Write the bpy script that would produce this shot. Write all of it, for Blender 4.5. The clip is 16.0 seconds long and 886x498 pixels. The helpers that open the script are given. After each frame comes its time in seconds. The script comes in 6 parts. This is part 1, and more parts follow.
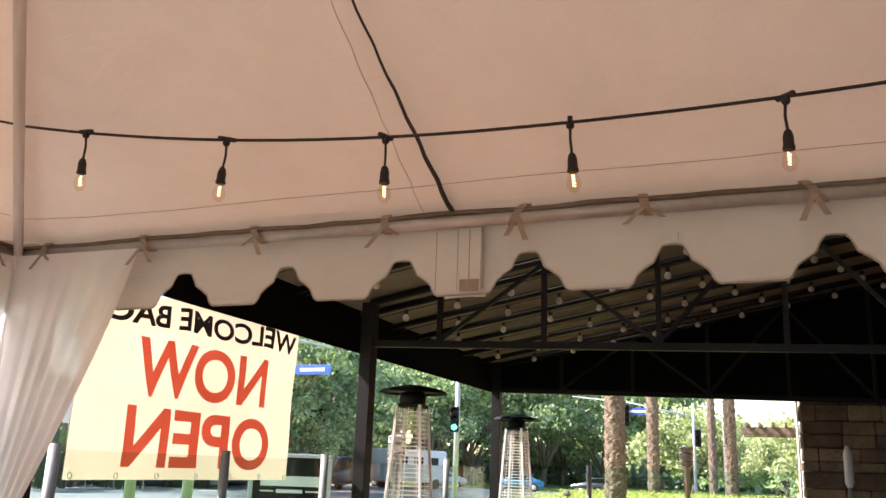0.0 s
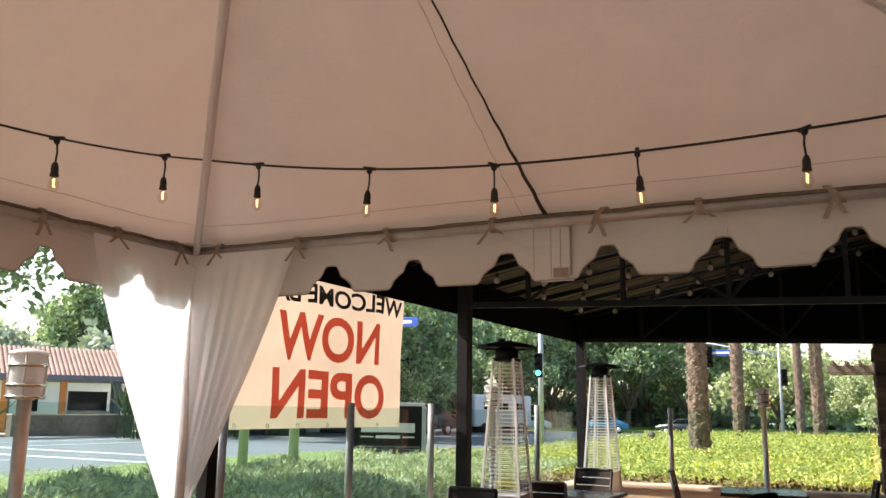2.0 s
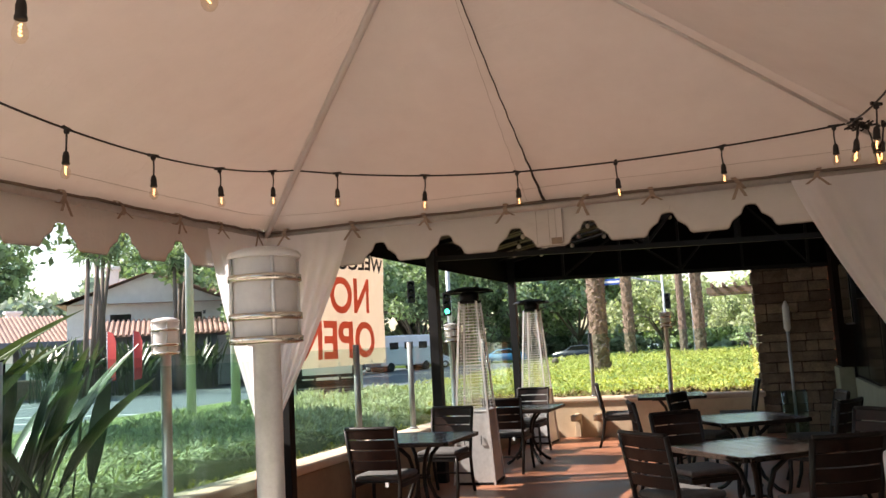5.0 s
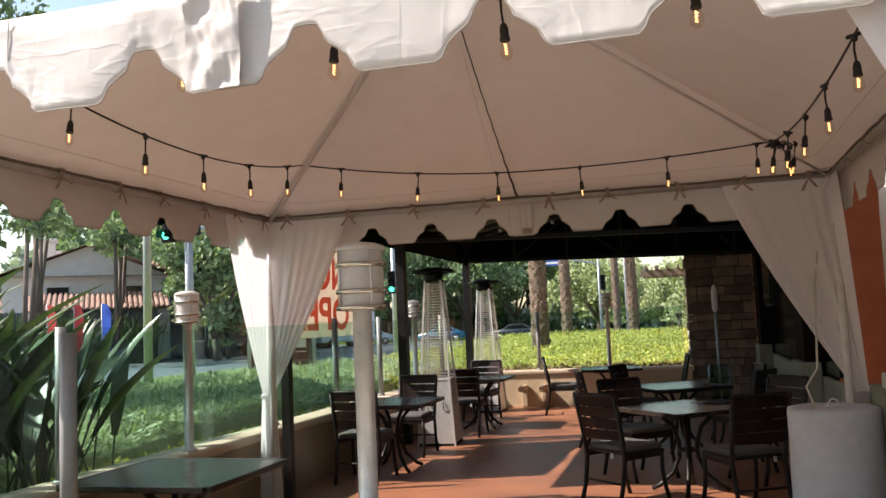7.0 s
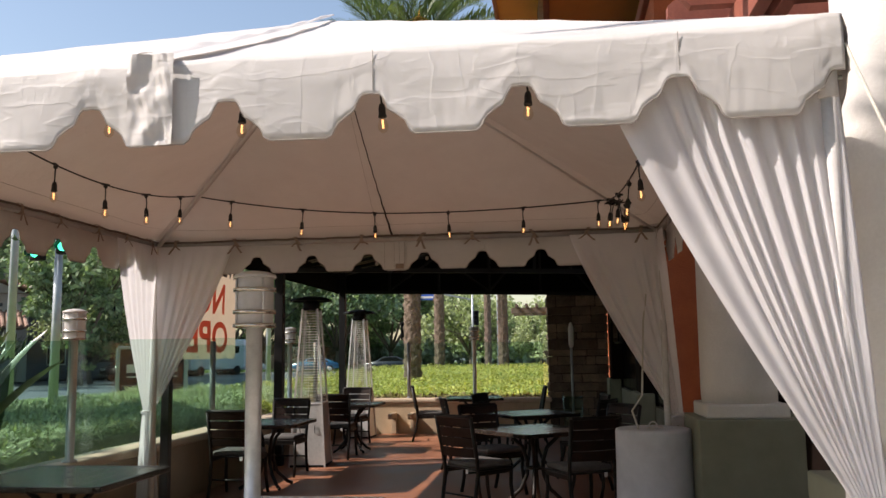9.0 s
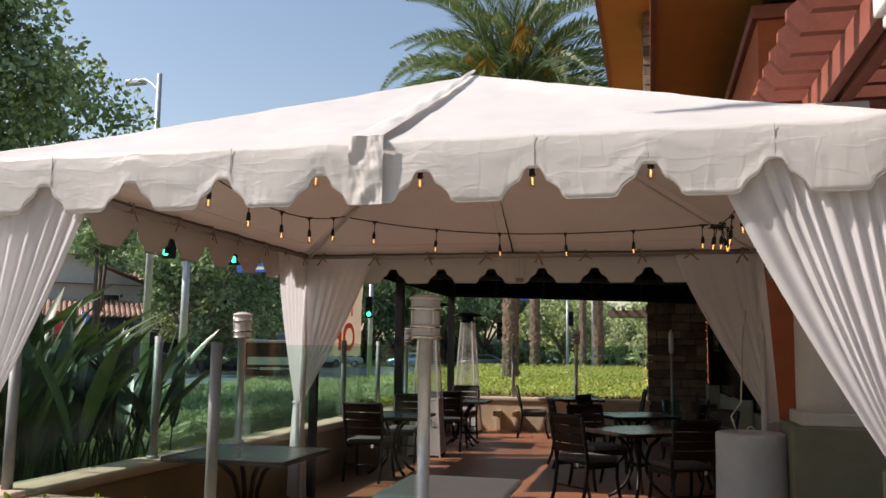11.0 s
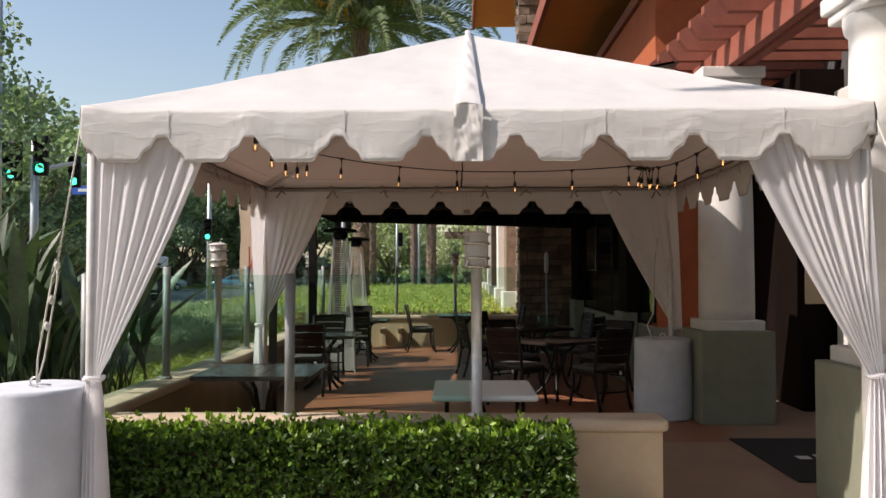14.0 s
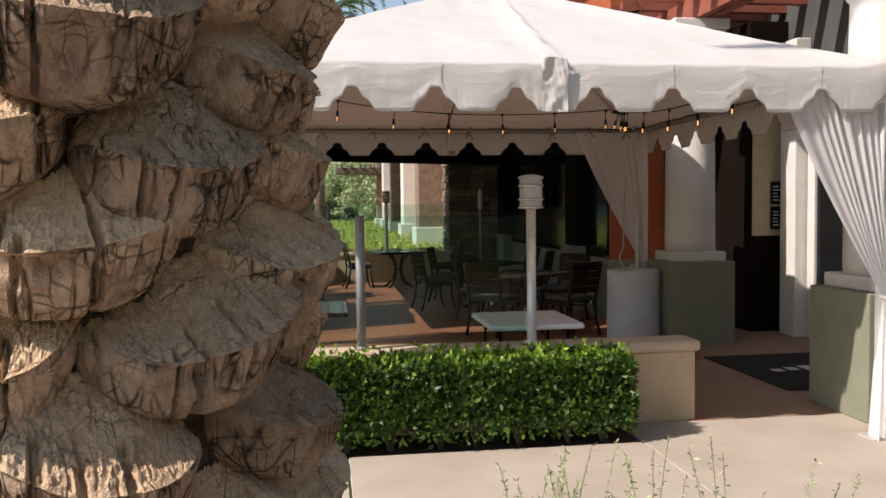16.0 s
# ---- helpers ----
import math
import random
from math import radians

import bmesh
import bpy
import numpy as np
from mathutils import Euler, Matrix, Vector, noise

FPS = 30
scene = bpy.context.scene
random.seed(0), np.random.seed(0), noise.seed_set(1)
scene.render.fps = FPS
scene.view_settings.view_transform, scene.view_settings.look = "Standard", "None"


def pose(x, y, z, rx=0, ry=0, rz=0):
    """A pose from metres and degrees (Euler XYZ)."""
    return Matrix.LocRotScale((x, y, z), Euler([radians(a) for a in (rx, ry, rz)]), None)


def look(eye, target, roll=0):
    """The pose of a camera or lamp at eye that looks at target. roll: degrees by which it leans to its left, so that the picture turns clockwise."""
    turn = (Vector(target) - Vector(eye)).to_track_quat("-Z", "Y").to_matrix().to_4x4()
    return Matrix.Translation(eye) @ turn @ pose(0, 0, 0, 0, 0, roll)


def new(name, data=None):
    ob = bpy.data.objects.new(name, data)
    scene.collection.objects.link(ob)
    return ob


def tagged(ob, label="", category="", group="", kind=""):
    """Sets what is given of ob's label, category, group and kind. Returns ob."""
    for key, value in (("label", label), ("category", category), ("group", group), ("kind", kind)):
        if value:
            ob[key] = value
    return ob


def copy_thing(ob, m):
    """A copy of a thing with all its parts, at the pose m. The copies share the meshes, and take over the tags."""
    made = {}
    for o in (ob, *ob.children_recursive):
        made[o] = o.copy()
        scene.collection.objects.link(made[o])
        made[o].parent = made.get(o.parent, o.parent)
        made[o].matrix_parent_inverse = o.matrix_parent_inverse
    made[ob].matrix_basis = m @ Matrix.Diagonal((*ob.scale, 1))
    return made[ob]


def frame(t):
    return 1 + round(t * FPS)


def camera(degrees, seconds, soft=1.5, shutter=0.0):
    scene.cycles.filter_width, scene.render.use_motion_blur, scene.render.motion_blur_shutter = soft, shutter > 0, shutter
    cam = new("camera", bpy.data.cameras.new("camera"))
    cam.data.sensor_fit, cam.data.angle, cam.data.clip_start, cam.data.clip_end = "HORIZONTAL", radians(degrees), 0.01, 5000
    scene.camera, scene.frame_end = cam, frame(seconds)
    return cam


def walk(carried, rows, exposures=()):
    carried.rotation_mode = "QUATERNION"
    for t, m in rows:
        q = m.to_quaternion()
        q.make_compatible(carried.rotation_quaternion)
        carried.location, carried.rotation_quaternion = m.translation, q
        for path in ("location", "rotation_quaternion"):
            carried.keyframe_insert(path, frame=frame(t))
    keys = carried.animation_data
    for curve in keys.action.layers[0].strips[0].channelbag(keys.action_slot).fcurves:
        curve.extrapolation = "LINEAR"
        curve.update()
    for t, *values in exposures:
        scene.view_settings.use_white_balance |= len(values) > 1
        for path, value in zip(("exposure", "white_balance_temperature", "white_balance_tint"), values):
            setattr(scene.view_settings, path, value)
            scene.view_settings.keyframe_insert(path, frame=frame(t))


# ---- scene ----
cam = camera(55.1, 16.0, soft=1.5)
PATH = [
    (0, (3.371, 1.671, 1.607), (2.639, 3.464, 2.105), 2.1),
    (0.5, (3.491, 1.496, 1.576), (2.49, 3.179, 1.983), 2.2),
    (1, (3.475, 1.273, 1.589), (2.475, 2.987, 1.843), 0.0),
    (1.5, (3.581, 1.054, 1.601), (2.627, 2.789, 1.884), 0.4),
    (2, (3.622, 0.796, 1.62), (2.718, 2.541, 1.993), 0.9),
    (2.5, (3.625, 0.473, 1.626), (2.82, 2.257, 2.04), 0.6),
    (3, (3.672, 0.193, 1.581), (2.951, 2.021, 1.955), 0.0),
    (3.5, (3.613, -0.123, 1.578), (2.975, 1.737, 1.945), -0.7),
    (4, (3.514, -0.489, 1.583), (2.858, 1.373, 1.898), -3.1),
    (4.5, (3.521, -0.791, 1.583), (2.832, 1.068, 1.847), -3.1),
    (7, (3.478, -2.162, 1.555), (2.938, -0.244, 1.73), -2.5),
    (7.5, (3.576, -2.232, 1.567), (3.046, -0.315, 1.773), -2.1),
    (8, (3.616, -2.401, 1.572), (3.163, -0.468, 1.815), -1.1),
    (8.5, (3.563, -2.639, 1.523), (3.303, -0.672, 1.774), -1.6),
    (9, (3.656, -2.871, 1.494), (3.399, -0.902, 1.737), -0.8),
    (9.5, (3.748, -3.114, 1.565), (3.468, -1.15, 1.82), -0.5),
    (10, (3.695, -3.39, 1.533), (3.196, -1.467, 1.767), 0.6),
    (12.5, (3.089, -4.621, 1.595), (2.837, -2.652, 1.841), -2.1),
    (13, (2.801, -4.898, 1.591), (2.747, -2.907, 1.772), -5.6),
    (13.5, (2.514, -4.981, 1.584), (2.47, -2.984, 1.691), -0.7),
    (14, (2.18, -5.021, 1.599), (2.146, -3.022, 1.651), -0.1),
    (14.5, (1.838, -5.181, 1.618), (1.875, -3.181, 1.588), -0.7),
    (15, (1.489, -5.296, 1.621), (1.536, -3.297, 1.553), -0.0),
    (15.5, (1.107, -5.327, 1.628), (1.168, -3.332, 1.506), -1.2),
    (16, (0.773, -5.376, 1.653), (1.05, -3.398, 1.55), -0.7),
]
walk(cam, [(t, look(eye, target, roll)) for t, eye, target, roll in PATH], exposures=[(t, stops, 6900, 15) for t, stops in ((0.0, 1.8), (0.5, 1.55), (1.5, 1.32), (2.5, 1.2), (4.5, 1.32), (7.0, 0.86), (10.0, 0.22), (12.5, 0.14), (16.0, 0.15))])

# ---- light ----
world = bpy.data.worlds.new("sky")
scene.world = world
world.use_nodes = True
wn = world.node_tree
wn.nodes.clear()
w_out = wn.nodes.new("ShaderNodeOutputWorld")
w_bg = wn.nodes.new("ShaderNodeBackground")
w_sky = wn.nodes.new("ShaderNodeTexSky")
w_sky.sky_type = "NISHITA"
w_sky.sun_disc = False
SUN_EL, SUN_AZ = radians(44), radians(-108)
w_sky.sun_elevation, w_sky.sun_rotation = SUN_EL, SUN_AZ
w_sky.dust_density, w_sky.air_density = 1.2, 1.25
w_bg.inputs["Strength"].default_value = 0.145
wn.links.new(w_sky.outputs[0], w_bg.inputs[0])
wn.links.new(w_bg.outputs[0], w_out.inputs[0])
sun = new("sun", bpy.data.lights.new("sun", "SUN"))
sun.data.energy, sun.data.angle, sun.data.color = 5.0, radians(0.6), (1.0, 0.93, 0.875)
SUN_FROM = Vector((math.sin(SUN_AZ) * math.cos(SUN_EL), math.cos(SUN_AZ) * math.cos(SUN_EL), math.sin(SUN_EL)))
sun.matrix_world = look(SUN_FROM * 60, (0, 0, 0))


# ---- materials ----
def ramp(nt, src, stops):
    n = nt.nodes.new("ShaderNodeValToRGB")
    while len(n.color_ramp.elements) < len(stops):
        n.color_ramp.elements.new(0.5)
    for e, (p, c) in zip(n.color_ramp.elements, stops):
        e.position, e.color = p, (*c, 1)
    nt.links.new(src, n.inputs[0])
    return n.outputs[0]


def noise_node(nt, scale, detail=4, rough=0.6, vec=None):
    n = nt.nodes.new("ShaderNodeTexNoise")
    n.inputs["Scale"].default_value, n.inputs["Detail"].default_value, n.inputs["Roughness"].default_value = scale, detail, rough
    if vec is not None:
        nt.links.new(vec, n.inputs["Vector"])
    return n.outputs["Fac"]


def mixc(nt, fac, a, b, mode="MIX"):
    n = nt.nodes.new("ShaderNodeMix")
    n.data_type, n.blend_type = "RGBA", mode
    for s, v in ((n.inputs[0], fac), (n.inputs[6], a), (n.inputs[7], b)):
        if isinstance(v, (int, float)):
            s.default_value = v
        elif isinstance(v, tuple):
            s.default_value = (*v, 1)
        else:
            nt.links.new(v, s)
    return n.outputs[2]


def material(name, dark, light, scale=6.0, rough=0.7, metal=0.0, bump=0.15, fine=60.0, stretch=(1, 1, 1), random_tone=0.0,
             through_light=None, alpha=1.0, spec=0.5, island=False, depth=0.01):
    """Two scales of variation between two colours, fine relief, and optional tone by object or by piece."""
    m = bpy.data.materials.new(name)
    m.use_nodes = True
    nt = m.node_tree
    bsdf = nt.nodes["Principled BSDF"]
    co = nt.nodes.new("ShaderNodeTexCoord")
    mp = nt.nodes.new("ShaderNodeMapping")
    mp.inputs["Scale"].default_value = stretch
    geo = nt.nodes.new("ShaderNodeNewGeometry")
    nt.links.new(geo.outputs["Position"], mp.inputs["Vector"])
    big = noise_node(nt, scale, 5, 0.6, mp.outputs[0])
    small = noise_node(nt, fine, 4, 0.65, mp.outputs[0])
    col = ramp(nt, big, [(0.32, dark), (0.68, light)])
    col = mixc(nt, 0.35, col, ramp(nt, small, [(0.3, dark), (0.7, light)]))
    if random_tone:
        src = geo.outputs["Random Per Island"]
        if not island:
            info = nt.nodes.new("ShaderNodeObjectInfo")
            src = info.outputs["Random"]
        tone = ramp(nt, src, [(0, (1 - random_tone,) * 3), (1, (1 + random_tone,) * 3)])
        col = mixc(nt, 1.0, col, tone, "MULTIPLY")
    nt.links.new(col, bsdf.inputs["Base Color"])
    bsdf.inputs["Metallic"].default_value = metal
    bsdf.inputs["Specular IOR Level"].default_value = spec
    rr = nt.nodes.new("ShaderNodeMapRange")
    rr.inputs["To Min"].default_value, rr.inputs["To Max"].default_value = max(0.02, rough - 0.12), min(1, rough + 0.12)
    nt.links.new(big, rr.inputs["Value"])
    nt.links.new(rr.outputs[0], bsdf.inputs["Roughness"])
    if bump:
        b = nt.nodes.new("ShaderNodeBump")
        b.inputs["Strength"].default_value, b.inputs["Distance"].default_value = bump, depth
        nt.links.new(small, b.inputs["Height"])
        nt.links.new(b.outputs[0], bsdf.inputs["Normal"])
    if through_light:
        share, tint = through_light
        tr = nt.nodes.new("ShaderNodeBsdfTranslucent")
        nt.links.new(mixc(nt, 1.0, col, tint, "MULTIPLY"), tr.inputs["Color"])
        if bump:
            nt.links.new(b.outputs[0], tr.inputs["Normal"])
        mx = nt.nodes.new("ShaderNodeMixShader")
        mx.inputs[0].default_value = share
        nt.links.new(bsdf.outputs[0], mx.inputs[1])
        nt.links.new(tr.outputs[0], mx.inputs[2])
        last = mx.outputs[0]
        if alpha < 1:
            tp = nt.nodes.new("ShaderNodeBsdfTransparent")
            m2 = nt.nodes.new("ShaderNodeMixShader")
            m2.inputs[0].default_value = alpha
            nt.links.new(tp.outputs[0], m2.inputs[1])
            nt.links.new(last, m2.inputs[2])
            last = m2.outputs[0]
        nt.links.new(last, nt.nodes["Material Output"].inputs["Surface"])
    return m


def glass_material(name, tint, gloss=0.03):
    m = bpy.data.materials.new(name)
    m.use_nodes = True
    nt = m.node_tree
    nt.nodes.clear()
    out = nt.nodes.new("ShaderNodeOutputMaterial")
    tp = nt.nodes.new("ShaderNodeBsdfTransparent")
    tp.inputs[0].default_value = (*tint, 1)
    gl = nt.nodes.new("ShaderNodeBsdfGlossy")
    gl.inputs["Roughness"].default_value = 0.02
    lw = nt.nodes.new("ShaderNodeLayerWeight")
    pw = nt.nodes.new("ShaderNodeMath")
    pw.operation = "POWER"
    pw.inputs[1].default_value = 4.6
    nt.links.new(lw.outputs["Facing"], pw.inputs[0])
    fr = nt.nodes.new("ShaderNodeMapRange")
    fr.inputs["To Min"].default_value, fr.inputs["To Max"].default_value = gloss, 0.6
    nt.links.new(pw.outputs[0], fr.inputs["Value"])
    mx = nt.nodes.new("ShaderNodeMixShader")
    nt.links.new(fr.outputs[0], mx.inputs[0])
    nt.links.new(tp.outputs[0], mx.inputs[1])
    nt.links.new(gl.outputs[0], mx.inputs[2])
    nt.links.new(mx.outputs[0], out.inputs[0])
    return m


def glow_material(name, color, strength):
    m = bpy.data.materials.new(name)
    m.use_nodes = True
    b = m.node_tree.nodes["Principled BSDF"]
    b.inputs["Base Color"].default_value = (*color, 1)
    b.inputs["Emission Color"].default_value = (*color, 1)
    b.inputs["Emission Strength"].default_value = strength
    return m


def creased(m):
    """Adds the long, fine fold creases and small puckers of stored vinyl."""
    nt = m.node_tree
    geo = nt.nodes.new("ShaderNodeNewGeometry")
    both = None
    for turn, squeeze, amount in (((0.12, 0.2, 0.1), (1.1, 1.1, 3.6), 0.9), ((0, 0, 0.06), (4.5, 4.5, 1.1), 0.6), ((0.7, 0.5, 0.7), (1.2, 4.5, 4.5), 0.9)):
        mp = nt.nodes.new("ShaderNodeMapping")
        mp.inputs["Rotation"].default_value, mp.inputs["Scale"].default_value = turn, squeeze
        nt.links.new(geo.outputs["Position"], mp.inputs["Vector"])
        fold = ramp(nt, noise_node(nt, 1.5, 3, 0.5, mp.outputs[0]), [(0.47, (0, 0, 0)), (0.50, (amount,) * 3), (0.525, (amount * 0.5,) * 3), (0.57, (0, 0, 0))])
        both = fold if both is None else mixc(nt, 1.0, both, fold, "ADD")
    b2 = nt.nodes.new("ShaderNodeBump")
    b2.inputs["Strength"].default_value, b2.inputs["Distance"].default_value = 0.3, 0.0028
    nt.links.new(both, b2.inputs["Height"])
    for n in list(nt.nodes):
        if n.bl_idname in ("ShaderNodeBsdfPrincipled", "ShaderNodeBsdfTranslucent"):
            old = n.inputs["Normal"].links[0].from_socket
            if old.node != b2 and not b2.inputs["Normal"].links:
                nt.links.new(old, b2.inputs["Normal"])
            nt.links.new(b2.outputs[0], n.inputs["Normal"])


M = {}
M["tent"] = material("white_tent_vinyl", (0.63, 0.61, 0.585), (0.70, 0.685, 0.66), 3, 0.55, bump=0.12, fine=7, through_light=(0.062, (1.0, 0.72, 0.55)), depth=0.006)
creased(M["tent"])
M["curtain"] = material("white_sheer_fabric", (0.90, 0.90, 0.93), (0.95, 0.95, 0.97), 8, 0.9, bump=0.1, fine=300, through_light=(0.45, (1, 0.97, 0.95)), alpha=0.93, spec=0.1)
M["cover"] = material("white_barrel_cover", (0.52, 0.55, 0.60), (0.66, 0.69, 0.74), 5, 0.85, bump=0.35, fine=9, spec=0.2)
M["pole"] = material("white_aluminium_pole", (0.54, 0.52, 0.50), (0.70, 0.68, 0.66), 12, 0.45, 0.0, 0.05)
M["rail"] = material("dull_aluminium_rail", (0.34, 0.32, 0.30), (0.48, 0.46, 0.44), 9, 0.4, 0.35, 0.05)
M["band"] = material("warm_steel_band", (0.55, 0.50, 0.42), (0.72, 0.67, 0.58), 14, 0.22, 0.9, 0.03, 120)
M["steel"] = material("brushed_steel", (0.58, 0.57, 0.55), (0.76, 0.75, 0.73), 20, 0.35, 0.4, 0.05, 120)
M["post"] = material("grey_metal_post", (0.22, 0.23, 0.23), (0.32, 0.33, 0.33), 10, 0.5, 0.25, 0.05, 100)
M["black"] = material("black_painted_metal", (0.004, 0.004, 0.005), (0.010, 0.010, 0.010), 8, 0.6, 0.0, 0.1, spec=0.2)
M["awning"] = material("black_awning_fabric", (0.003, 0.003, 0.003), (0.006, 0.006, 0.006), 4, 0.95, bump=0.2, fine=200, spec=0.05)
M["awning_in"] = material("olive_grey_awning_lining", (0.15, 0.145, 0.11), (0.22, 0.21, 0.165), 4, 0.9, bump=0.1, fine=100)
M["stucco"] = material("tan_stucco", (0.46, 0.35, 0.23), (0.60, 0.47, 0.32), 5, 0.9, bump=0.5, fine=120, depth=0.006)
M["cap"] = material("tan_cast_cap", (0.44, 0.34, 0.24), (0.60, 0.48, 0.36), 4, 0.8, bump=0.3, fine=80, depth=0.005)
# the tan stucco again, darkened for a wall face turned from the sun
M["stuccoin"] = material("shaded_stucco", (0.22, 0.15, 0.09), (0.34, 0.24, 0.15), 4, 0.9, bump=0.5, fine=120, depth=0.006)
M["orange"] = material("orange_red_stucco", (0.36, 0.085, 0.03), (0.48, 0.13, 0.05), 4, 0.9, bump=0.7, fine=70, depth=0.012)
M["soffit"] = material("orange_soffit", (0.42, 0.15, 0.03), (0.54, 0.21, 0.045), 2, 0.7, bump=0.15)
M["redwood"] = material("red_brown_timber", (0.20, 0.055, 0.035), (0.32, 0.10, 0.06), 4, 0.7, bump=0.3, fine=40, stretch=(1, 1, 1))
M["green"] = material("sage_green_stucco", (0.20, 0.21, 0.15), (0.27, 0.28, 0.21), 4, 0.9, bump=0.5, fine=120, depth=0.006)
M["column"] = material("white_plaster_column", (0.62, 0.60, 0.56), (0.76, 0.74, 0.70), 3, 0.8, bump=0.25, fine=60)
M["greywall"] = material("dark_grey_plaster", (0.055, 0.055, 0.055), (0.10, 0.097, 0.094), 2, 0.9, bump=0.4, fine=90)
M["terracotta"] = material("terracotta_concrete", (0.20, 0.082, 0.044), (0.37, 0.155, 0.082), 1.6, 0.45, bump=0.25, fine=50, depth=0.004)
M["entryfloor"] = material("brown_concrete", (0.24, 0.15, 0.10), (0.36, 0.24, 0.17), 1.6, 0.6, bump=0.25, fine=50, depth=0.004)
M["concrete"] = material("pale_concrete", (0.36, 0.305, 0.245), (0.48, 0.42, 0.35), 1.5, 0.9, bump=0.3, fine=90, depth=0.004)
M["asphalt"] = material("grey_asphalt", (0.125, 0.14, 0.16), (0.19, 0.205, 0.225), 0.6, 0.9, bump=0.3, fine=60)
M["paint"] = material("white_road_paint", (0.55, 0.55, 0.53), (0.75, 0.75, 0.72), 4, 0.8)
M["grass"] = material("green_ground", (0.10, 0.16, 0.03), (0.22, 0.30, 0.07), 1.2, 0.95, bump=0.6, fine=40, depth=0.03)
M["greyground"] = material("grey_green_growth", (0.15, 0.19, 0.09), (0.30, 0.35, 0.18), 2, 0.95, bump=0.8, fine=30, depth=0.05)
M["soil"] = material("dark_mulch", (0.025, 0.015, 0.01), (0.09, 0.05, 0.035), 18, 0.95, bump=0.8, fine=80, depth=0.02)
M["lamp"] = material("white_lamp_glass", (0.66, 0.63, 0.60), (0.80, 0.77, 0.74), 8, 0.4, bump=0.0, through_light=(0.35, (1, 0.96, 0.92)))
M["wood"] = material("dark_brown_slat", (0.010, 0.005, 0.0035), (0.030, 0.014, 0.009), 12, 0.5, spec=0.2, bump=0.2, fine=60, random_tone=0.25)
M["tabletop"] = material("dark_table_slat", (0.012, 0.010, 0.009), (0.035, 0.026, 0.021), 12, 0.2, bump=0.10, fine=60, random_tone=0.25)
M["frame"] = material("dark_bronze_metal", (0.006, 0.005, 0.004), (0.016, 0.012, 0.010), 10, 0.45, 0.0, 0.08, spec=0.3)
M["cushion"] = material("grey_cushion_fabric", (0.065, 0.062, 0.06), (0.11, 0.106, 0.10), 20, 0.95, bump=0.2, fine=250)
M["whiteplastic"] = material("white_plastic", (0.70, 0.70, 0.69), (0.80, 0.80, 0.79), 5, 0.45, bump=0.05)
M["rope"] = material("white_rope", (0.50, 0.48, 0.42), (0.70, 0.68, 0.60), 60, 0.9, bump=0.6, fine=150)
M["strap"] = material("beige_webbing", (0.26, 0.20, 0.155), (0.38, 0.30, 0.24), 20, 0.9, bump=0.2, fine=200)
M["seam"] = material("dark_rope_seam", (0.02, 0.017, 0.015), (0.06, 0.05, 0.045), 60, 0.9, bump=0.4, fine=200)
M["cable"] = material("black_rubber", (0.008, 0.008, 0.008), (0.02, 0.02, 0.02), 10, 0.6, bump=0.05)
M["stone"] = material("ledger_stone", (0.10, 0.075, 0.055), (0.28, 0.21, 0.155), 5, 0.9, bump=0.8, fine=40, random_tone=0.45, depth=0.02)
M["banner"] = material("cream_banner_vinyl", (0.72, 0.62, 0.52), (0.80, 0.71, 0.61), 3, 0.7, bump=0.2, fine=10, through_light=(0.33, (1, 0.90, 0.78)), depth=0.015)
M["red"] = material("red_print", (0.80, 0.17, 0.11), (0.88, 0.23, 0.16), 6, 0.7, bump=0.05, through_light=(0.42, (1, 0.85, 0.75)))
M["blackprint"] = material("black_print", (0.02, 0.015, 0.012), (0.04, 0.03, 0.025), 6, 0.7, bump=0.05)
M["leaf"] = material("hedge_leaf", (0.013, 0.033, 0.007), (0.115, 0.22, 0.025), 6, 0.45, bump=0.0, random_tone=0.5, island=True, through_light=(0.25, (1.0, 1.1, 0.4)))
M["shoot"] = material("bright_new_leaf", (0.12, 0.24, 0.025), (0.34, 0.48, 0.06), 5, 0.45, bump=0.0, random_tone=0.4, island=True, through_light=(0.3, (1, 1.1, 0.4)))
M["yleaf"] = material("yellow_green_leaf", (0.27, 0.32, 0.07), (0.68, 0.62, 0.20), 0.8, 0.6, bump=0.0, random_tone=0.4, island=True, through_light=(0.3, (1, 1, 0.4)))
M["gleaf"] = material("grey_green_leaf", (0.28, 0.34, 0.18), (0.54, 0.60, 0.36), 2, 0.7, bump=0.0, random_tone=0.4, island=True, through_light=(0.25, (1, 1, 0.6)))
M["tleaf"] = material("tree_leaf", (0.12, 0.20, 0.11), (0.35, 0.45, 0.27), 0.7, 0.6, bump=0.0, random_tone=0.5, island=True, through_light=(0.3, (1, 1.1, 0.5)))
M["pleaf"] = material("palm_frond_leaf", (0.07, 0.115, 0.05), (0.22, 0.28, 0.13), 1.2, 0.5, bump=0.0, random_tone=0.3, island=True, through_light=(0.25, (1, 1.1, 0.6)))
M["bop"] = material("bird_of_paradise_leaf", (0.024, 0.048, 0.022), (0.10, 0.15, 0.075), 3, 0.35, bump=0.1, fine=30, random_tone=0.4, island=True, through_light=(0.15, (1, 1.1, 0.5)))
M["date"] = material("orange_date_fruit", (0.45, 0.22, 0.02), (0.62, 0.35, 0.04), 5, 0.7, bump=0)
M["bark"] = material("palm_bark", (0.06, 0.042, 0.032), (0.27, 0.20, 0.15), 9, 0.95, bump=0.9, fine=60, stretch=(1, 1, 0.35), depth=0.02)
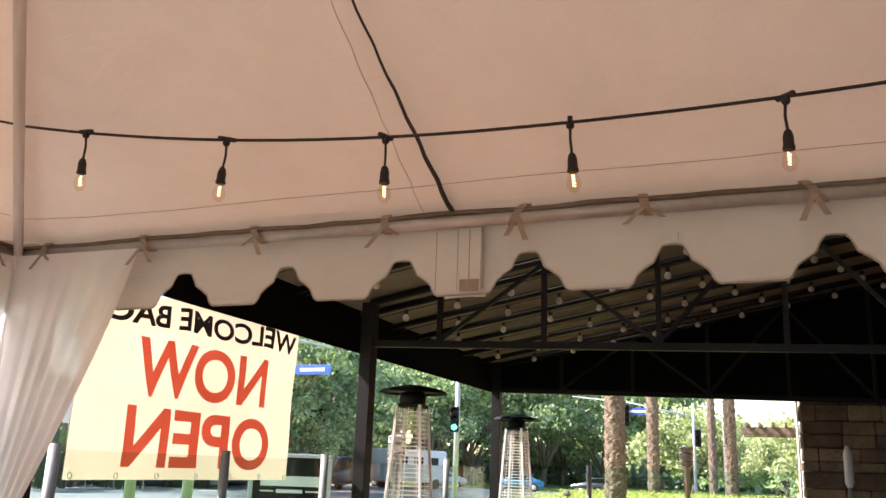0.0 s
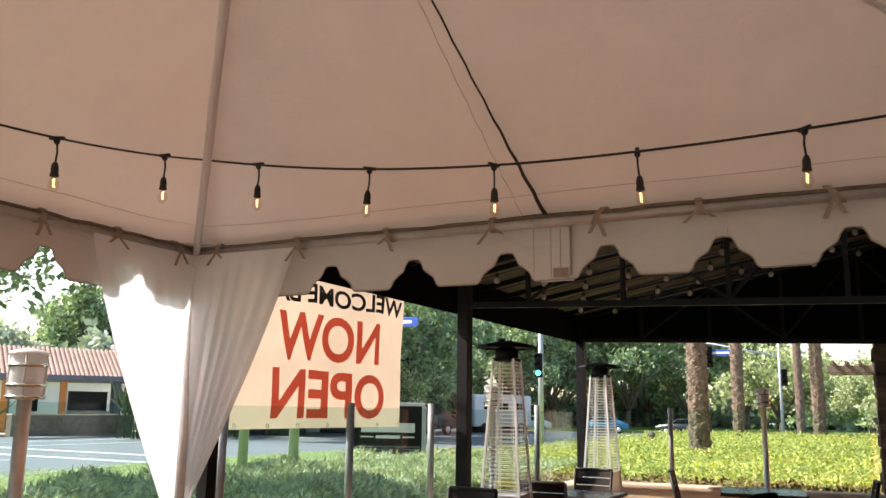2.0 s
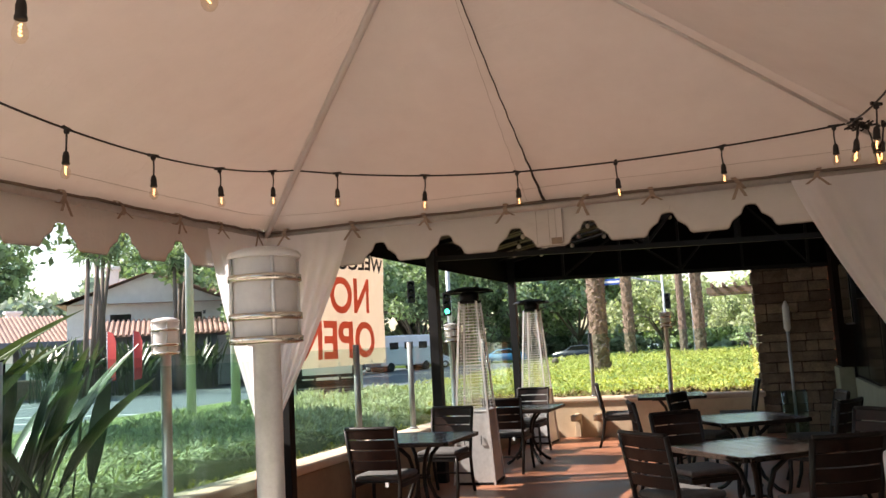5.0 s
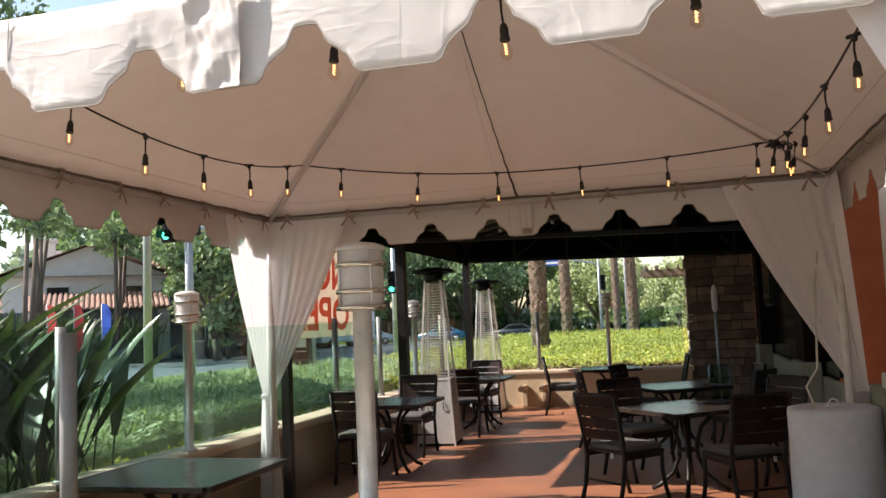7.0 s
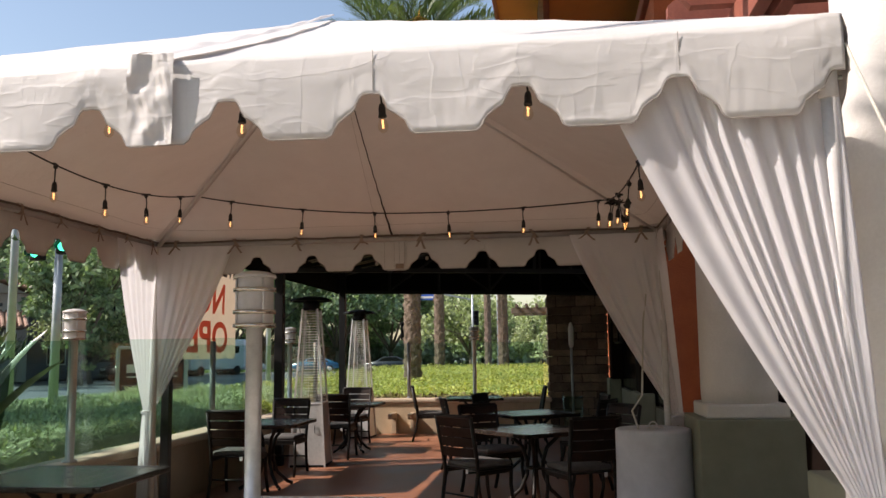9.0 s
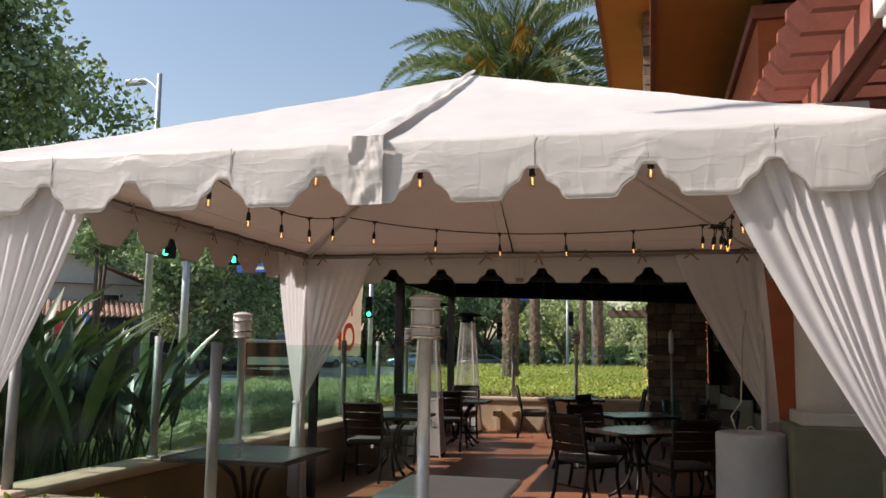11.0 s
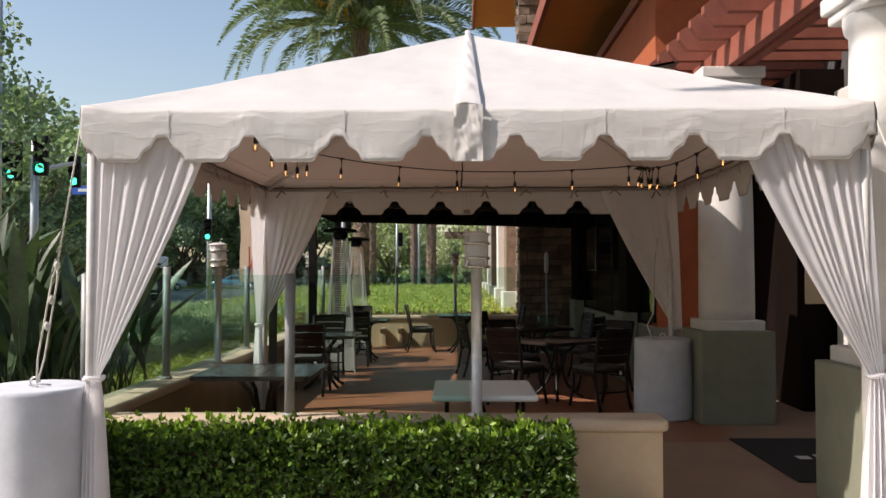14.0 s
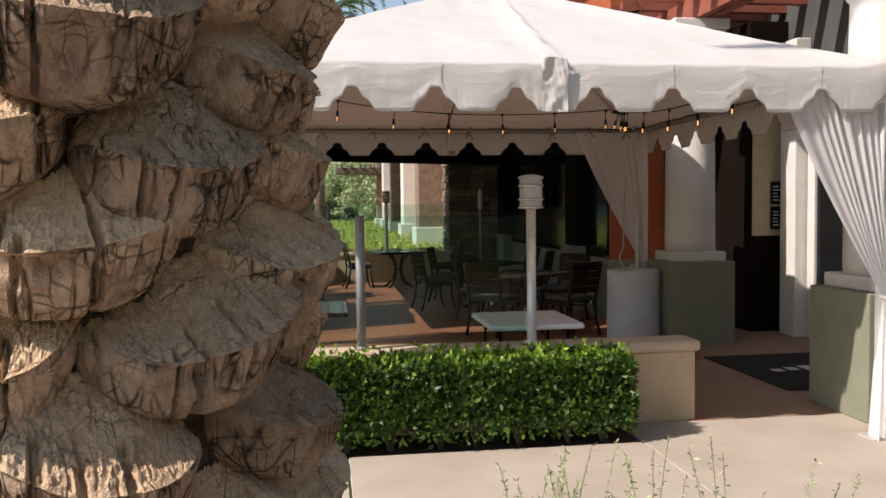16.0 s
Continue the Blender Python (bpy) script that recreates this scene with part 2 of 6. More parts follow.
M["trunk"] = material("grey_brown_bark", (0.09, 0.07, 0.055), (0.20, 0.16, 0.13), 4, 0.95, bump=0.7, fine=30, stretch=(1, 1, 0.3))
M["glass"] = glass_material("clear_glass", (0.83, 0.92, 0.89), 0.008)
M["bulbglass"] = glass_material("bulb_glass", (0.97, 0.93, 0.86))
M["filament"] = glow_material("warm_filament", (1.0, 0.52, 0.20), 2.3)
M["greenlight"] = glow_material("green_signal", (0.04, 0.9, 0.5), 2.2)
# near-black brown standing for shade on the house and entrance walls
M["darkwall"] = material("shaded_wall_brown", (0.006, 0.004, 0.003), (0.014, 0.008, 0.006), 3, 0.8, bump=0.2, fine=40, stretch=(1, 1, 0.2), spec=0.08)
M["hem"] = material("stitched_vinyl_hem", (0.30, 0.265, 0.235), (0.44, 0.40, 0.365), 40, 0.7, bump=0.4, fine=200)
M["white"] = material("white_paint", (0.62, 0.62, 0.62), (0.74, 0.74, 0.73), 2, 0.7)
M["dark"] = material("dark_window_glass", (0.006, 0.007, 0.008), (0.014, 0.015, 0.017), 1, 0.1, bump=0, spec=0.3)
M["screen"] = material("black_screen_glass", (0.006, 0.006, 0.007), (0.010, 0.010, 0.011), 2, 0.06, bump=0, spec=1.0)
M["tile"] = material("clay_roof_tile", (0.30, 0.19, 0.145), (0.46, 0.32, 0.26), 1, 0.9, bump=0.6, fine=8, depth=0.05)
M["greywood"] = material("grey_siding", (0.10, 0.11, 0.13), (0.16, 0.17, 0.20), 1, 0.8)
M["metalgrey"] = material("galvanised_steel", (0.36, 0.40, 0.42), (0.48, 0.52, 0.54), 5, 0.5, 0.6, 0.03)
M["blue"] = material("blue_enamel", (0.02, 0.08, 0.42), (0.03, 0.11, 0.52), 3, 0.5, bump=0)
M["redpaint"] = material("red_paint", (0.38, 0.03, 0.03), (0.48, 0.05, 0.04), 3, 0.6, bump=0)
M["carwhite"] = material("white_car_paint", (0.66, 0.67, 0.68), (0.74, 0.75, 0.76), 1, 0.25, bump=0)
M["cardark"] = material("dark_car_paint", (0.03, 0.035, 0.045), (0.05, 0.055, 0.065), 1, 0.25, bump=0)
M["carblue"] = material("blue_car_paint", (0.05, 0.22, 0.42), (0.07, 0.27, 0.48), 1, 0.25, bump=0)
M["tyre"] = material("tyre_rubber", (0.012, 0.012, 0.012), (0.025, 0.025, 0.025), 10, 0.9)
M["mat"] = material("black_door_mat", (0.008, 0.007, 0.007), (0.022, 0.02, 0.02), 30, 0.95, bump=0.5, fine=200)


# ---- mesh helpers ----
def part(name, bm, mat, parent=None, label="", smooth=False):
    me = bpy.data.meshes.new(name)
    bm.to_mesh(me)
    bm.free()
    for mm in mat if isinstance(mat, (list, tuple)) else (mat,):
        me.materials.append(mm)
    if smooth:
        me.polygons.foreach_set("use_smooth", [True] * len(me.polygons))
    ob = new(name, me)
    if parent is not None:
        ob.parent = parent
    if label:
        ob["label"] = label
    return ob


def mesh_part(name, verts, faces, mat, parent=None, label="", smooth=False):
    me = bpy.data.meshes.new(name)
    me.from_pydata(verts, [], faces)
    me.materials.append(mat)
    if smooth:
        me.polygons.foreach_set("use_smooth", [True] * len(me.polygons))
    ob = new(name, me)
    if parent is not None:
        ob.parent = parent
    if label:
        ob["label"] = label
    return ob


def thing(name, at=(0, 0, 0), rz=0.0, label="", category="", group="", kind=""):
    ob = new(name)
    ob.empty_display_size = 0.1
    ob.matrix_basis = pose(*at, 0, 0, rz)
    return tagged(ob, label, category, group, kind)


def box(lo, hi, bevel=0.0, bm=None, seg=2):
    b = bmesh.new()
    bmesh.ops.create_cube(b, size=1)
    for v in b.verts:
        for i in range(3):
            v.co[i] = lo[i] + (v.co[i] + 0.5) * (hi[i] - lo[i])
    if bevel:
        bmesh.ops.bevel(b, geom=b.edges[:], offset=bevel, segments=seg, affect="EDGES", profile=0.5)
    return merge(bm, b)


def merge(bm, b, m=None):
    if m is not None:
        b.transform(m)
    if bm is None:
        return b
    me = bpy.data.meshes.new("tmp")
    b.to_mesh(me)
    b.free()
    bm.from_mesh(me)
    bpy.data.meshes.remove(me)
    return bm


def tube(points, r, n=8, bm=None, closed=False, cap=True):
    """A round bar along points; r is one radius or one for each point."""
    b = bmesh.new()
    pts = [Vector(p) for p in points]
    rs = r if isinstance(r, (list, tuple)) else [r] * len(pts)
    rings, side = [], None
    for i, p in enumerate(pts):
        d = pts[(i + 1) % len(pts) if closed else min(i + 1, len(pts) - 1)] - pts[i - 1 if closed or i else 0]
        d.normalize()
        if side is None:
            side = d.orthogonal().normalized()
        side = (side - d * side.dot(d)).normalized()
        up = d.cross(side)
        rings.append([b.verts.new(p + (side * math.cos(2 * math.pi * k / n) + up * math.sin(2 * math.pi * k / n)) * rs[i]) for k in range(n)])
    pairs = list(zip(rings, rings[1:])) + ([(rings[-1], rings[0])] if closed else [])
    for a, c in pairs:
        for k in range(n):
            f = b.faces.new((a[k], a[(k + 1) % n], c[(k + 1) % n], c[k]))
            f.smooth = n > 5
    if cap and not closed:
        b.faces.new(rings[0][::-1])
        b.faces.new(rings[-1])
    return merge(bm, b)


def lathe(profile, n=32, bm=None, at=(0, 0, 0), caps=True):
    b = bmesh.new()
    rings = [[b.verts.new((at[0] + r * math.cos(2 * math.pi * k / n), at[1] + r * math.sin(2 * math.pi * k / n), at[2] + z)) for k in range(n)] for r, z in profile]
    for a, c in zip(rings, rings[1:]):
        for k in range(n):
            b.faces.new((a[k], a[(k + 1) % n], c[(k + 1) % n], c[k])).smooth = True
    if caps:
        b.faces.new(rings[0][::-1])
        b.faces.new(rings[-1])
    return merge(bm, b)


def poly_slab(pts, z0, z1, bm=None):
    """An upright prism over a flat outline, counter-clockwise."""
    b = bmesh.new()
    lo = [b.verts.new((*p, z0)) for p in pts]
    hi = [b.verts.new((*p, z1)) for p in pts]
    b.faces.new(lo[::-1])
    b.faces.new(hi)
    for i in range(len(pts)):
        j = (i + 1) % len(pts)
        b.faces.new((lo[i], lo[j], hi[j], hi[i]))
    return merge(bm, b)


def sheet(fn, nu, nv, mat, name, parent=None, label="", thick=0.0):
    """A cloth from fn(u, v), u and v in 0..1."""
    verts = [tuple(fn(i / nu, j / nv)) for j in range(nv + 1) for i in range(nu + 1)]
    faces = [(j * (nu + 1) + i, j * (nu + 1) + i + 1, (j + 1) * (nu + 1) + i + 1, (j + 1) * (nu + 1) + i) for j in range(nv) for i in range(nu)]
    ob = mesh_part(name, verts, faces, mat, parent, label, True)
    if thick:
        s = ob.modifiers.new("thickness", "SOLIDIFY")
        s.thickness = thick
    return ob


# ---- ground and setting ----
W, EAVE, APEX = 4.57, 2.53, 3.645
MID = 2.26

b = bmesh.new()
ROAD_X = ((-60, -9.5), (-30, -10.5), (0, -12.5), (12, -14.0), (20, -15.8), (28, -16.2), (36, -13.0), (42, -6.0), (47, 8.0), (50, 40.0), (52, 120.0))
kerb_line = [Vector((x, y, 0)) for y, x in ROAD_X]
outline = [(x, y) for y, x in ROAD_X] + [(120, -60)]
bmesh.ops.contextual_create(b, geom=[b.verts.new((x, y, -0.02)) for x, y in outline])
bmesh.ops.triangulate(b, faces=b.faces[:])
for f in b.faces:
    if f.normal.z < 0:
        f.normal_flip()
tagged(part("ground", b, M["grass"]), "green planted verge around the terrace", "ground", kind="structure")
b = bmesh.new()
bmesh.ops.create_grid(b, x_segments=2, y_segments=2, size=1500)
bmesh.ops.translate(b, verts=b.verts, vec=(0, 0, -0.16))
tagged(part("road", b, M["asphalt"]), "grey asphalt road of a wide street crossing", "road", kind="structure")
tagged(part("kerb", tube([p + Vector((0, 0, -0.09)) for p in kerb_line], 0.1, 4), M["concrete"]), "pale concrete kerb along the street", "kerb", kind="structure")

# pavement of large slabs in front of the terrace
pave = thing("pavement", label="pale concrete pavement slabs with thin joints", category="pavement", kind="structure")
SLABS = [(-9.0, -3.0), (-3.0, 0.9), (0.9, 2.93), (2.93, 4.7), (4.7, 7.5)]
for x0, x1 in SLABS:
    for y0, y1 in ((-12.0, -8.5), (-8.5, -4.9), (-4.9, -1.65), (-1.65, 0.19)):
        if y0 == -4.9 and x1 < 2.95:
            continue
        part("slab", box((x0 + 0.006, y0 + 0.006, -0.12), (x1 - 0.006, y1 - 0.006, 0.0), 0.006, seg=1), M["concrete"], pave)
part("slab", box((2.936, 0.196, -0.12), (7.5, 0.66, 0.0), 0.006, seg=1), M["concrete"], pave)
tagged(part("planting_bed", box((-9, -4.89, -0.14), (2.92, -1.66, -0.008)), M["soil"]), "bed of dark brown mulch", "planting bed", kind="structure")
tagged(part("hedge_bed", box((-0.4, 0.2, -0.14), (2.93, 0.70, -0.012)), M["soil"]), "dark mulch bed below the clipped hedge", "planting bed", kind="structure")
tagged(part("floor", poly_slab([(-0.4, 0.8), (3.5, 0.8), (3.5, 0.66), (3.62, 0.66), (3.62, 3.0), (4.85, 3.0), (4.85, 13.2), (-0.4, 13.2)], -0.1, 0.004), M["terracotta"]),
       "worn terracotta-coloured concrete terrace floor", "floor", kind="structure")


def low_wall(name, lo, hi, top, label, mat):
    w = thing(name, label=label, category="low wall", kind="structure")
    part("wall_body", box((*lo, -0.05), (*hi, top - 0.085), 0.01), mat, w)
    part("wall_cap", box((lo[0] - 0.035, lo[1] - 0.035, top - 0.085), (hi[0] + 0.035, hi[1] + 0.035, top), 0.03, seg=3), M["cap"], w, "rounded tan stone cap")
    return w


low_wall("terrace_wall_front", (-0.26, 0.70), (3.55, 0.94), 0.61, "low tan stucco terrace wall with a rounded cap", M["stucco"])
low_wall("terrace_wall_street", (-0.52, 0.70), (-0.27, 13.02), 0.655, "low stucco wall along the street side, coloured as its shaded face", M["stuccoin"])
low_wall("terrace_wall_end", (-0.52, 13.06), (3.52, 13.30), 0.655, "low tan stucco wall at the end of the terrace", M["stucco"])
for x in (0.62, 0.98):
    o = part("wall_bracket", merge(box((x - 0.05, 12.62, 0.30), (x + 0.05, 13.06, 0.40), 0.02), box((x - 0.05, 12.94, 0.02), (x + 0.05, 13.06, 0.30), 0.01)), M["stucco"])
    tagged(o, "tan stucco bracket on the low wall", "bracket", "wall brackets")

tagged(part("floor_entry", poly_slab([(3.62, 0.66), (7.0, 0.66), (7.0, 6.4), (4.85, 6.4), (4.85, 3.0), (3.62, 3.0)], -0.1, 0.003), M["entryfloor"]), "brown stained concrete floor at the entrance", "floor", kind="structure")

# ---- glass windscreen on the low walls ----
screen = thing("glass_windscreen", label="clear glass windscreen panels between grey metal posts", category="windscreen")


def screen_post(x, y, z0, z1, r=0.034):
    bm = tube([(x, y, z0 - 0.002), (x, y, z1)], r, 14)
    lathe([(r * 1.5, z0), (r * 1.5, z0 + 0.02), (r, z0 + 0.025)], 14, bm, (x, y, 0))
    part("post", bm, M["post"], screen)


def pane(a, c, z0, z1):
    a, c = Vector(a), Vector(c)
    d = (c - a).normalized()
    n = Vector((-d.y, d.x)) * 0.005
    p, q = a + d * 0.04, c - d * 0.04
    o = part("pane", poly_slab([tuple(p - n), tuple(q - n), tuple(q + n), tuple(p + n)], z0, z1), M["glass"], screen)
    o.visible_shadow = False


FRONT = [(-0.38, 0.80), (1.03, 0.79), (2.30, 0.83)]
LEFT = [(-0.38, 0.80), (-0.38, 2.42), (-0.30, 3.74), (-0.40, 5.35), (-0.44, 6.98), (-0.42, 8.40), (-0.40, 9.85), (-0.40, 11.26), (-0.40, 13.16)]
FAR = [(-0.40, 13.16), (0.88, 13.16), (2.13, 13.16), (3.45, 13.16)]
for k, (x, y) in enumerate(FRONT[:2]):
    screen_post(x, y, 0.61, 1.585)
for k, (x, y) in enumerate(LEFT[1:]):
    if k not in (1, 5):
        screen_post(x, y, 0.655, 1.64 + 0.01 * k)
screen_post(*FAR[1], 0.655, 1.70)
for a, c in zip(FRONT, FRONT[1:]):
    pane(a, c, 0.63, 1.575)
for a, c in zip(LEFT, LEFT[1:]):
    pane(a, c, 0.675, 1.63)
for a, c in zip(FAR, FAR[1:]):
    pane(a, c, 0.675, 1.68)


def wall_lamp(x, y, z0, top):
    t = thing("post_lamp", (x, y, z0), label="white drum lamp with steel bands on a grey post", category="lamp", group="post lamps on the terrace wall")
    h = top - z0
    part("post", lathe([(0.06, -0.002), (0.06, 0.015), (0.036, 0.02), (0.036, h - 0.262), (0.05, h - 0.26), (0.05, h - 0.24)], 18), M["steel"], t)
    part("shade", lathe([(0.08, h - 0.245), (0.083, h - 0.235), (0.083, h - 0.035), (0.08, h - 0.03)], 28), M["lamp"], t)
    part("cap", lathe([(0.094, h - 0.034), (0.097, h - 0.028), (0.092, h - 0.018), (0.06, h - 0.006), (0.02, h)], 28), M["lamp"], t)
    for z in (h - 0.245, h - 0.185, h - 0.085):
        part("band", lathe([(0.084, z - 0.012), (0.096, z - 0.01), (0.096, z + 0.006), (0.084, z + 0.008)], 28, caps=False), M["band"], t)
    for k in range(4):
        a = math.pi / 4 + k * math.pi / 2
        part("strut", tube([(0.089 * math.cos(a), 0.089 * math.sin(a), h - 0.24), (0.089 * math.cos(a), 0.089 * math.sin(a), h - 0.03)], 0.005, 6), M["steel"], t)
    return t


wall_lamp(2.31, 0.83, 0.609, 1.875)
wall_lamp(-0.30, 3.74, 0.654, 1.90)
wall_lamp(-0.40, 9.85, 0.654, 1.92)
wall_lamp(2.13, 13.16, 0.654, 1.98)

# ---- tent ----
tent = thing("frame_tent", label="white vinyl frame tent with a peaked roof and scalloped valance", category="tent")
SCALLOP = ((0, 0), (0.034, 0.004), (0.05, 0.028), (0.062, 0.060), (0.094, 0.080), (0.124, 0.104), (0.138, 0.138), (0.156, 0.150), (0.30, 0.150))


def scallop(x, mid):
    """How far the valance hangs below its notches at x along an edge; its middle scallop lies at mid."""
    d = abs(((x - mid) / 0.521) % 1.0 - 0.5) * 0.521
    return float(np.interp(d, [p[0] for p in SCALLOP], [p[1] for p in SCALLOP]))


EDGE = 0.045


def corner_lift(s):
    """The cloth stands up a little over the corner fittings."""
    return 0.03 * (math.exp(-(s / 0.13) ** 2) + math.exp(-((W - s) / 0.13) ** 2))


SIDES = {"front": ((0, 0), (1, 0)), "back": ((W, W), (-1, 0)), "street": ((0, W), (0, -1)), "house": ((W, 0), (0, 1))}
for side, ((ox, oy), (dx, dy)) in SIDES.items():
    nx, ny = dy, -dx  # outwards

    def panel(u, v, ox=ox, oy=oy, dx=dx, dy=dy, nx=nx, ny=ny):
        s = -EDGE - 0.003 + u * (W + 2 * EDGE + 0.006)
        s = W / 2 + (s - W / 2) * (1 - v)
        inn = -EDGE - 0.003 + v * (W / 2 + EDGE + 0.003)
        z = EAVE + 0.025 + (APEX - EAVE - 0.025) * v
        z -= 0.035 * math.sin(math.pi * v) * math.sin(math.pi * u) * (1 + 0.3 * math.sin(9 * u))
        x, y = ox + dx * s - nx * inn, oy + dy * s - ny * inn
        w = 1 - v
        z += 0.014 * w * min(1, 7 * v) * noise.noise((x * 2.3, y * 2.3, 4.0)) + 0.006 * noise.noise((x * 6, y * 6, 1.0)) * min(1, 5 * v)
        for cx in (0, W):
            for cy in (0, W):
                far = math.hypot(x - cx, y - cy)
                if far < 0.9:
                    z += 0.013 * math.sin(15 * math.atan2(y - cy, x - cx) + 2.0 * noise.noise((x * 3, y * 3, 8))) * math.exp(-far / 0.28) * min(1, far / 0.08) * min(1, 12 * v + 0.2)
        z += corner_lift(W / 2 + (-EDGE + u * (W + 2 * EDGE) - W / 2)) * w ** 8
        return x, y, z

    sheet(panel, 110, 48, M["tent"], "roof_panel", tent)
    # hanging edge
    n, rows_ = 460, 12
    verts, faces, rim = [], [], []
    for i in range(n + 1):
        s = -EDGE + i / n * (W + 2 * EDGE)
        drop = 0.163 + scallop(s, {"front": 2.262, "back": 2.3225}.get(side, W / 2))
        for j in range(rows_ + 1):
            t = j / rows_
            bulge = 0.010 + 0.006 * math.sin(s * 7.3 + 2 * t) * t + 0.008 * noise.noise((s * 3.1, t * 1.3, ox + 2 * oy + 7)) * t + 0.004 * abs(noise.noise((s * 9, t * 2.5, ox + 9))) * t + 0.003 * (1 - abs(noise.noise((s * 22, t * 1.5, oy + 3)))) * t
            out = EDGE + 0.001 + bulge * min(1, 4 * t) + 0.006 * max(0.0, noise.noise((s * 1.7 + 3 * t, t * 4.0 - s * 2.1, ox + 3 * oy))) * min(1, 5 * t)
            verts.append((ox + dx * s + nx * out, oy + dy * s + ny * out, EAVE + 0.027 + corner_lift(s) * (1 - t) - drop * t))
        rim.append(Vector(verts[-1]))
    for i in range(n):
        for j in range(rows_):
            k = i * (rows_ + 1) + j
            faces.append((k, k + rows_ + 1, k + rows_ + 2, k + 1))
    o = mesh_part("valance", verts, faces, M["tent"], tent, smooth=True)
    so = o.modifiers.new("thickness", "SOLIDIFY")
    so.thickness = 0.002
    for s in (0.48, 1.52, 3.05, 4.09):
        part("stitching", tube([Vector((ox + dx * s + nx * (EDGE + 0.014 + 0.004 * t), oy + dy * s + ny * (EDGE + 0.014 + 0.004 * t), EAVE + 0.02 - (0.15 + scallop(s, MID)) * t)) for t in (0.0, 0.3, 0.6, 0.97)], 0.0016, 4), M["hem"], tent)
    part("hem", tube(rim, 0.0034, 4), M["hem"], tent, "stitched hem")
    # bar under the edge, and the webbing ties round it
    a = Vector((ox, oy, EAVE - 0.012))
    # hem drawn thick and dark, taking in the shaded gap above the pole
    part("hem_and_gap_shade", tube([a + Vector((dx, dy, 0)) * W * k / 40 + Vector((-nx * 0.022, -ny * 0.022, 0.022 + 0.010 * noise.noise((k * 0.7, ox, oy)))) for k in range(41)], 0.010, 6), M["trunk"], tent, "roof hem darkened for the shaded gap above the pole")
    for vv in (0.075,):
        part("stitching", tube([Vector(panel(k / 40, vv)) - Vector((0, 0, 0.004)) for k in range(41)], 0.0014, 4), M["hem"], tent)
    part("eave_pole", tube([a, a + Vector((dx, dy, 0)) * W], 0.026, 12), M["rail"], tent)
    for s in (0.16, 0.62, 1.08, 1.62, 2.08, 2.62, 3.22, 3.80, 4.38):
        c = a + Vector((dx, dy, 0)) * s
        tan, nor = Vector((dx, dy, 0)), Vector((nx, ny, 0))
        lean = 0.03 * math.sin(s * 9 + ox)
        loop = [c + nor * 0.034 * math.cos(k) + Vector((0, 0, 0.04 * math.sin(k) + 0.008)) + tan * lean * math.sin(k) for k in np.linspace(0, 2 * math.pi, 13)[:-1]]
        bm = bmesh.new()
        vs = [[bm.verts.new(p + tan * w_) for w_ in (-0.016, 0.016)] for p in loop]
        for i in range(12):
            bm.faces.new((vs[i][0], vs[i][1], vs[(i + 1) % 12][1], vs[(i + 1) % 12][0]))
        for sg in (-1, 1):
            p0 = c - nor * 0.036 + Vector((0, 0, -0.01))
            p1 = p0 + tan * 0.06 * sg * (0.6 + 0.5 * abs(math.sin(3 * s))) + Vector((0, 0, -0.07 - 0.03 * math.sin(7 * s + sg))) - nor * 0.012
            q = [p0 - tan * 0.01, p0 + tan * 0.01, p1 + tan * 0.011, p1 - tan * 0.011]
            bm.faces.new([bm.verts.new(v) for v in q])
        part("tie_strap", bm, M["strap"], tent)
for x, y in ((0, 0), (W, 0), (0, W), (W, W)):
    c = Vector((W / 2, W / 2, APEX - 0.05))
    a = Vector((x, y, EAVE - 0.03))
    part("rafter", tube([a, c], 0.021 if x == 0 else 0.011, 12), M["tent"], tent)
    part("leg", merge(tube([(x, y, 0.0), (x, y, EAVE)], 0.028, 12), tube([(x, y, EAVE - 0.22), (x, y, EAVE - 0.06)], 0.036, 12)), M["pole"], tent)
    part("foot_plate", box((x - 0.09, y - 0.09, -0.002), (x + 0.09, y + 0.09, 0.012), 0.003), M["steel"], tent)
    part("corner_joint", merge(lathe([(0.05, EAVE - 0.1), (0.055, EAVE - 0.02), (0.045, EAVE + 0.005)], 12, None, (x, y, 0)), tube([(x, y, EAVE - 0.15), (x + 0.05, y, EAVE - 0.15)], 0.008, 6)), M["steel"], tent)
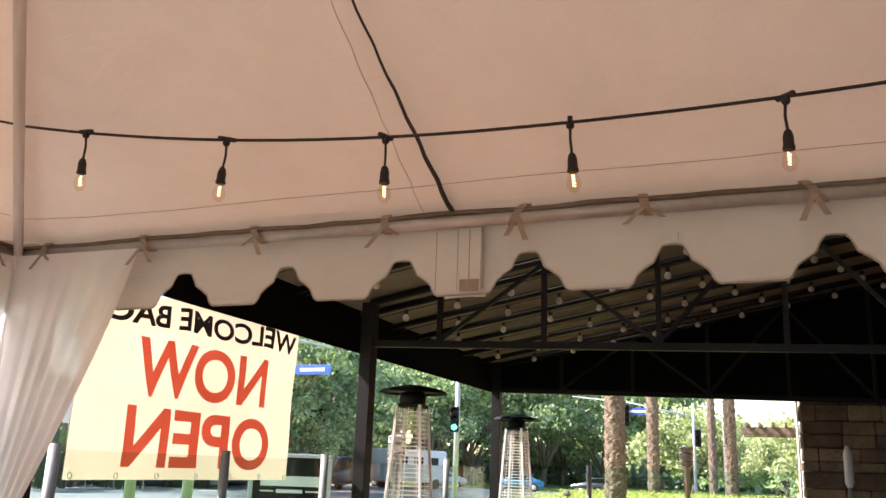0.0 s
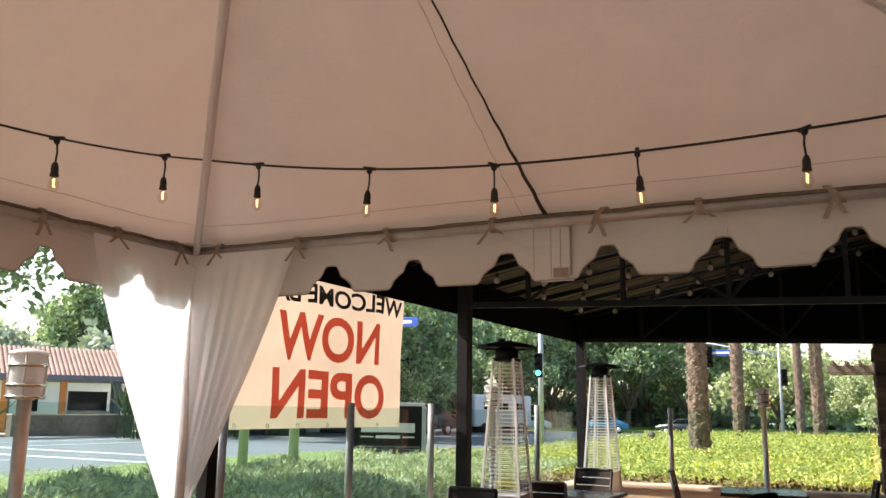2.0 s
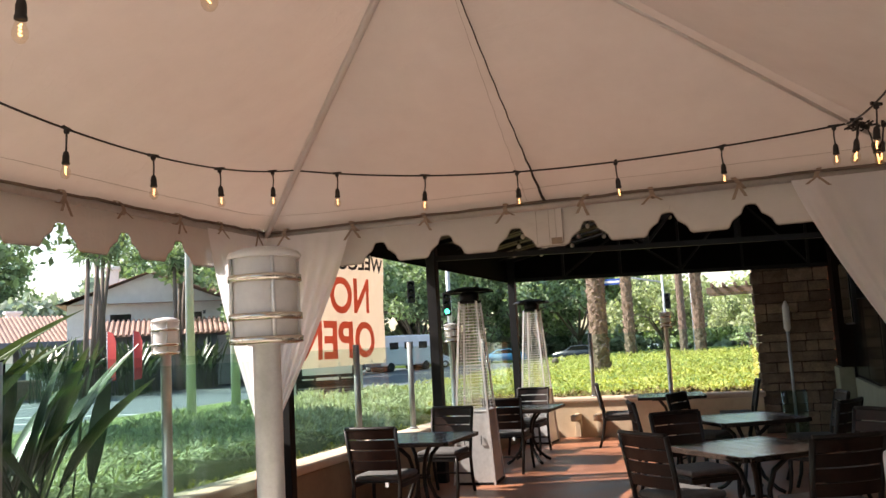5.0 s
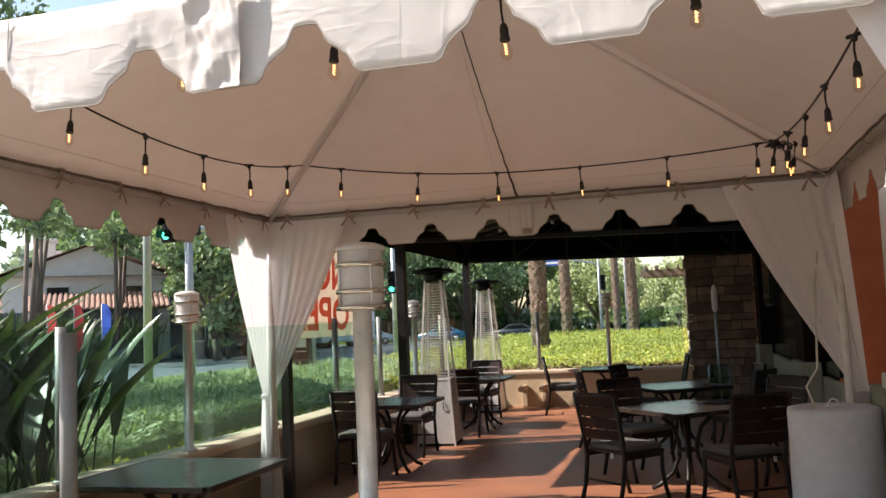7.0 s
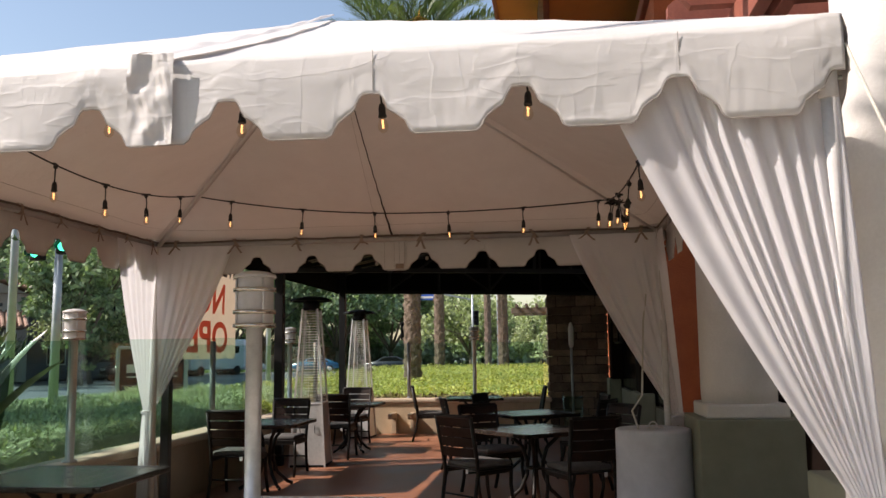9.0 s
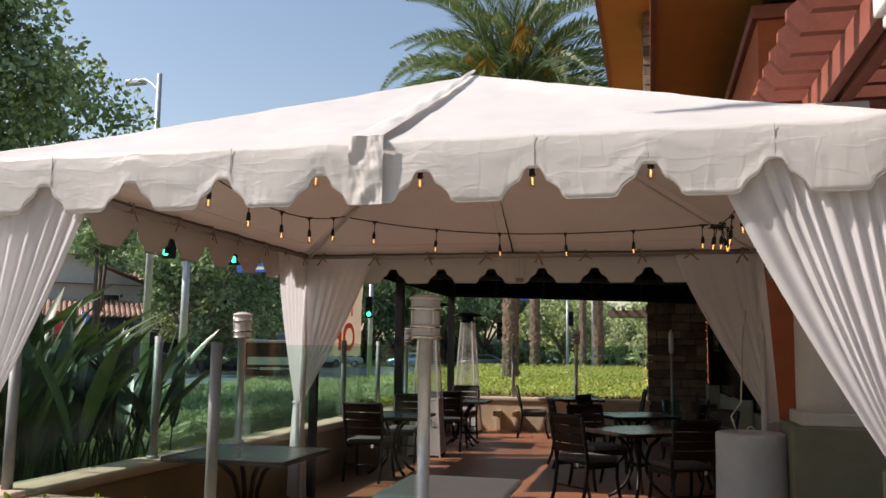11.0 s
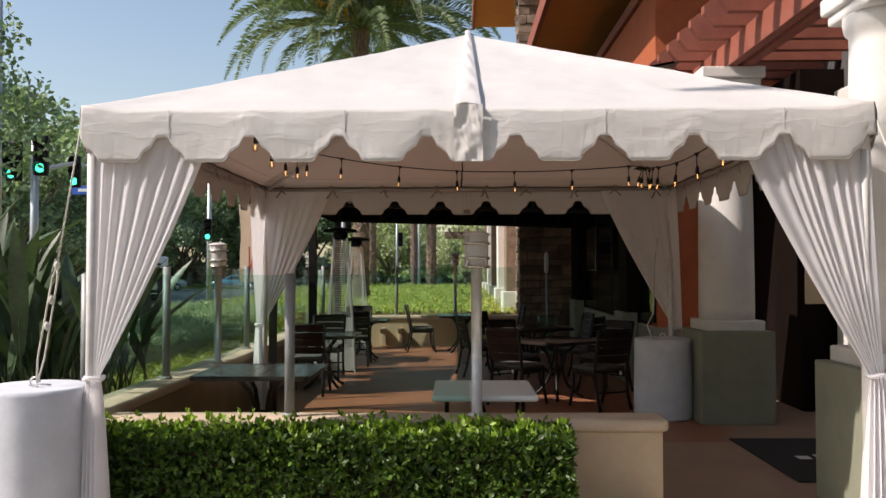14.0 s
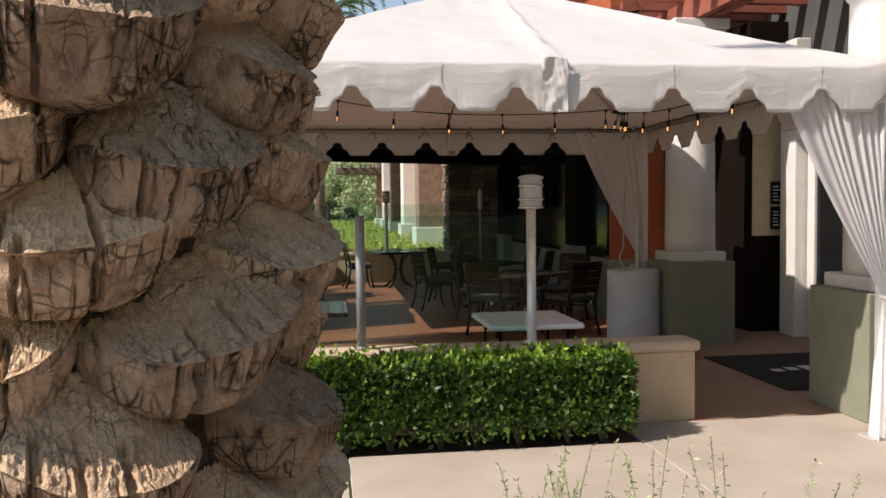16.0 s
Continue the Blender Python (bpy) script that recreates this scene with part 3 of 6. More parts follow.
# laced seams up the middle of the front and back slopes
for yy, sg in ((0.0, 1), (W, -1)):
    pts = []
    for k in range(41):
        v = k / 40
        x0 = MID + 0.05 if sg > 0 else 2.225
        pts.append((x0 + (2.27 - x0) * v + 0.004 * math.sin(k * 1.9) * (1 - v), yy + sg * (W / 2 * v - EDGE * (1 - v)), EAVE - 0.005 + (APEX - EAVE - 0.02) * v - 0.04 * math.sin(math.pi * v)))
    part("stitching", tube([Vector(p) + Vector((-0.12 * (1 - k / 40), 0, 0.004)) for k, p in enumerate(pts)], 0.0016, 4), M["hem"], tent)
    part("seam_rope", tube(pts, [0.011 * (1.0 - 0.6 * min(1, k / 14)) for k in range(41)], 6), M["seam"], tent)

    def flap(u, v, yy=yy, sg=sg):
        x = MID - 0.10 + 0.16 * u
        x += (W / 2 - x) * v * (1 - 0.25) 
        y = yy + sg * ((W / 2) * v - (EDGE + 0.034) * (1 - v))
        z = EAVE + 0.042 + (APEX - EAVE - 0.007) * v - 0.012 * math.sin(math.pi * v) + 0.014 * math.sin(u * math.pi) * (0.8 + 0.3 * math.sin(v * 34 + 5 * u)) + 0.008 * noise.noise((u * 2.5, v * 16, 3)) * (1 - v)
        return x, y, z

    if sg > 0:
        sheet(flap, 10, 60, M["tent"], "seam_flap", tent)

    def flap2(u, v, yy=yy, sg=sg):
        x = MID - 0.10 + 0.17 * u
        d = 0.335 * v
        return x, yy - sg * (EDGE + 0.042 + 0.004 * math.sin(6 * u + 7 * v) + 0.011 * noise.noise((u * 3 + v, v * 5, yy)) + 0.008 * abs(noise.noise((u * 6 - 2 * v, v * 3.5, yy + 3)))), EAVE + 0.045 - d

    sheet(flap2, 24, 30, M["tent"], "valance_flap", tent)
    if sg < 0:
        part("seam_strip", box((2.235, W + 0.028, EAVE - 0.275), (2.335, W + 0.036, EAVE - 0.03), 0.002), M["tent"], tent)
        part("seam_label", box((2.25, W + 0.022, EAVE - 0.28), (2.325, W + 0.027, EAVE - 0.235), 0.001), M["strap"], tent)
        for x in (2.15, 2.238, 2.285, 2.332):
            part("stitching", tube([(x, W + 0.027, EAVE - 0.275), (x, W + 0.026, EAVE - 0.04)], 0.0016, 4), M["hem"], tent)


# ---- curtains ----
def curtain(name, top, knot, floor_at, label, seed, tail=0.16, reach=1.0, folds=17):
    """A sheer curtain along the top line, drawn together at the knot and falling to the floor."""
    pts = [Vector(p) for p in top]
    lens = [0.0]
    for a, c in zip(pts, pts[1:]):
        lens.append(lens[-1] + (c - a).length)
    knot, foot = Vector(knot), Vector(floor_at)

    def line(u):
        d = u * lens[-1]
        for k in range(len(pts) - 1):
            if d <= lens[k + 1] + 1e-9:
                f = (d - lens[k]) / (lens[k + 1] - lens[k])
                return pts[k].lerp(pts[k + 1], f), (pts[k + 1] - pts[k]).normalized()
        return pts[-1], (pts[-1] - pts[-2]).normalized()

    mean = (pts[-1] - pts[0]).normalized()

    def cloth(u, v):
        p, tan = line(u)
        nor = Vector((tan.y, -tan.x, 0))
        ph = u * folds * 0.62 * 2 * math.pi + 2.9 * math.sin(seed + 5 * u) + 1.3 * math.sin(14 * u + 2 * seed)
        if v < 0.62:
            t = v / 0.62
            c = knot + mean * (u - 0.5) * 0.09
            g = t ** 1.18
            h = p.lerp(c, g)
            h.z = p.z + (c.z - p.z) * t
            amp = (0.005 + 0.015 * (0.75 + 0.5 * math.sin(7 * u + seed)) * math.sin(math.pi * min(1, t * 1.05)) ** 0.7) * 0.75 * (1 - 0.45 * t) * min(1, 0.25 + 4 * t)
            h += nor * amp * (math.sin(ph) + 0.28 * math.sin(2.3 * ph + 2 * t + seed) * (0.5 + 0.5 * math.sin(11 * u + seed)))
            h.z -= 0.015 * math.sin(ph * 0.5) * t * (1 - t)
        else:
            t = (v - 0.62) / 0.38
            width = 0.09 + (tail - 0.09) * t ** 0.6
            h = knot.lerp(foot, t) + mean * (u - 0.5) * width
            bump_ = 0.02 + 0.05 * t ** 0.6
            h += Vector((-mean.y, mean.x, 0)) * bump_ * math.sin(u * 4.5 * 2 * math.pi + seed + 0.6 * t)
            h.z = knot.z + (foot.z - knot.z) * t + 0.012 * math.sin(u * 20 + seed) * t
        return h

    ob = sheet(cloth, 190, 64, M["curtain"], name)
    tagged(ob, label, "curtain", "curtains at the tent corners")
    band = tube([knot + Vector((0.055 * math.cos(a), 0.055 * math.sin(a), 0.008 * math.sin(3 * a))) for a in np.linspace(0, 2 * math.pi, 17)[:-1]], 0.012, 6, closed=True)
    part("tie_band", band, M["curtain"], ob)
    return ob


Z = EAVE - 0.03
curtain("curtain", [(0.02, 3.80, Z), (0.02, 4.53, Z), (0.74, 4.545, Z)], (-0.06, 4.60, 1.0), (-0.04, 4.58, 0.02), "white sheer curtain tied back at the terrace corner pole", 1.0, folds=19)
curtain("curtain", [(3.80, 4.545, Z), (4.54, 4.53, Z), (4.55, 4.22, Z)], (4.66, 4.60, 0.95), (4.64, 4.62, 0.85), "white sheer curtain tied back above a covered barrel", 2.0, folds=14)
curtain("curtain", [(-0.02, 0.45, Z), (-0.02, -0.015, Z), (0.74, -0.012, Z)], (0.03, -0.02, 0.97), (0.05, -0.03, 0.012), "white curtain tied back at a pole beside a covered barrel", 3.0, 0.2, folds=16)
curtain("curtain", [(3.80, -0.012, Z), (4.595, -0.015, Z), (4.60, 0.03, Z)], (4.615, -0.03, 0.99), (4.60, -0.04, 0.012), "white curtain tied back beside the house column", 4.0, 0.2, folds=15)


# ---- barrels and ropes ----
def barrel(x, y, r, h, label):
    t = thing("covered_barrel", (x, y, 0), label=label, category="barrel", group="covered ballast barrels")
    n = 64
    prof = [(r * 0.985, 0.0), (r, 0.03), (r * 1.0, h * 0.35), (r * 0.985, h * 0.7), (r * 0.985, h - 0.03), (r * 0.97, h - 0.006), (r * 0.9, h), (r * 0.5, h - 0.006), (0.03, h - 0.012)]
    bm = lathe(prof, n)
    for v in bm.verts:
        a = math.atan2(v.co.y, v.co.x)
        q = 1 + 0.012 * noise.noise((3 * math.cos(a), 3 * math.sin(a), v.co.z * 2 + x)) + 0.004 * math.sin(9 * a + 4 * v.co.z)
        v.co.x *= q
        v.co.y *= q
        if v.co.z < 0.02:
            v.co.z += 0.006 + 0.008 * math.sin(7 * a + x)
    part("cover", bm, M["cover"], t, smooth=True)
    part("hook", merge(tube([(0.03 * math.cos(k), 0.0, h + 0.02 + 0.03 * math.sin(k)) for k in np.linspace(0, 5.2, 14)], 0.006, 6), tube([(-0.05, 0.02, h), (0.03, -0.02, h + 0.012), (0.08, 0.03, h)], 0.006, 6)), M["steel"], t)
    return t


barrel(-0.345, 0.03, 0.315, 0.92, "ballast barrel in a white fitted cover on the pavement")
barrel(4.42, 4.32, 0.31, 0.865, "ballast barrel in a white fitted cover on the terrace")
barrel(5.05, -0.35, 0.33, 0.92, "ballast barrel in a white fitted cover beside the column")


def guy_rope(a, c, label):
    a, c = Vector(a), Vector(c)
    d = c - a
    bm = tube([a, a + d * 0.55], 0.006, 6)
    for o in (-0.016, 0.016):
        tube([a + d * 0.55, a + d * 0.6 + Vector((o, 0, 0)), a + d * 0.9 + Vector((o * 1.3, 0, 0)), c], 0.0065, 6, bm)
    for k in (0.55, 0.68, 0.78):
        bmesh.ops.create_icosphere(bm, subdivisions=1, radius=0.02, matrix=Matrix.Translation(a + d * k) @ Matrix.Diagonal((1, 1, 1.6, 1)))
    tagged(part("guy_rope", bm, M["rope"]), label, "rope", "guy ropes of the tent")


guy_rope((-0.05, -0.03, 2.50), (-0.33, 0.02, 0.93), "white knotted rope from the tent corner to a barrel")
guy_rope((4.62, -0.05, 2.48), (5.05, -0.33, 0.93), "white knotted rope from the tent corner to a barrel")
tagged(part("rope_hanger", tube([(4.30, 4.30, 0.86), (4.26, 4.36, 1.0), (4.36, 4.5, 1.12), (4.40, 4.56, 1.75), (4.5, 4.57, 2.4)], 0.008, 6), M["rope"]), "white rope down from the tent pole to a barrel", "rope", "guy ropes of the tent")


# ---- building ----
wall = thing("wall_house", label="orange-red stucco restaurant wall with sage green base", category="wall", kind="structure")
part("wall_side", box((4.83, 6.29, 0.0), (5.2, 13.1, 5.45)), M["orange"], wall)
part("wall_front", box((5.2, 6.29, 0.0), (6.6, 6.6, 5.45)), M["orange"], wall)
# dark sheet added where the orange wall lies in the awning's shade
part("wall_shade_sheet", box((4.806, 6.62, 0.86), (4.829, 13.05, 3.55), 0.002), M["darkwall"], wall, "dark sheet standing for the shade on the orange wall")
# filler added to hide a sunlit wall end behind the gap
part("gap_filler", box((4.64, 13.12, 0.0), (5.2, 13.5, 8.3)), M["darkwall"], wall, "dark filler added beside the stone pier")
part("wall_trim", box((4.76, 6.22, 5.45), (6.6, 13.1, 5.62), 0.02), M["redwood"], wall)
part("wall_base", box((4.77, 6.23, 0.0), (6.4, 13.0, 0.85), 0.01), M["green"], wall)
# pilasters darkened too, for the shade under the awning
for y in (7.6, 12.75):
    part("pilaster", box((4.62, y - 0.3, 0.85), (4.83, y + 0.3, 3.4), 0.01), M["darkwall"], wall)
    part("pilaster_base", box((4.56, y - 0.36, 0.0), (4.77, y + 0.36, 1.0), 0.02), M["green"], wall)
for y in (6.35, 7.95, 9.42, 10.88):
    part("window_pane", box((4.79, y, 0.9), (4.826, y + (0.9 if y < 7 else 1.42), 3.3), 0.006), M["dark"], wall, "dark window glass")
entry = thing("wall_entry", label="dark grey plastered entrance wall", category="wall", kind="structure")
part("wall_panel", box((6.6, -12.0, 0.0), (6.9, 6.6, 5.2)), M["greywall"], entry)
# dark block standing for the entrance wall in shade
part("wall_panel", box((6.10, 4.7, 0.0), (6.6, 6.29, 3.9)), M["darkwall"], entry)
# tan plate put where the upper part of this wall catches light
part("wall_panel", box((6.12, 4.675, 1.22), (6.58, 4.697, 3.4), 0.004), M["stucco"], entry, "tan stucco plate standing for the lit upper wall")
# second dark sheet, for the shaded end of the orange front
part("wall_panel", box((5.62, 6.262, 0.0), (6.1, 6.286, 3.4), 0.004), M["darkwall"], entry, "dark sheet standing for the shade on the orange wall")
part("pilaster", box((6.40, 4.18, 0.0), (6.598, 4.52, 3.6), 0.012), M["column"], entry, "pale plaster pilaster")
door = thing("door_entry", label="dark double entrance door with pale frame", category="door", kind="structure")
part("door_frame", box((6.54, 1.6, 0.0), (6.6, 1.75, 2.7), 0.01), M["column"], door)
part("door_frame", box((6.54, 4.0, 0.0), (6.6, 4.15, 2.7), 0.01), M["column"], door)
part("door_frame", box((6.54, 1.6, 2.55), (6.6, 4.15, 2.7), 0.01), M["column"], door)
for y in (1.76, 2.88):
    part("door_leaf", box((6.56, y, 0.01), (6.596, y + 1.1, 2.54), 0.008), M["dark"], door)
soffit = thing("roof_eave", label="broad orange eave of the restaurant roof", category="roof", kind="structure")
part("soffit", box((3.70, 4.6, 6.0), (9.0, 13.1, 6.12)), M["soffit"], soffit)
part("fascia", box((3.62, 4.5, 5.97), (3.70, 13.1, 6.28)), M["redwood"], soffit)
part("fascia", box((3.70, 4.5, 5.97), (9.0, 4.6, 6.28)), M["redwood"], soffit)
part("upper_wall", box((5.4, 13.4, 5.62), (9.0, 19.0, 8.45)), M["soffit"], soffit)
# solid dark block put in for the shade between wall top and soffit
part("eave_shade_block", box((5.0, 6.5, 5.62), (6.6, 13.0, 5.998)), M["dark"], soffit, "dark block standing for the shaded recess under the eave")
part("upper_soffit", box((2.68, 11.0, 8.45), (9.0, 18.7, 8.6)), M["soffit"], soffit)
part("fascia", box((2.60, 11.0, 8.4), (2.68, 18.8, 8.85)), M["redwood"], soffit)


def house_column(x, y, label, cap=3.55):
    t = thing("column", (x, y, 0), label=label, category="column", group="entrance columns")
    part("plinth", box((-0.385, -0.385, 0.0), (0.385, 0.385, 0.965), 0.012), M["green"], t, "sage green stucco plinth")
    part("base_slab", box((-0.31, -0.31, 0.965), (0.31, 0.31, 1.075), 0.015), M["column"], t)
    part("shaft", lathe([(0.29, 1.075), (0.292, 1.2), (0.285, 2.2), (0.262, cap - 0.2), (0.262, cap - 0.13), (0.29, cap - 0.10), (0.30, cap - 0.05), (0.30, cap)], 40), M["column"], t)
    part("capital", merge(box((-0.30, -0.30, cap), (0.30, 0.30, cap + 0.08), 0.02), box((-0.335, -0.335, cap + 0.08), (0.335, 0.335, cap + 0.2), 0.015)), M["column"], t)
    if cap < 3.5:
        part("bearing_block", box((-0.3, -0.3, cap + 0.2), (0.3, 0.3, 3.75), 0.01), M["column"], t)
    return t


house_column(5.09, 4.235, "round white plaster column on a sage green plinth")
house_column(5.11, 0.72, "round white plaster column on a sage green plinth", 3.32)

pergola = thing("pergola", label="red-brown timber pergola with sawn rafter tails", category="pergola")
for x in (5.08, 5.24):
    part("beam", box((x - 0.05, -5.0, 3.752), (x + 0.05, 6.2, 4.02), 0.006), M["redwood"], pergola)
y = -4.6
while y < 6.2:
    o = part("rafter", poly_slab([(4.62, 0.12), (4.72, 0.0), (6.6, 0.0), (6.6, 0.26), (4.70, 0.26), (4.62, 0.2)], -0.05, 0.05), M["redwood"], pergola)
    o.matrix_basis = Matrix(((1, 0, 0, 0), (0, 0, -1, y), (0, 1, 0, 4.02), (0, 0, 0, 1)))
    y += 0.47

# ---- black canopy beyond the tent ----
canopy = thing("awning_canopy", label="black fabric awning on steel trusses over the terrace", category="awning")
CX0, CX1, CY0, CY1, CZ = -0.42, 4.80, 4.95, 13.12, 2.62


def canopy_z(x):
    return 3.05 + (x - CX0) / (CX1 - CX0) * 1.0


bm = bmesh.new()
vs = [bm.verts.new((x, y, canopy_z(x) + 0.03)) for x, y in ((CX0, CY0), (CX1, CY0), (CX1, CY1), (CX0, CY1))]
bm.faces.new(vs)
part("roof_cover", bm, M["awning"], canopy)
bm = bmesh.new()
vs = [bm.verts.new((x, y, canopy_z(x))) for x, y in ((CX0, CY0), (CX1, CY0), (CX1, CY1), (CX0, CY1))]
bm.faces.new(vs[::-1])
part("lining", bm, M["awning_in"], canopy, "olive grey lining")
part("side_valance", box((CX0 - 0.012, CY0, CZ + 0.02), (CX0, CY1, canopy_z(CX0) + 0.03)), M["awning"], canopy)
part("end_valance", poly_slab([(CX0, CZ + 0.03), (CX1, CZ - 0.10), (CX1, canopy_z(CX1)), (CX0, canopy_z(CX0))], 0, 0.012), M["awning"], canopy).matrix_basis = Matrix(((1, 0, 0, 0), (0, 0, -1, CY1), (0, 1, 0, 0), (0, 0, 0, 1)))
for y in (5.6, 6.3, 7.0, 7.7, 8.9, 9.6, 10.3, 11.0, 11.7, 12.4):
    part("purlin", tube([(CX0 + 0.02, y, canopy_z(CX0) - 0.05), (CX1, y, canopy_z(CX1) - 0.05)], 0.032, 6), M["black"], canopy)
for y, x0 in ((8.57, -0.14), (12.98, -0.36)):
    part("bottom_chord", merge(None, poly_slab([(x0, 2.645), (CX1, 2.50), (CX1, 2.56), (x0, 2.705)], -0.03, 0.03), Matrix(((1, 0, 0, 0), (0, 0, -1, y), (0, 1, 0, 0), (0, 0, 0, 1)))), M["black"], canopy)
    part("top_chord", tube([(x0, y, canopy_z(x0) - 0.05), (CX1, y, canopy_z(CX1) - 0.05)], 0.035, 6), M["black"], canopy)
    for k in range(5):
        x = 0.55 + 0.95 * k
        part("upright", tube([(x, y, 2.68 - 0.03 * x), (x, y, canopy_z(x) - 0.05)], 0.03, 4), M["black"], canopy)
    for k in range(4):
        xa, xb = 0.55 + 0.95 * k, 1.5 + 0.95 * k
        p, q = ((xa, y, 2.7 - 0.03 * xa), (xb, y, canopy_z(xb) - 0.08)) if k % 2 == 0 else ((xa, y, canopy_z(xa) - 0.08), (xb, y, 2.7 - 0.03 * xb))
        part("brace", tube([p, q], 0.024, 4), M["black"], canopy)
    part("post", box((x0 - 0.06, y - 0.06, 0.0), (x0 + 0.06, y + 0.06, 3.05), 0.006), M["black"], canopy)
part("post", box((0.02, 4.68, 0.0), (0.10, 4.76, 2.3), 0.006), M["black"], canopy)
globe = lathe([(0.006, 0.0), (0.018, -0.005), (0.019, -0.045), (0.012, -0.05)], 10)
globe_me = bpy.data.meshes.new("socket")
globe.to_mesh(globe_me)
globe.free()
globe_me.materials.append(M["cable"])
bl = lathe([(0.012, -0.048), (0.028, -0.065), (0.034, -0.085), (0.028, -0.106), (0.004, -0.118)], 12)
bulb_me = bpy.data.meshes.new("bulb")
bl.to_mesh(bulb_me)
bl.free()
bulb_me.materials.append(M["lamp"])
for r, y in enumerate((5.6, 6.3, 7.0, 7.7, 8.9, 9.6, 10.3, 11.0, 11.7, 12.4)):
    row_ = thing("unlit_string_lights", label="row of unlit globe bulbs below the awning purlin", category="string lights", group="bulb rows under the awning")
    part("cable", tube([(CX0 + 0.1, y + 0.04, canopy_z(CX0) - 0.085), (CX1 - 0.1, y + 0.04, canopy_z(CX1) - 0.085)], 0.005, 5), M["cable"], row_)
    for k in range(9):
        x = 0.05 + 0.27 * (r % 2) + 0.52 * k
        for me_ in (globe_me, bulb_me):
            o = new(me_.name, me_)
            o.parent = row_
            o.matrix_basis = pose(x, y + 0.04, canopy_z(x) - 0.085)


# ---- string lights ----
def string_lights(name, pts, bulbs, label, lit=True, r=0.0055):
    t = thing(name, label=label, category="string lights")
    part("cable", tube(pts, r, 6), M["cable"], t)
    sock = merge(lathe([(0.005, 0.006), (0.011, 0.0), (0.0155, -0.018), (0.0155, -0.042), (0.018, -0.048), (0.018, -0.056), (0.012, -0.058)], 14), tube([(0, 0, 0.10), (0.004, 0.002, 0.05), (0, 0, 0)], 0.0045, 6))
    lathe([(0.008, 0.084), (0.013, 0.09), (0.013, 0.106), (0.008, 0.112)], 10, sock)
    box((-0.032, -0.008, 0.102), (0.032, 0.008, 0.117), 0.003, sock, 1)
    glass = lathe([(0.010, -0.056), (0.015, -0.068), (0.022, -0.088), (0.0215, -0.104), (0.013, -0.118), (0.003, -0.123)], 16)
    fil = tube([(0.005 * math.sin(k * 2.2), 0.005 * math.cos(k * 2.2), -0.066 - 0.0036 * k) for k in range(11)], 0.0022, 6)
    first = None
    for k, (x, y, z, lean) in enumerate(bulbs):
        m = pose(x, y, z - 0.108, lean, lean * 0.7, 35 * k)
        if first is None:
            s = part("socket", sock, M["cable"], t)
            g = part("bulb", glass, M["bulbglass"], s)
            g.visible_shadow = False
            part("filament", fil, M["filament"], s)
            first = s
            s.matrix_basis = m
        else:
            copy_thing(first, m)
    return t


def sagged(a, c, n, sag):
    a, c = Vector(a), Vector(c)
    return [a.lerp(c, k / n) - Vector((0, 0, sag * 4 * (k / n) * (1 - k / n))) for k in range(n + 1)]


def along(pts, d0, step, count):
    out, acc, want = [], 0.0, d0
    for a, c in zip(pts, pts[1:]):
        le = (c - a).length
        while want <= acc + le and len(out) < count:
            p = a.lerp(c, (want - acc) / le)
            out.append((p.x, p.y, p.z, random.uniform(-7, 7)))
            want += step
        acc += le
    return out


back = sagged((0.63, 3.95, 2.85), (4.10, 4.19, 2.80), 30, 0.0)
for p in back:
    p.z = 2.663 + (0.052 if p.x < 2.55 else 0.030) * (p.x - 2.55) ** 2
string_lights("string_lights", back, along(back, 0.32, 0.622, 6), "black string lights with glowing bulbs along the tent eave")
side = sagged((0.63, 3.95, 2.855), (0.70, 0.62, 2.81), 30, 0.18)
string_lights("string_lights", side, along(side, 0.30, 0.61, 6), "black string lights with glowing bulbs along the tent eave")
front_s = sagged((0.70, 0.62, 2.81), (4.20, 0.55, 2.71), 30, 0.10)
string_lights("string_lights", front_s, along(front_s, 0.4, 0.62, 5), "black string lights with glowing bulbs along the tent front")
right_s = sagged((4.10, 4.19, 2.733), (4.20, 0.55, 2.71), 30, 0.16)
string_lights("string_lights", right_s, along(right_s, 0.34, 0.62, 6), "black string lights with glowing bulbs beside the house")
knot_s = [Vector((4.17 + 0.09 * math.cos(k * 1.4) * (1 - 0.03 * k), 4.13 + 0.04 * math.sin(k * 1.4), 2.70 + 0.02 * math.sin(k * 3))) for k in range(16)]
string_lights("string_lights", knot_s, [(4.14, 4.12, 2.715, 14), (4.22, 4.10, 2.695, -10), (4.27, 4.12, 2.70, 8), (4.25, 4.15, 2.685, 4)], "bundled spare string lights with glowing bulbs in the tent corner")


# ---- banner on the canopy side ----
banner = thing("banner", label="cream vinyl banner, seen from behind, hung from the awning edge", category="banner")
BX, BY0, BY1, BZ0, BZ1 = -0.56, 5.58, 8.03, 1.46, 2.78


def banner_at(u, v):
    y, z = BY0 + u * (BY1 - BY0), BZ1 + v * (BZ0 - BZ1)
    x = BX + 0.02 * math.sin(u * 9 + 2 * v) * (1 - 0.4 * v) + 0.02 * noise.noise((u * 4, v * 3, 2))
    z -= 0.14 * (1 - v) * (1 - u) ** 1.5 + 0.035 * (1 - v) ** 3 * abs(math.sin(u * 2.5 * math.pi)) ** 0.7
    return Vector((x, y, z))


sheet(banner_at, 60, 36, M["banner"], "cloth", banner)


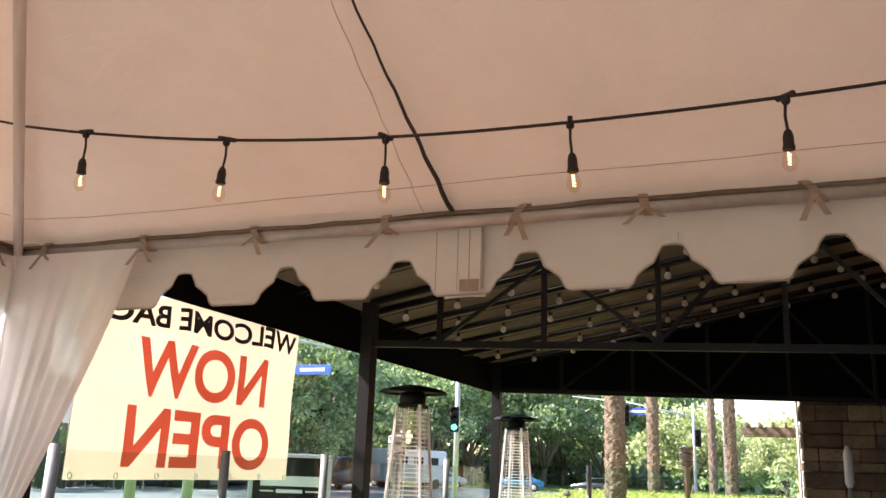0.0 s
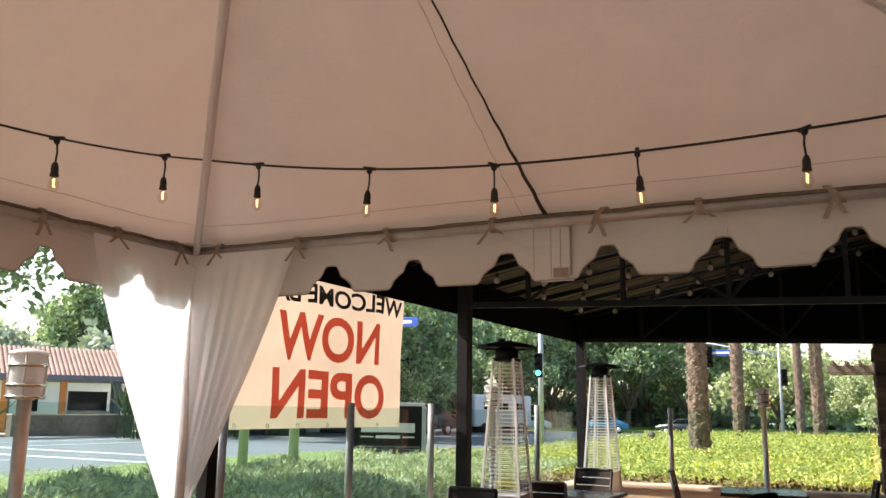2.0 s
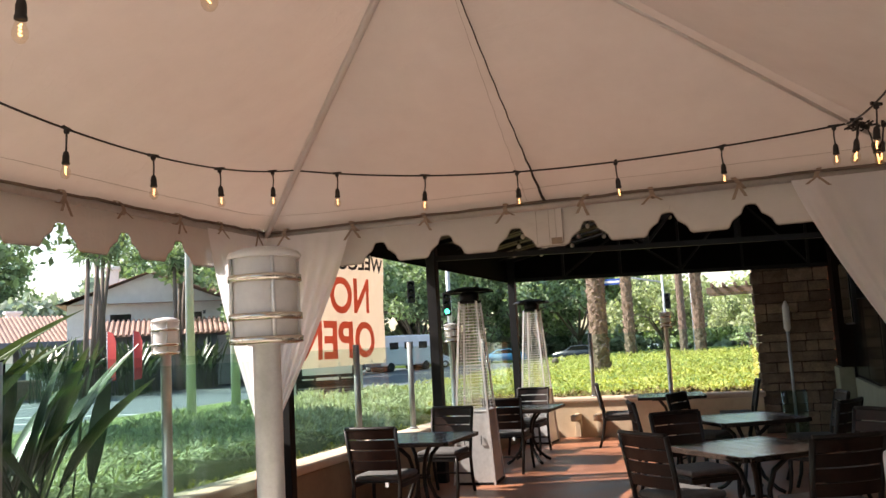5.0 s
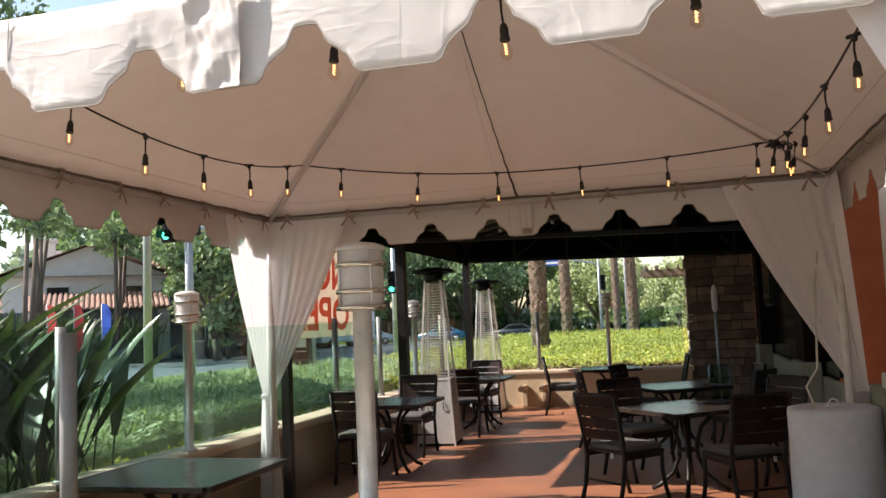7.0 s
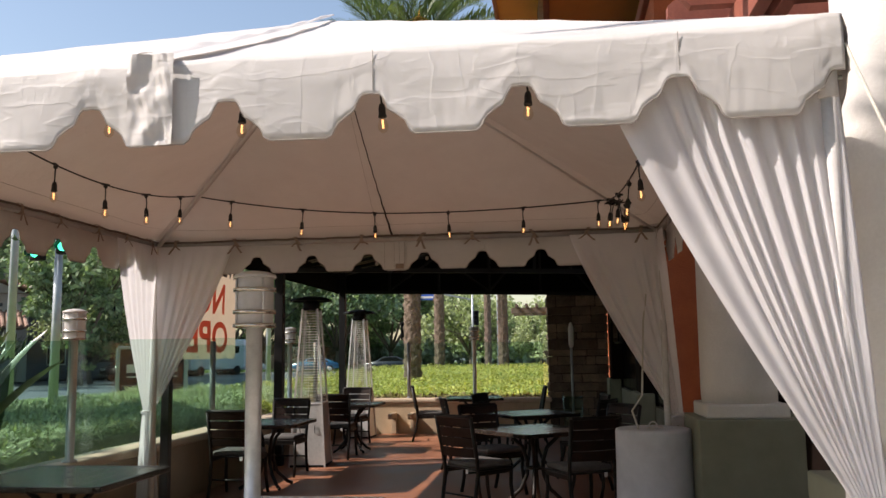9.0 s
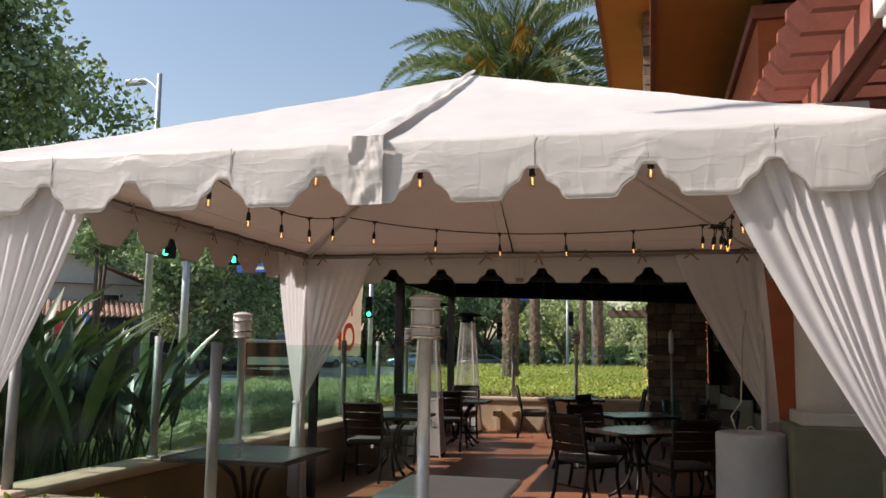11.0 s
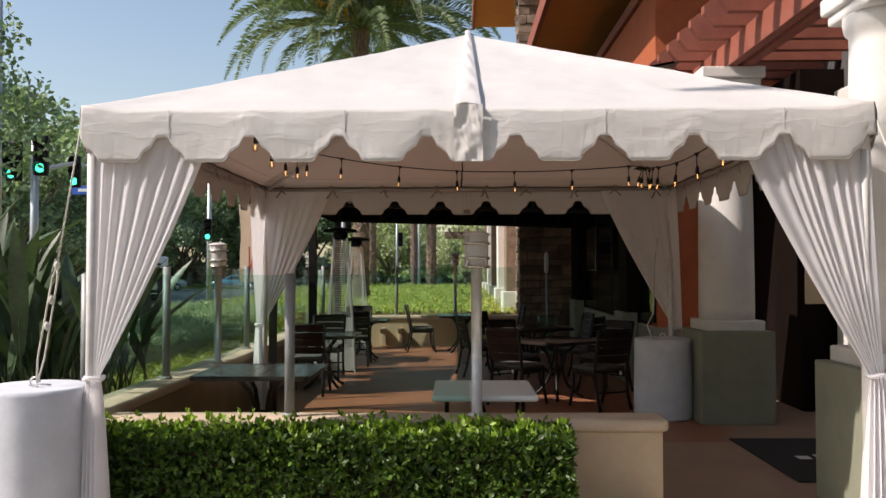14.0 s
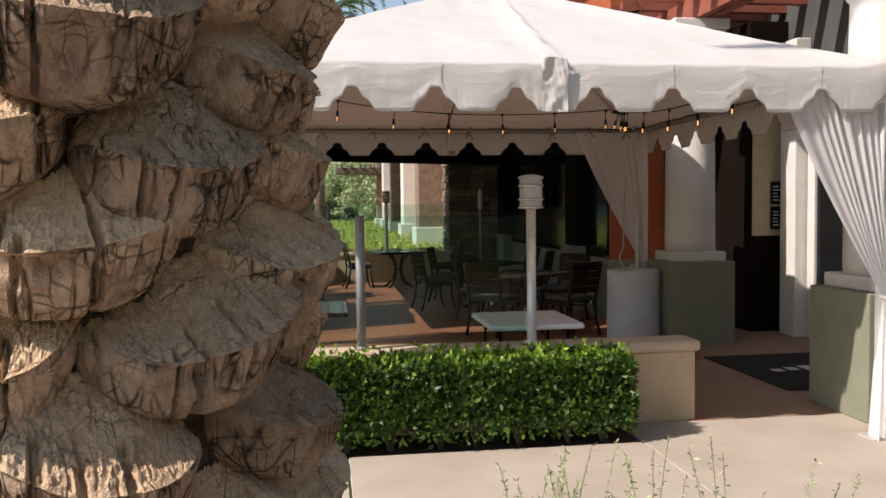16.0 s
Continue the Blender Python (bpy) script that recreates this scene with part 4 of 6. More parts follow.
def banner_text(text, u0, u1, near, far, mat):
    """near and far: the top and bottom of the line at its two ends, as shares of the banner's height."""
    cu = bpy.data.curves.new("lettering", "FONT")
    cu.body, cu.size, cu.align_x, cu.offset = text, 1.0, "LEFT", 0.026
    ob = new("tmp_text", cu)
    dg = bpy.context.evaluated_depsgraph_get()
    me = bpy.data.meshes.new_from_object(ob.evaluated_get(dg))
    bpy.data.objects.remove(ob)
    bm = bmesh.new()
    bm.from_mesh(me)
    bpy.data.meshes.remove(me)
    bmesh.ops.triangulate(bm, faces=bm.faces[:])
    bmesh.ops.subdivide_edges(bm, edges=[e for e in bm.edges if e.calc_length() > 0.25], cuts=2)
    bm.verts.index_update()
    x0, x1 = min(v.co.x for v in bm.verts), max(v.co.x for v in bm.verts)
    y0, y1 = min(v.co.y for v in bm.verts), max(v.co.y for v in bm.verts)
    for v in bm.verts:
        f = (v.co.x - x0) / (x1 - x0)
        u = u1 + (u0 - u1) * f  # reads from the street
        lo_, hi_ = far[1] + (near[1] - far[1]) * f, far[0] + (near[0] - far[0]) * f
        w = lo_ + (hi_ - lo_) * (v.co.y - y0) / (y1 - y0)
        v.co = banner_at(u, w) + Vector((0.006, 0, 0))
    bm.verts.ensure_lookup_table()
    left = set(range(len(bm.verts)))
    while left:
        todo, seen = [min(left)], set()
        while todo:
            i = todo.pop()
            if i in seen:
                continue
            seen.add(i)
            todo += [e.other_vert(bm.verts[i]).index for e in bm.verts[i].link_edges]
        left -= seen
        order = sorted(seen)
        at = {i: k for k, i in enumerate(order)}
        mesh_part("letter", [tuple(bm.verts[i].co) for i in order], [tuple(at[v.index] for v in f.verts) for f in bm.faces if f.verts[0].index in seen], mat, banner)
    bm.free()


banner_text("NOW", 0.20, 0.82, (0.235, 0.565), (0.275, 0.575), M["red"])
banner_text("OPEN", 0.19, 0.86, (0.61, 0.94), (0.65, 0.945), M["red"])
banner_text("WELCOME BACK", -0.02, 0.98, (0.03, 0.165), (0.08, 0.21), M["blackprint"])
for u in (0.01, 0.34, 0.67, 0.99):
    p = banner_at(u, 0.0)
    part("hanging_cord", tube([p, (CX0 - 0.006, p.y, 2.95)], 0.006, 5), M["rope"], banner)
for k in range(7):
    u = 0.02 + 0.16 * k
    p = banner_at(u, 0.99)
    part("grommet", tube([p + Vector((0.008, 0.018 * math.cos(a), 0.018 * math.sin(a) + 0.012)) for a in np.linspace(0, 2 * math.pi, 11)[:-1]], 0.004, 5, closed=True), M["steel"], banner)


# ---- patio heaters ----
def patio_heater(x, y, rz, label):
    t = thing("patio_heater", (x, y, 0.004), rz, label, "patio heater", "patio heaters on the terrace")
    B, T, H0, H1 = 0.235, 0.10, 0.82, 2.12

    def half(z):
        return B + (T - B) * (z - 0.03) / (H1 - 0.03)

    for k in range(4):
        a = math.pi / 2 * k
        rot = Matrix.Rotation(a, 4, "Z")
        bm = bmesh.new()
        c = [(-half(0.03), -half(0.03), 0.03), (half(0.03), -half(0.03), 0.03), (half(H0), -half(H0), H0), (-half(H0), -half(H0), H0)]
        vs = [bm.verts.new(p) for p in c] + [bm.verts.new((p[0] * 0.96, p[1] + 0.02, p[2])) for p in c]
        for f in ((0, 1, 2, 3), (7, 6, 5, 4), (0, 4, 5, 1), (1, 5, 6, 2), (2, 6, 7, 3), (3, 7, 4, 0)):
            bm.faces.new([vs[i] for i in f])
        bm.transform(rot)
        part("body_panel", bm, M["steel"], t)
        p0, p1 = Vector((half(0.0) + 0.004, half(0.0) + 0.004, 0.0)), Vector((T + 0.004, T + 0.004, H1))
        part("corner_leg", merge(None, tube([rot @ p0, rot @ p1], 0.016, 4)), M["steel"], t)
        bm = bmesh.new()
        for j in range(34):
            z = H0 + 0.03 + j * (H1 - H0 - 0.05) / 34
            h = half(z) - 0.004
            tube([(-h, -h - 0.002, z), (h, -h - 0.002, z)], 0.0042, 4, bm, cap=False)
        for u in (-0.5, 0.0, 0.5):
            tube([(u * 2 * half(H0) * 0.8, -half(H0), H0), (u * 2 * T * 0.8, -T, H1)], 0.003, 4, bm, cap=False)
        bm.transform(rot)
        part("wire_guard", bm, M["steel"], t)
    part("glass_tube", lathe([(0.06, H0), (0.06, H1)], 20, caps=False), M["bulbglass"], t).visible_shadow = False
    part("base_plate", box((-0.25, -0.25, 0.0), (0.25, 0.25, 0.03), 0.006), M["black"], t)
    part("deck", box((-half(H0) - 0.006, -half(H0) - 0.006, H0), (half(H0) + 0.006, half(H0) + 0.006, H0 + 0.02), 0.004), M["steel"], t)
    part("burner_head", merge(lathe([(0.10, H1), (0.115, H1 + 0.02), (0.115, H1 + 0.10), (0.07, H1 + 0.12)], 20), box((-0.115, -0.115, H1 - 0.02), (0.115, 0.115, H1 + 0.01), 0.004)), M["black"], t)
    hood = bmesh.new()
    n = 8
    ring = lambda r, z: [hood.verts.new((r * math.cos(2 * math.pi * (k + 0.5) / n), r * math.sin(2 * math.pi * (k + 0.5) / n), z)) for k in range(n)]
    rr = [ring(0.06, H1 + 0.12), ring(0.27, H1 + 0.125), ring(0.30, H1 + 0.105), ring(0.304, H1 + 0.112), ring(0.27, H1 + 0.14), ring(0.09, H1 + 0.175)]
    for p, q in zip(rr, rr[1:]):
        for k in range(n):
            hood.faces.new((p[k], p[(k + 1) % n], q[(k + 1) % n], q[k]))
    hood.faces.new(rr[-1])
    part("reflector_hood", hood, M["black"], t, "dark square-edged heat reflector")
    for sx in (-1, 1):
        part("handle", tube([(sx * 0.10, -half(0.5) - 0.01, 0.45), (sx * 0.10, -half(0.5) - 0.025, 0.5), (sx * 0.10, -half(0.55) - 0.01, 0.55)], 0.006, 6), M["black"], t)
    return t


patio_heater(0.30, 8.62, 4, "pyramid patio heater of brushed steel with wire guards")
patio_heater(0.10, 12.42, -3, "pyramid patio heater of brushed steel with wire guards")


# ---- furniture ----
def cafe_table(name, x, y, rz, w, d, label, slats=7):
    t = thing(name, (x, y, 0.004), rz, label, "table", "dark terrace tables")
    z = 0.735
    for s in (-1, 1):
        part("rim", box((s * w / 2 - 0.02, -d / 2, z - 0.04), (s * w / 2 + 0.02, d / 2, z), 0.006), M["tabletop"], t)
        part("rim", box((-w / 2 + 0.02, s * d / 2 - 0.02, z - 0.04), (w / 2 - 0.02, s * d / 2 + 0.02, z), 0.006), M["tabletop"], t)
    sw = (w - 0.04) / slats
    for k in range(slats):
        x0 = -w / 2 + 0.02 + k * sw
        part("slat", box((x0 + 0.002, -d / 2 + 0.02, z - 0.025), (x0 + sw - 0.002, d / 2 - 0.02, z - 0.003), 0.004), M["tabletop"], t)
    part("apron", box((-w * 0.3, -d * 0.3, z - 0.065), (w * 0.3, d * 0.3, z - 0.026), 0.005), M["frame"], t)
    for k in range(4):
        a = math.pi / 4 + k * math.pi / 2
        c, s = math.cos(a), math.sin(a)
        pts = [(c * r, s * r, h) for r, h in ((0.24, z - 0.06), (0.12, 0.56), (0.075, 0.42), (0.08, 0.30), (0.14, 0.16), (0.26, 0.05), (0.33, 0.018))]
        part("leg", tube(pts, 0.02, 8), M["frame"], t)
    part("brace_ring", tube([(0.085 * math.cos(a), 0.085 * math.sin(a), 0.36) for a in np.linspace(0, 2 * math.pi, 17)[:-1]], 0.012, 6, closed=True), M["frame"], t)
    return t


def cafe_chair(x, y, rz, label):
    """Faces its own +y."""
    t = thing("dining_chair", (x, y, 0.004), rz, label, "chair", "slat-back terrace chairs")
    for s in (-1, 1):
        part("back_leg", tube([(s * 0.22, -0.30, 0.0), (s * 0.22, -0.245, 0.16), (s * 0.225, -0.205, 0.40), (s * 0.23, -0.225, 0.55), (s * 0.24, -0.30, 0.91)], 0.019, 8), M["frame"], t)
        part("front_leg", tube([(s * 0.235, 0.27, 0.0), (s * 0.23, 0.225, 0.14), (s * 0.225, 0.205, 0.28), (s * 0.225, 0.215, 0.43)], 0.018, 8), M["frame"], t)
        part("side_rail", box((s * 0.225 - 0.014, -0.21, 0.385), (s * 0.225 + 0.014, 0.22, 0.425), 0.004), M["frame"], t)
    part("front_rail", box((-0.225, 0.20, 0.385), (0.225, 0.228, 0.425), 0.004), M["frame"], t)
    part("seat", box((-0.235, -0.20, 0.425), (0.235, 0.235, 0.442), 0.006), M["frame"], t)
    cu = box((-0.225, -0.19, 0.442), (0.225, 0.23, 0.495), 0.022, seg=3)
    part("cushion", cu, M["cushion"], t, "pale grey seat cushion", smooth=True)
    part("stretcher", tube([(-0.222, -0.235, 0.20), (0.222, -0.235, 0.20)], 0.011, 6), M["frame"], t)
    for k in range(4):
        z0 = 0.545 + k * 0.092
        n = 10
        bm = bmesh.new()
        rows2 = []
        for i in range(n + 1):
            u = i / n * 2 - 1
            bow = -0.035 * (1 - u * u)
            ring = []
            for dz, off in ((0.0, 0.0), (0.082, 0.0), (0.082, -0.016), (0.0, -0.016)):
                zz = z0 + dz
                yb = -0.222 - 0.078 * max(0, (zz - 0.55) / 0.36)
                ring.append(bm.verts.new((u * 0.228, yb + bow + off + 0.008, zz)))
            rows2.append(ring)
        for p, q in zip(rows2, rows2[1:]):
            for k2 in range(4):
                bm.faces.new((p[k2], p[(k2 + 1) % 4], q[(k2 + 1) % 4], q[k2]))
        bm.faces.new(rows2[0][::-1])
        bm.faces.new(rows2[-1])
        bmesh.ops.recalc_face_normals(bm, faces=bm.faces)
        part("back_slat", bm, M["wood"], t)
    part("top_rail", tube([(u * 0.24, -0.30 - 0.03 * (1 - u * u), 0.912) for u in np.linspace(-1, 1, 9)], 0.018, 8), M["frame"], t)
    part("tag", box((0.10, -0.245, 0.40), (0.13, -0.24, 0.44)), M["white"], t)
    return t


cafe_table("dining_table", 0.34, 6.70, 0, 0.88, 0.90, "dark slatted square table between two chairs")
cafe_table("dining_table", 0.50, 10.18, 0, 0.84, 0.86, "dark slatted square table beside a patio heater")
cafe_table("dining_table", 3.42, 5.70, 40, 0.88, 0.88, "dark slatted square table turned among chairs")
cafe_table("dining_table", 3.32, 8.00, 28, 0.88, 0.88, "dark slatted square table in the awning shade")
cafe_table("dining_table", 2.25, 11.75, 8, 0.90, 0.90, "dark slatted square table near the end wall")
cafe_table("dining_table", 0.47, 2.42, 0, 0.96, 0.92, "dark slatted table beside the glass windscreen")
first_chair = cafe_chair(0.24, 6.10, 0, "dark slat-back metal chair with a grey cushion")
for x, y, rz in ((0.20, 7.74, 178), (0.45, 9.46, 2), (0.26, 11.16, 176), (1.46, 11.9, -82), (2.50, 8.06, -75), (2.86, 8.98, -110), (2.96, 6.38, -142), (2.90, 5.22, -42),
                 (3.84, 4.98, 28), (3.98, 7.55, 62), (4.12, 6.28, 128), (3.16, 11.5, 95), (3.98, 8.55, 100)):
    copy_thing(first_chair, pose(x, y, 0.004, 0, 0, rz))

fold = thing("folding_table", (2.37, 1.29, 0.004), 0, "white moulded plastic folding table behind the glass", "folding table")
part("top", box((-0.37, -0.42, 0.69), (0.37, 0.42, 0.735), 0.02, seg=3), M["whiteplastic"], fold)
for s in (-1, 1):
    part("leg_frame", tube([(-0.27, s * 0.30, 0.69), (-0.27, s * 0.33, 0.0), (-0.27, s * 0.33, 0.02), (0.27, s * 0.33, 0.02), (0.27, s * 0.33, 0.0), (0.27, s * 0.30, 0.69)], 0.013, 8), M["black"], fold)
part("cross_bar", tube([(0, -0.30, 0.6), (0, 0.30, 0.6)], 0.011, 8), M["black"], fold)

torch = thing("patio_torch", (3.91, 11.54, 0.004), 0, "slim steel patio torch standing in a clear tub", "patio torch")
part("tub", lathe([(0.13, 0.0), (0.15, 0.02), (0.17, 0.75), (0.16, 0.75), (0.14, 0.03)], 24, caps=False), M["glass"], torch).visible_shadow = False
part("base", lathe([(0.12, 0.0), (0.12, 0.05), (0.03, 0.07)], 20), M["metalgrey"], torch)
part("pole", tube([(0, 0, 0.05), (0, 0, 1.55)], 0.02, 10), M["metalgrey"], torch)
part("head", lathe([(0.025, 1.55), (0.045, 1.6), (0.045, 1.88), (0.03, 1.93), (0.012, 1.97)], 16), M["white"], torch)

tv = thing("wall_television", label="dark flat television on the house wall", category="television")
part("screen", box((4.53, 9.5, 1.62), (4.55, 10.46, 2.34), 0.004), M["screen"], tv)
part("housing", box((4.552, 9.48, 1.60), (4.60, 10.48, 2.36), 0.008), M["black"], tv)
part("bracket", box((4.60, 9.9, 1.9), (4.84, 10.1, 2.1), 0.005), M["black"], tv)

mat = thing("door_mat", label="black woven door mat with worn white lettering", category="door mat")
part("mat", box((4.74, 1.45, 0.004), (6.3, 3.10, 0.016), 0.004), M["mat"], mat)
for k in range(6):
    part("letter_bar", box((5.05 + 0.17 * k, 2.2 + 0.03 * (k % 2), 0.016), (5.16 + 0.17 * k, 2.32 + 0.05 * (k % 3), 0.0185)), M["white"], mat)
for z in (1.30, 1.615):
    board = thing("menu_board", label="small black menu board with pale lines of writing", category="menu board", group="menu boards at the door")
    part("frame", box((6.355, 4.645, z), (6.485, 4.674, z + 0.285), 0.005), M["black"], board)
    for k in range(5):
        part("writing_bar", box((6.378, 4.640, z + 0.045 + 0.042 * k), (6.462 - 0.014 * (k % 3), 4.646, z + 0.060 + 0.042 * k)), M["white"], board)


# ---- foliage ----
def leaf_mesh(name, pos, size, mat, rng, parent=None, slim=0.5, up=0.3, droop=None, fold=0.25, flat=0.0):
    """Many small folded leaves, one at each place; size is one length for each."""
    n = len(pos)
    d = rng.normal(size=(n, 3))
    d[:, 2] += up * 2
    if droop is not None:
        d = d * 0.5 + droop
    d /= np.linalg.norm(d, axis=1)[:, None] + 1e-9
    r = rng.normal(size=(n, 3))
    if flat:
        d[:, 2] *= 1 - flat
        d /= np.linalg.norm(d, axis=1)[:, None] + 1e-9
        r[:, 2] += 6 * flat
    s = np.cross(d, r)
    s /= np.linalg.norm(s, axis=1)[:, None] + 1e-9
    nn = np.cross(d, s)
    L = size[:, None]
    v = np.empty((n, 4, 3))
    v[:, 0] = pos
    v[:, 1] = pos + d * L * 0.5 + s * L * slim * 0.5 + nn * L * fold * 0.3
    v[:, 2] = pos + d * L
    v[:, 3] = pos + d * L * 0.5 - s * L * slim * 0.5 + nn * L * fold * 0.3
    me = bpy.data.meshes.new(name)
    me.vertices.add(n * 4)
    me.vertices.foreach_set("co", v.ravel())
    base = np.arange(n)[:, None] * 4
    tri = np.concatenate([base + [0, 1, 2], base + [0, 2, 3]], 1).ravel()
    me.loops.add(n * 6)
    me.loops.foreach_set("vertex_index", tri)
    me.polygons.add(n * 2)
    me.polygons.foreach_set("loop_start", np.arange(n * 2) * 3)
    me.polygons.foreach_set("loop_total", np.full(n * 2, 3))
    me.update(calc_edges=True)
    me.validate()
    me.materials.append(mat)
    ob = new(name, me)
    if parent is not None:
        ob.parent = parent
    return ob


def box_surface(rng, n, lo, hi, inner=0.05, sides=(1, 1, 1, 1, 1)):
    """Places scattered in the skin of a box: west, east, south, north, top."""
    lo, hi = np.array(lo, float), np.array(hi, float)
    s = hi - lo
    area = np.array([s[1] * s[2], s[1] * s[2], s[0] * s[2], s[0] * s[2], s[0] * s[1]]) * sides
    which = rng.choice(5, n, p=area / area.sum())
    p = lo + rng.random((n, 3)) * s
    dep = rng.random(n) ** 1.5 * inner
    for k, (ax, end, sg) in enumerate(((0, lo[0], 1), (0, hi[0], -1), (1, lo[1], 1), (1, hi[1], -1), (2, hi[2], -1))):
        m = which == k
        p[m, ax] = end + sg * dep[m]
    return p


rng = np.random.default_rng(3)


def hedge(name, lo, hi, n, leaf, mat, label, stems=True):
    t = thing(name, label=label, category="hedge")
    p = box_surface(rng, n, lo, hi, 0.07, (1, 1, 1.3, 0.6, 1.2))
    wob = np.array([noise.noise((q[0] * 3.2, q[1] * 3.2, q[2] * 3.2)) for q in p])
    cx = (np.array(lo) + np.array(hi)) / 2
    p += (p - cx) / np.linalg.norm(p - cx, axis=1)[:, None] * wob[:, None] * 0.035
    low = p[:, 2] < lo[2] + 0.16
    keep = ~low | (rng.random(n) < 0.25 + 0.75 * (p[:, 2] - lo[2]) / 0.16)
    p = p[keep]
    leaf_mesh("leaves", p, rng.uniform(leaf * 0.6, leaf * 1.35, len(p)), mat, rng, t, 0.55, 0.25)
    tips = rng.random((n // 60, 3)) * (np.array(hi) - np.array(lo)) + np.array(lo)
    tips[:, 2] = hi[2] + rng.random(len(tips)) ** 3 * 0.09
    leaf_mesh("new_growth", np.repeat(tips, 4, 0), rng.uniform(leaf * 0.7, leaf * 1.3, len(tips) * 4), M["shoot"], rng, t, 0.5, 0.8)
    # dark box added inside, standing for the shade behind the leaves
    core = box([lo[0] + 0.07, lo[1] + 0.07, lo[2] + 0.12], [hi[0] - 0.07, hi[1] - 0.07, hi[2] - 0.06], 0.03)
    part("inner_shade_box", core, M["soil"], t)
    if stems:
        k = 0
        x = lo[0] + 0.12
        while x < hi[0]:
            bm = None
            for j in range(4):
                bm = tube([(x, (lo[1] + hi[1]) / 2 - 0.1, -0.03), (x + 0.03 * (j - 1.5), lo[1] + 0.13 + 0.03 * j, 0.10), (x + 0.09 * (j - 1.5), lo[1] + 0.10 + 0.06 * j, 0.24)], [0.011, 0.008, 0.005], 6, bm)
            part("stem", bm, M["trunk"], t)
            x += 0.30 + 0.05 * math.sin(7 * x)
    return t


hedge("clipped_hedge", (-0.12, 0.16, 0.06), (2.88, 0.64, 0.575), 26000, 0.047, M["leaf"], "clipped dark green box hedge with bright new shoots")
hedge("clipped_hedge", (-1.75, 0.16, 0.02), (-0.72, 0.72, 0.58), 8000, 0.036, M["leaf"], "clipped dark green hedge end beside a covered barrel")


def mound_field(name, n, sampler, height, leaf, mat, label, slim=0.5):
    """Low planting over a plan: sampler gives x and y, height(x, y) its top."""
    xy = sampler(n)
    z = np.array([height(x, y) for x, y in xy])
    p = np.c_[xy, z * (1 - 0.35 * rng.random(n) ** 2)]
    ob = leaf_mesh(name, p, rng.uniform(leaf * 0.6, leaf * 1.4, n), mat, rng, None, slim, 0.35, flat=0.5)
    return tagged(ob, label, "shrubs", kind="stuff")


def area(x0, x1, y0, y1, power=1.0):
    def f(n):
        return np.c_[rng.uniform(x0, x1, n), y0 + (y1 - y0) * rng.random(n) ** power]
    return f


def field_h(x, y):
    return max(0.05, 0.45 + 0.14 * noise.noise((x * 0.9, y * 0.9, 0)) + 0.06 * noise.noise((x * 4, y * 4, 2)) + max(0, min(0.35, (y - 14) * 0.012)))


mound_field("groundcover_shrubs", 70000, area(-6.5, 9.5, 13.6, 46.0, 1.9), field_h, 0.10, M["yleaf"], "yellow-green low shrubs beyond the terrace end wall")
mound_field("brown_tipped_shrubs", 9000, area(-1.5, 5.5, 13.5, 15.0), lambda x, y: 0.62 + 0.1 * noise.noise((x * 2, y * 2, 5)), 0.07,
            material("russet_leaf", (0.14, 0.10, 0.03), (0.30, 0.20, 0.07), 2, 0.7, bump=0, random_tone=0.4, island=True), "russet-tipped low shrubs against the end wall")
mound_field("border_shrubs", 24000, area(-2.3, -0.62, 4.0, 14.5), lambda x, y: 0.30 + 0.08 * noise.noise((x * 3, y * 3, 1)), 0.06, M["yleaf"], "yellow-green border plants along the terrace wall")
mound_field("lavender_shrubs", 60000, area(-6.4, -2.2, 3.5, 19.0), lambda x, y: max(0.05, 0.62 + 0.30 * noise.noise((x * 0.8, y * 0.8, 3)) - 0.16 * max(0, abs(x + 4.2) - 1.5)), 0.13, M["gleaf"],
            "grey-green feathery shrubs between terrace and street", 0.18)
mound_field("lawn_blades", 60000, area(-15.0, -5.8, -6.0, 34.0), lambda x, y: 0.05, 0.09, M["gleaf"], "rough green lawn along the street", 0.12)


def base_mound(name, x0, x1, y0, y1, h, mat, label):
    nu, nv = 40, 60
    verts = [(x0 + (x1 - x0) * i / nu, y0 + (y1 - y0) * j / nv, h(x0 + (x1 - x0) * i / nu, y0 + (y1 - y0) * j / nv) if 0 < i < nu and 0 < j < nv else -0.02) for j in range(nv + 1) for i in range(nu + 1)]
    faces = [(j * (nu + 1) + i, j * (nu + 1) + i + 1, (j + 1) * (nu + 1) + i + 1, (j + 1) * (nu + 1) + i) for j in range(nv) for i in range(nu)]
    tagged(mesh_part(name, verts, faces, mat, smooth=True), label, "shrubs", kind="stuff")


base_mound("shrub_bed", -6.6, 9.6, 13.45, 47.0, lambda x, y: field_h(x, y) * 0.72, M["grass"], "dense green growth under the yellow-green shrubs")
base_mound("shrub_bed", -6.5, -2.1, 3.4, 19.2, lambda x, y: max(0.0, 0.46 + 0.22 * noise.noise((x * 0.8, y * 0.8, 3)) - 0.14 * max(0, abs(x + 4.2) - 1.5)), M["greyground"], "dense green growth under the grey-green shrubs")


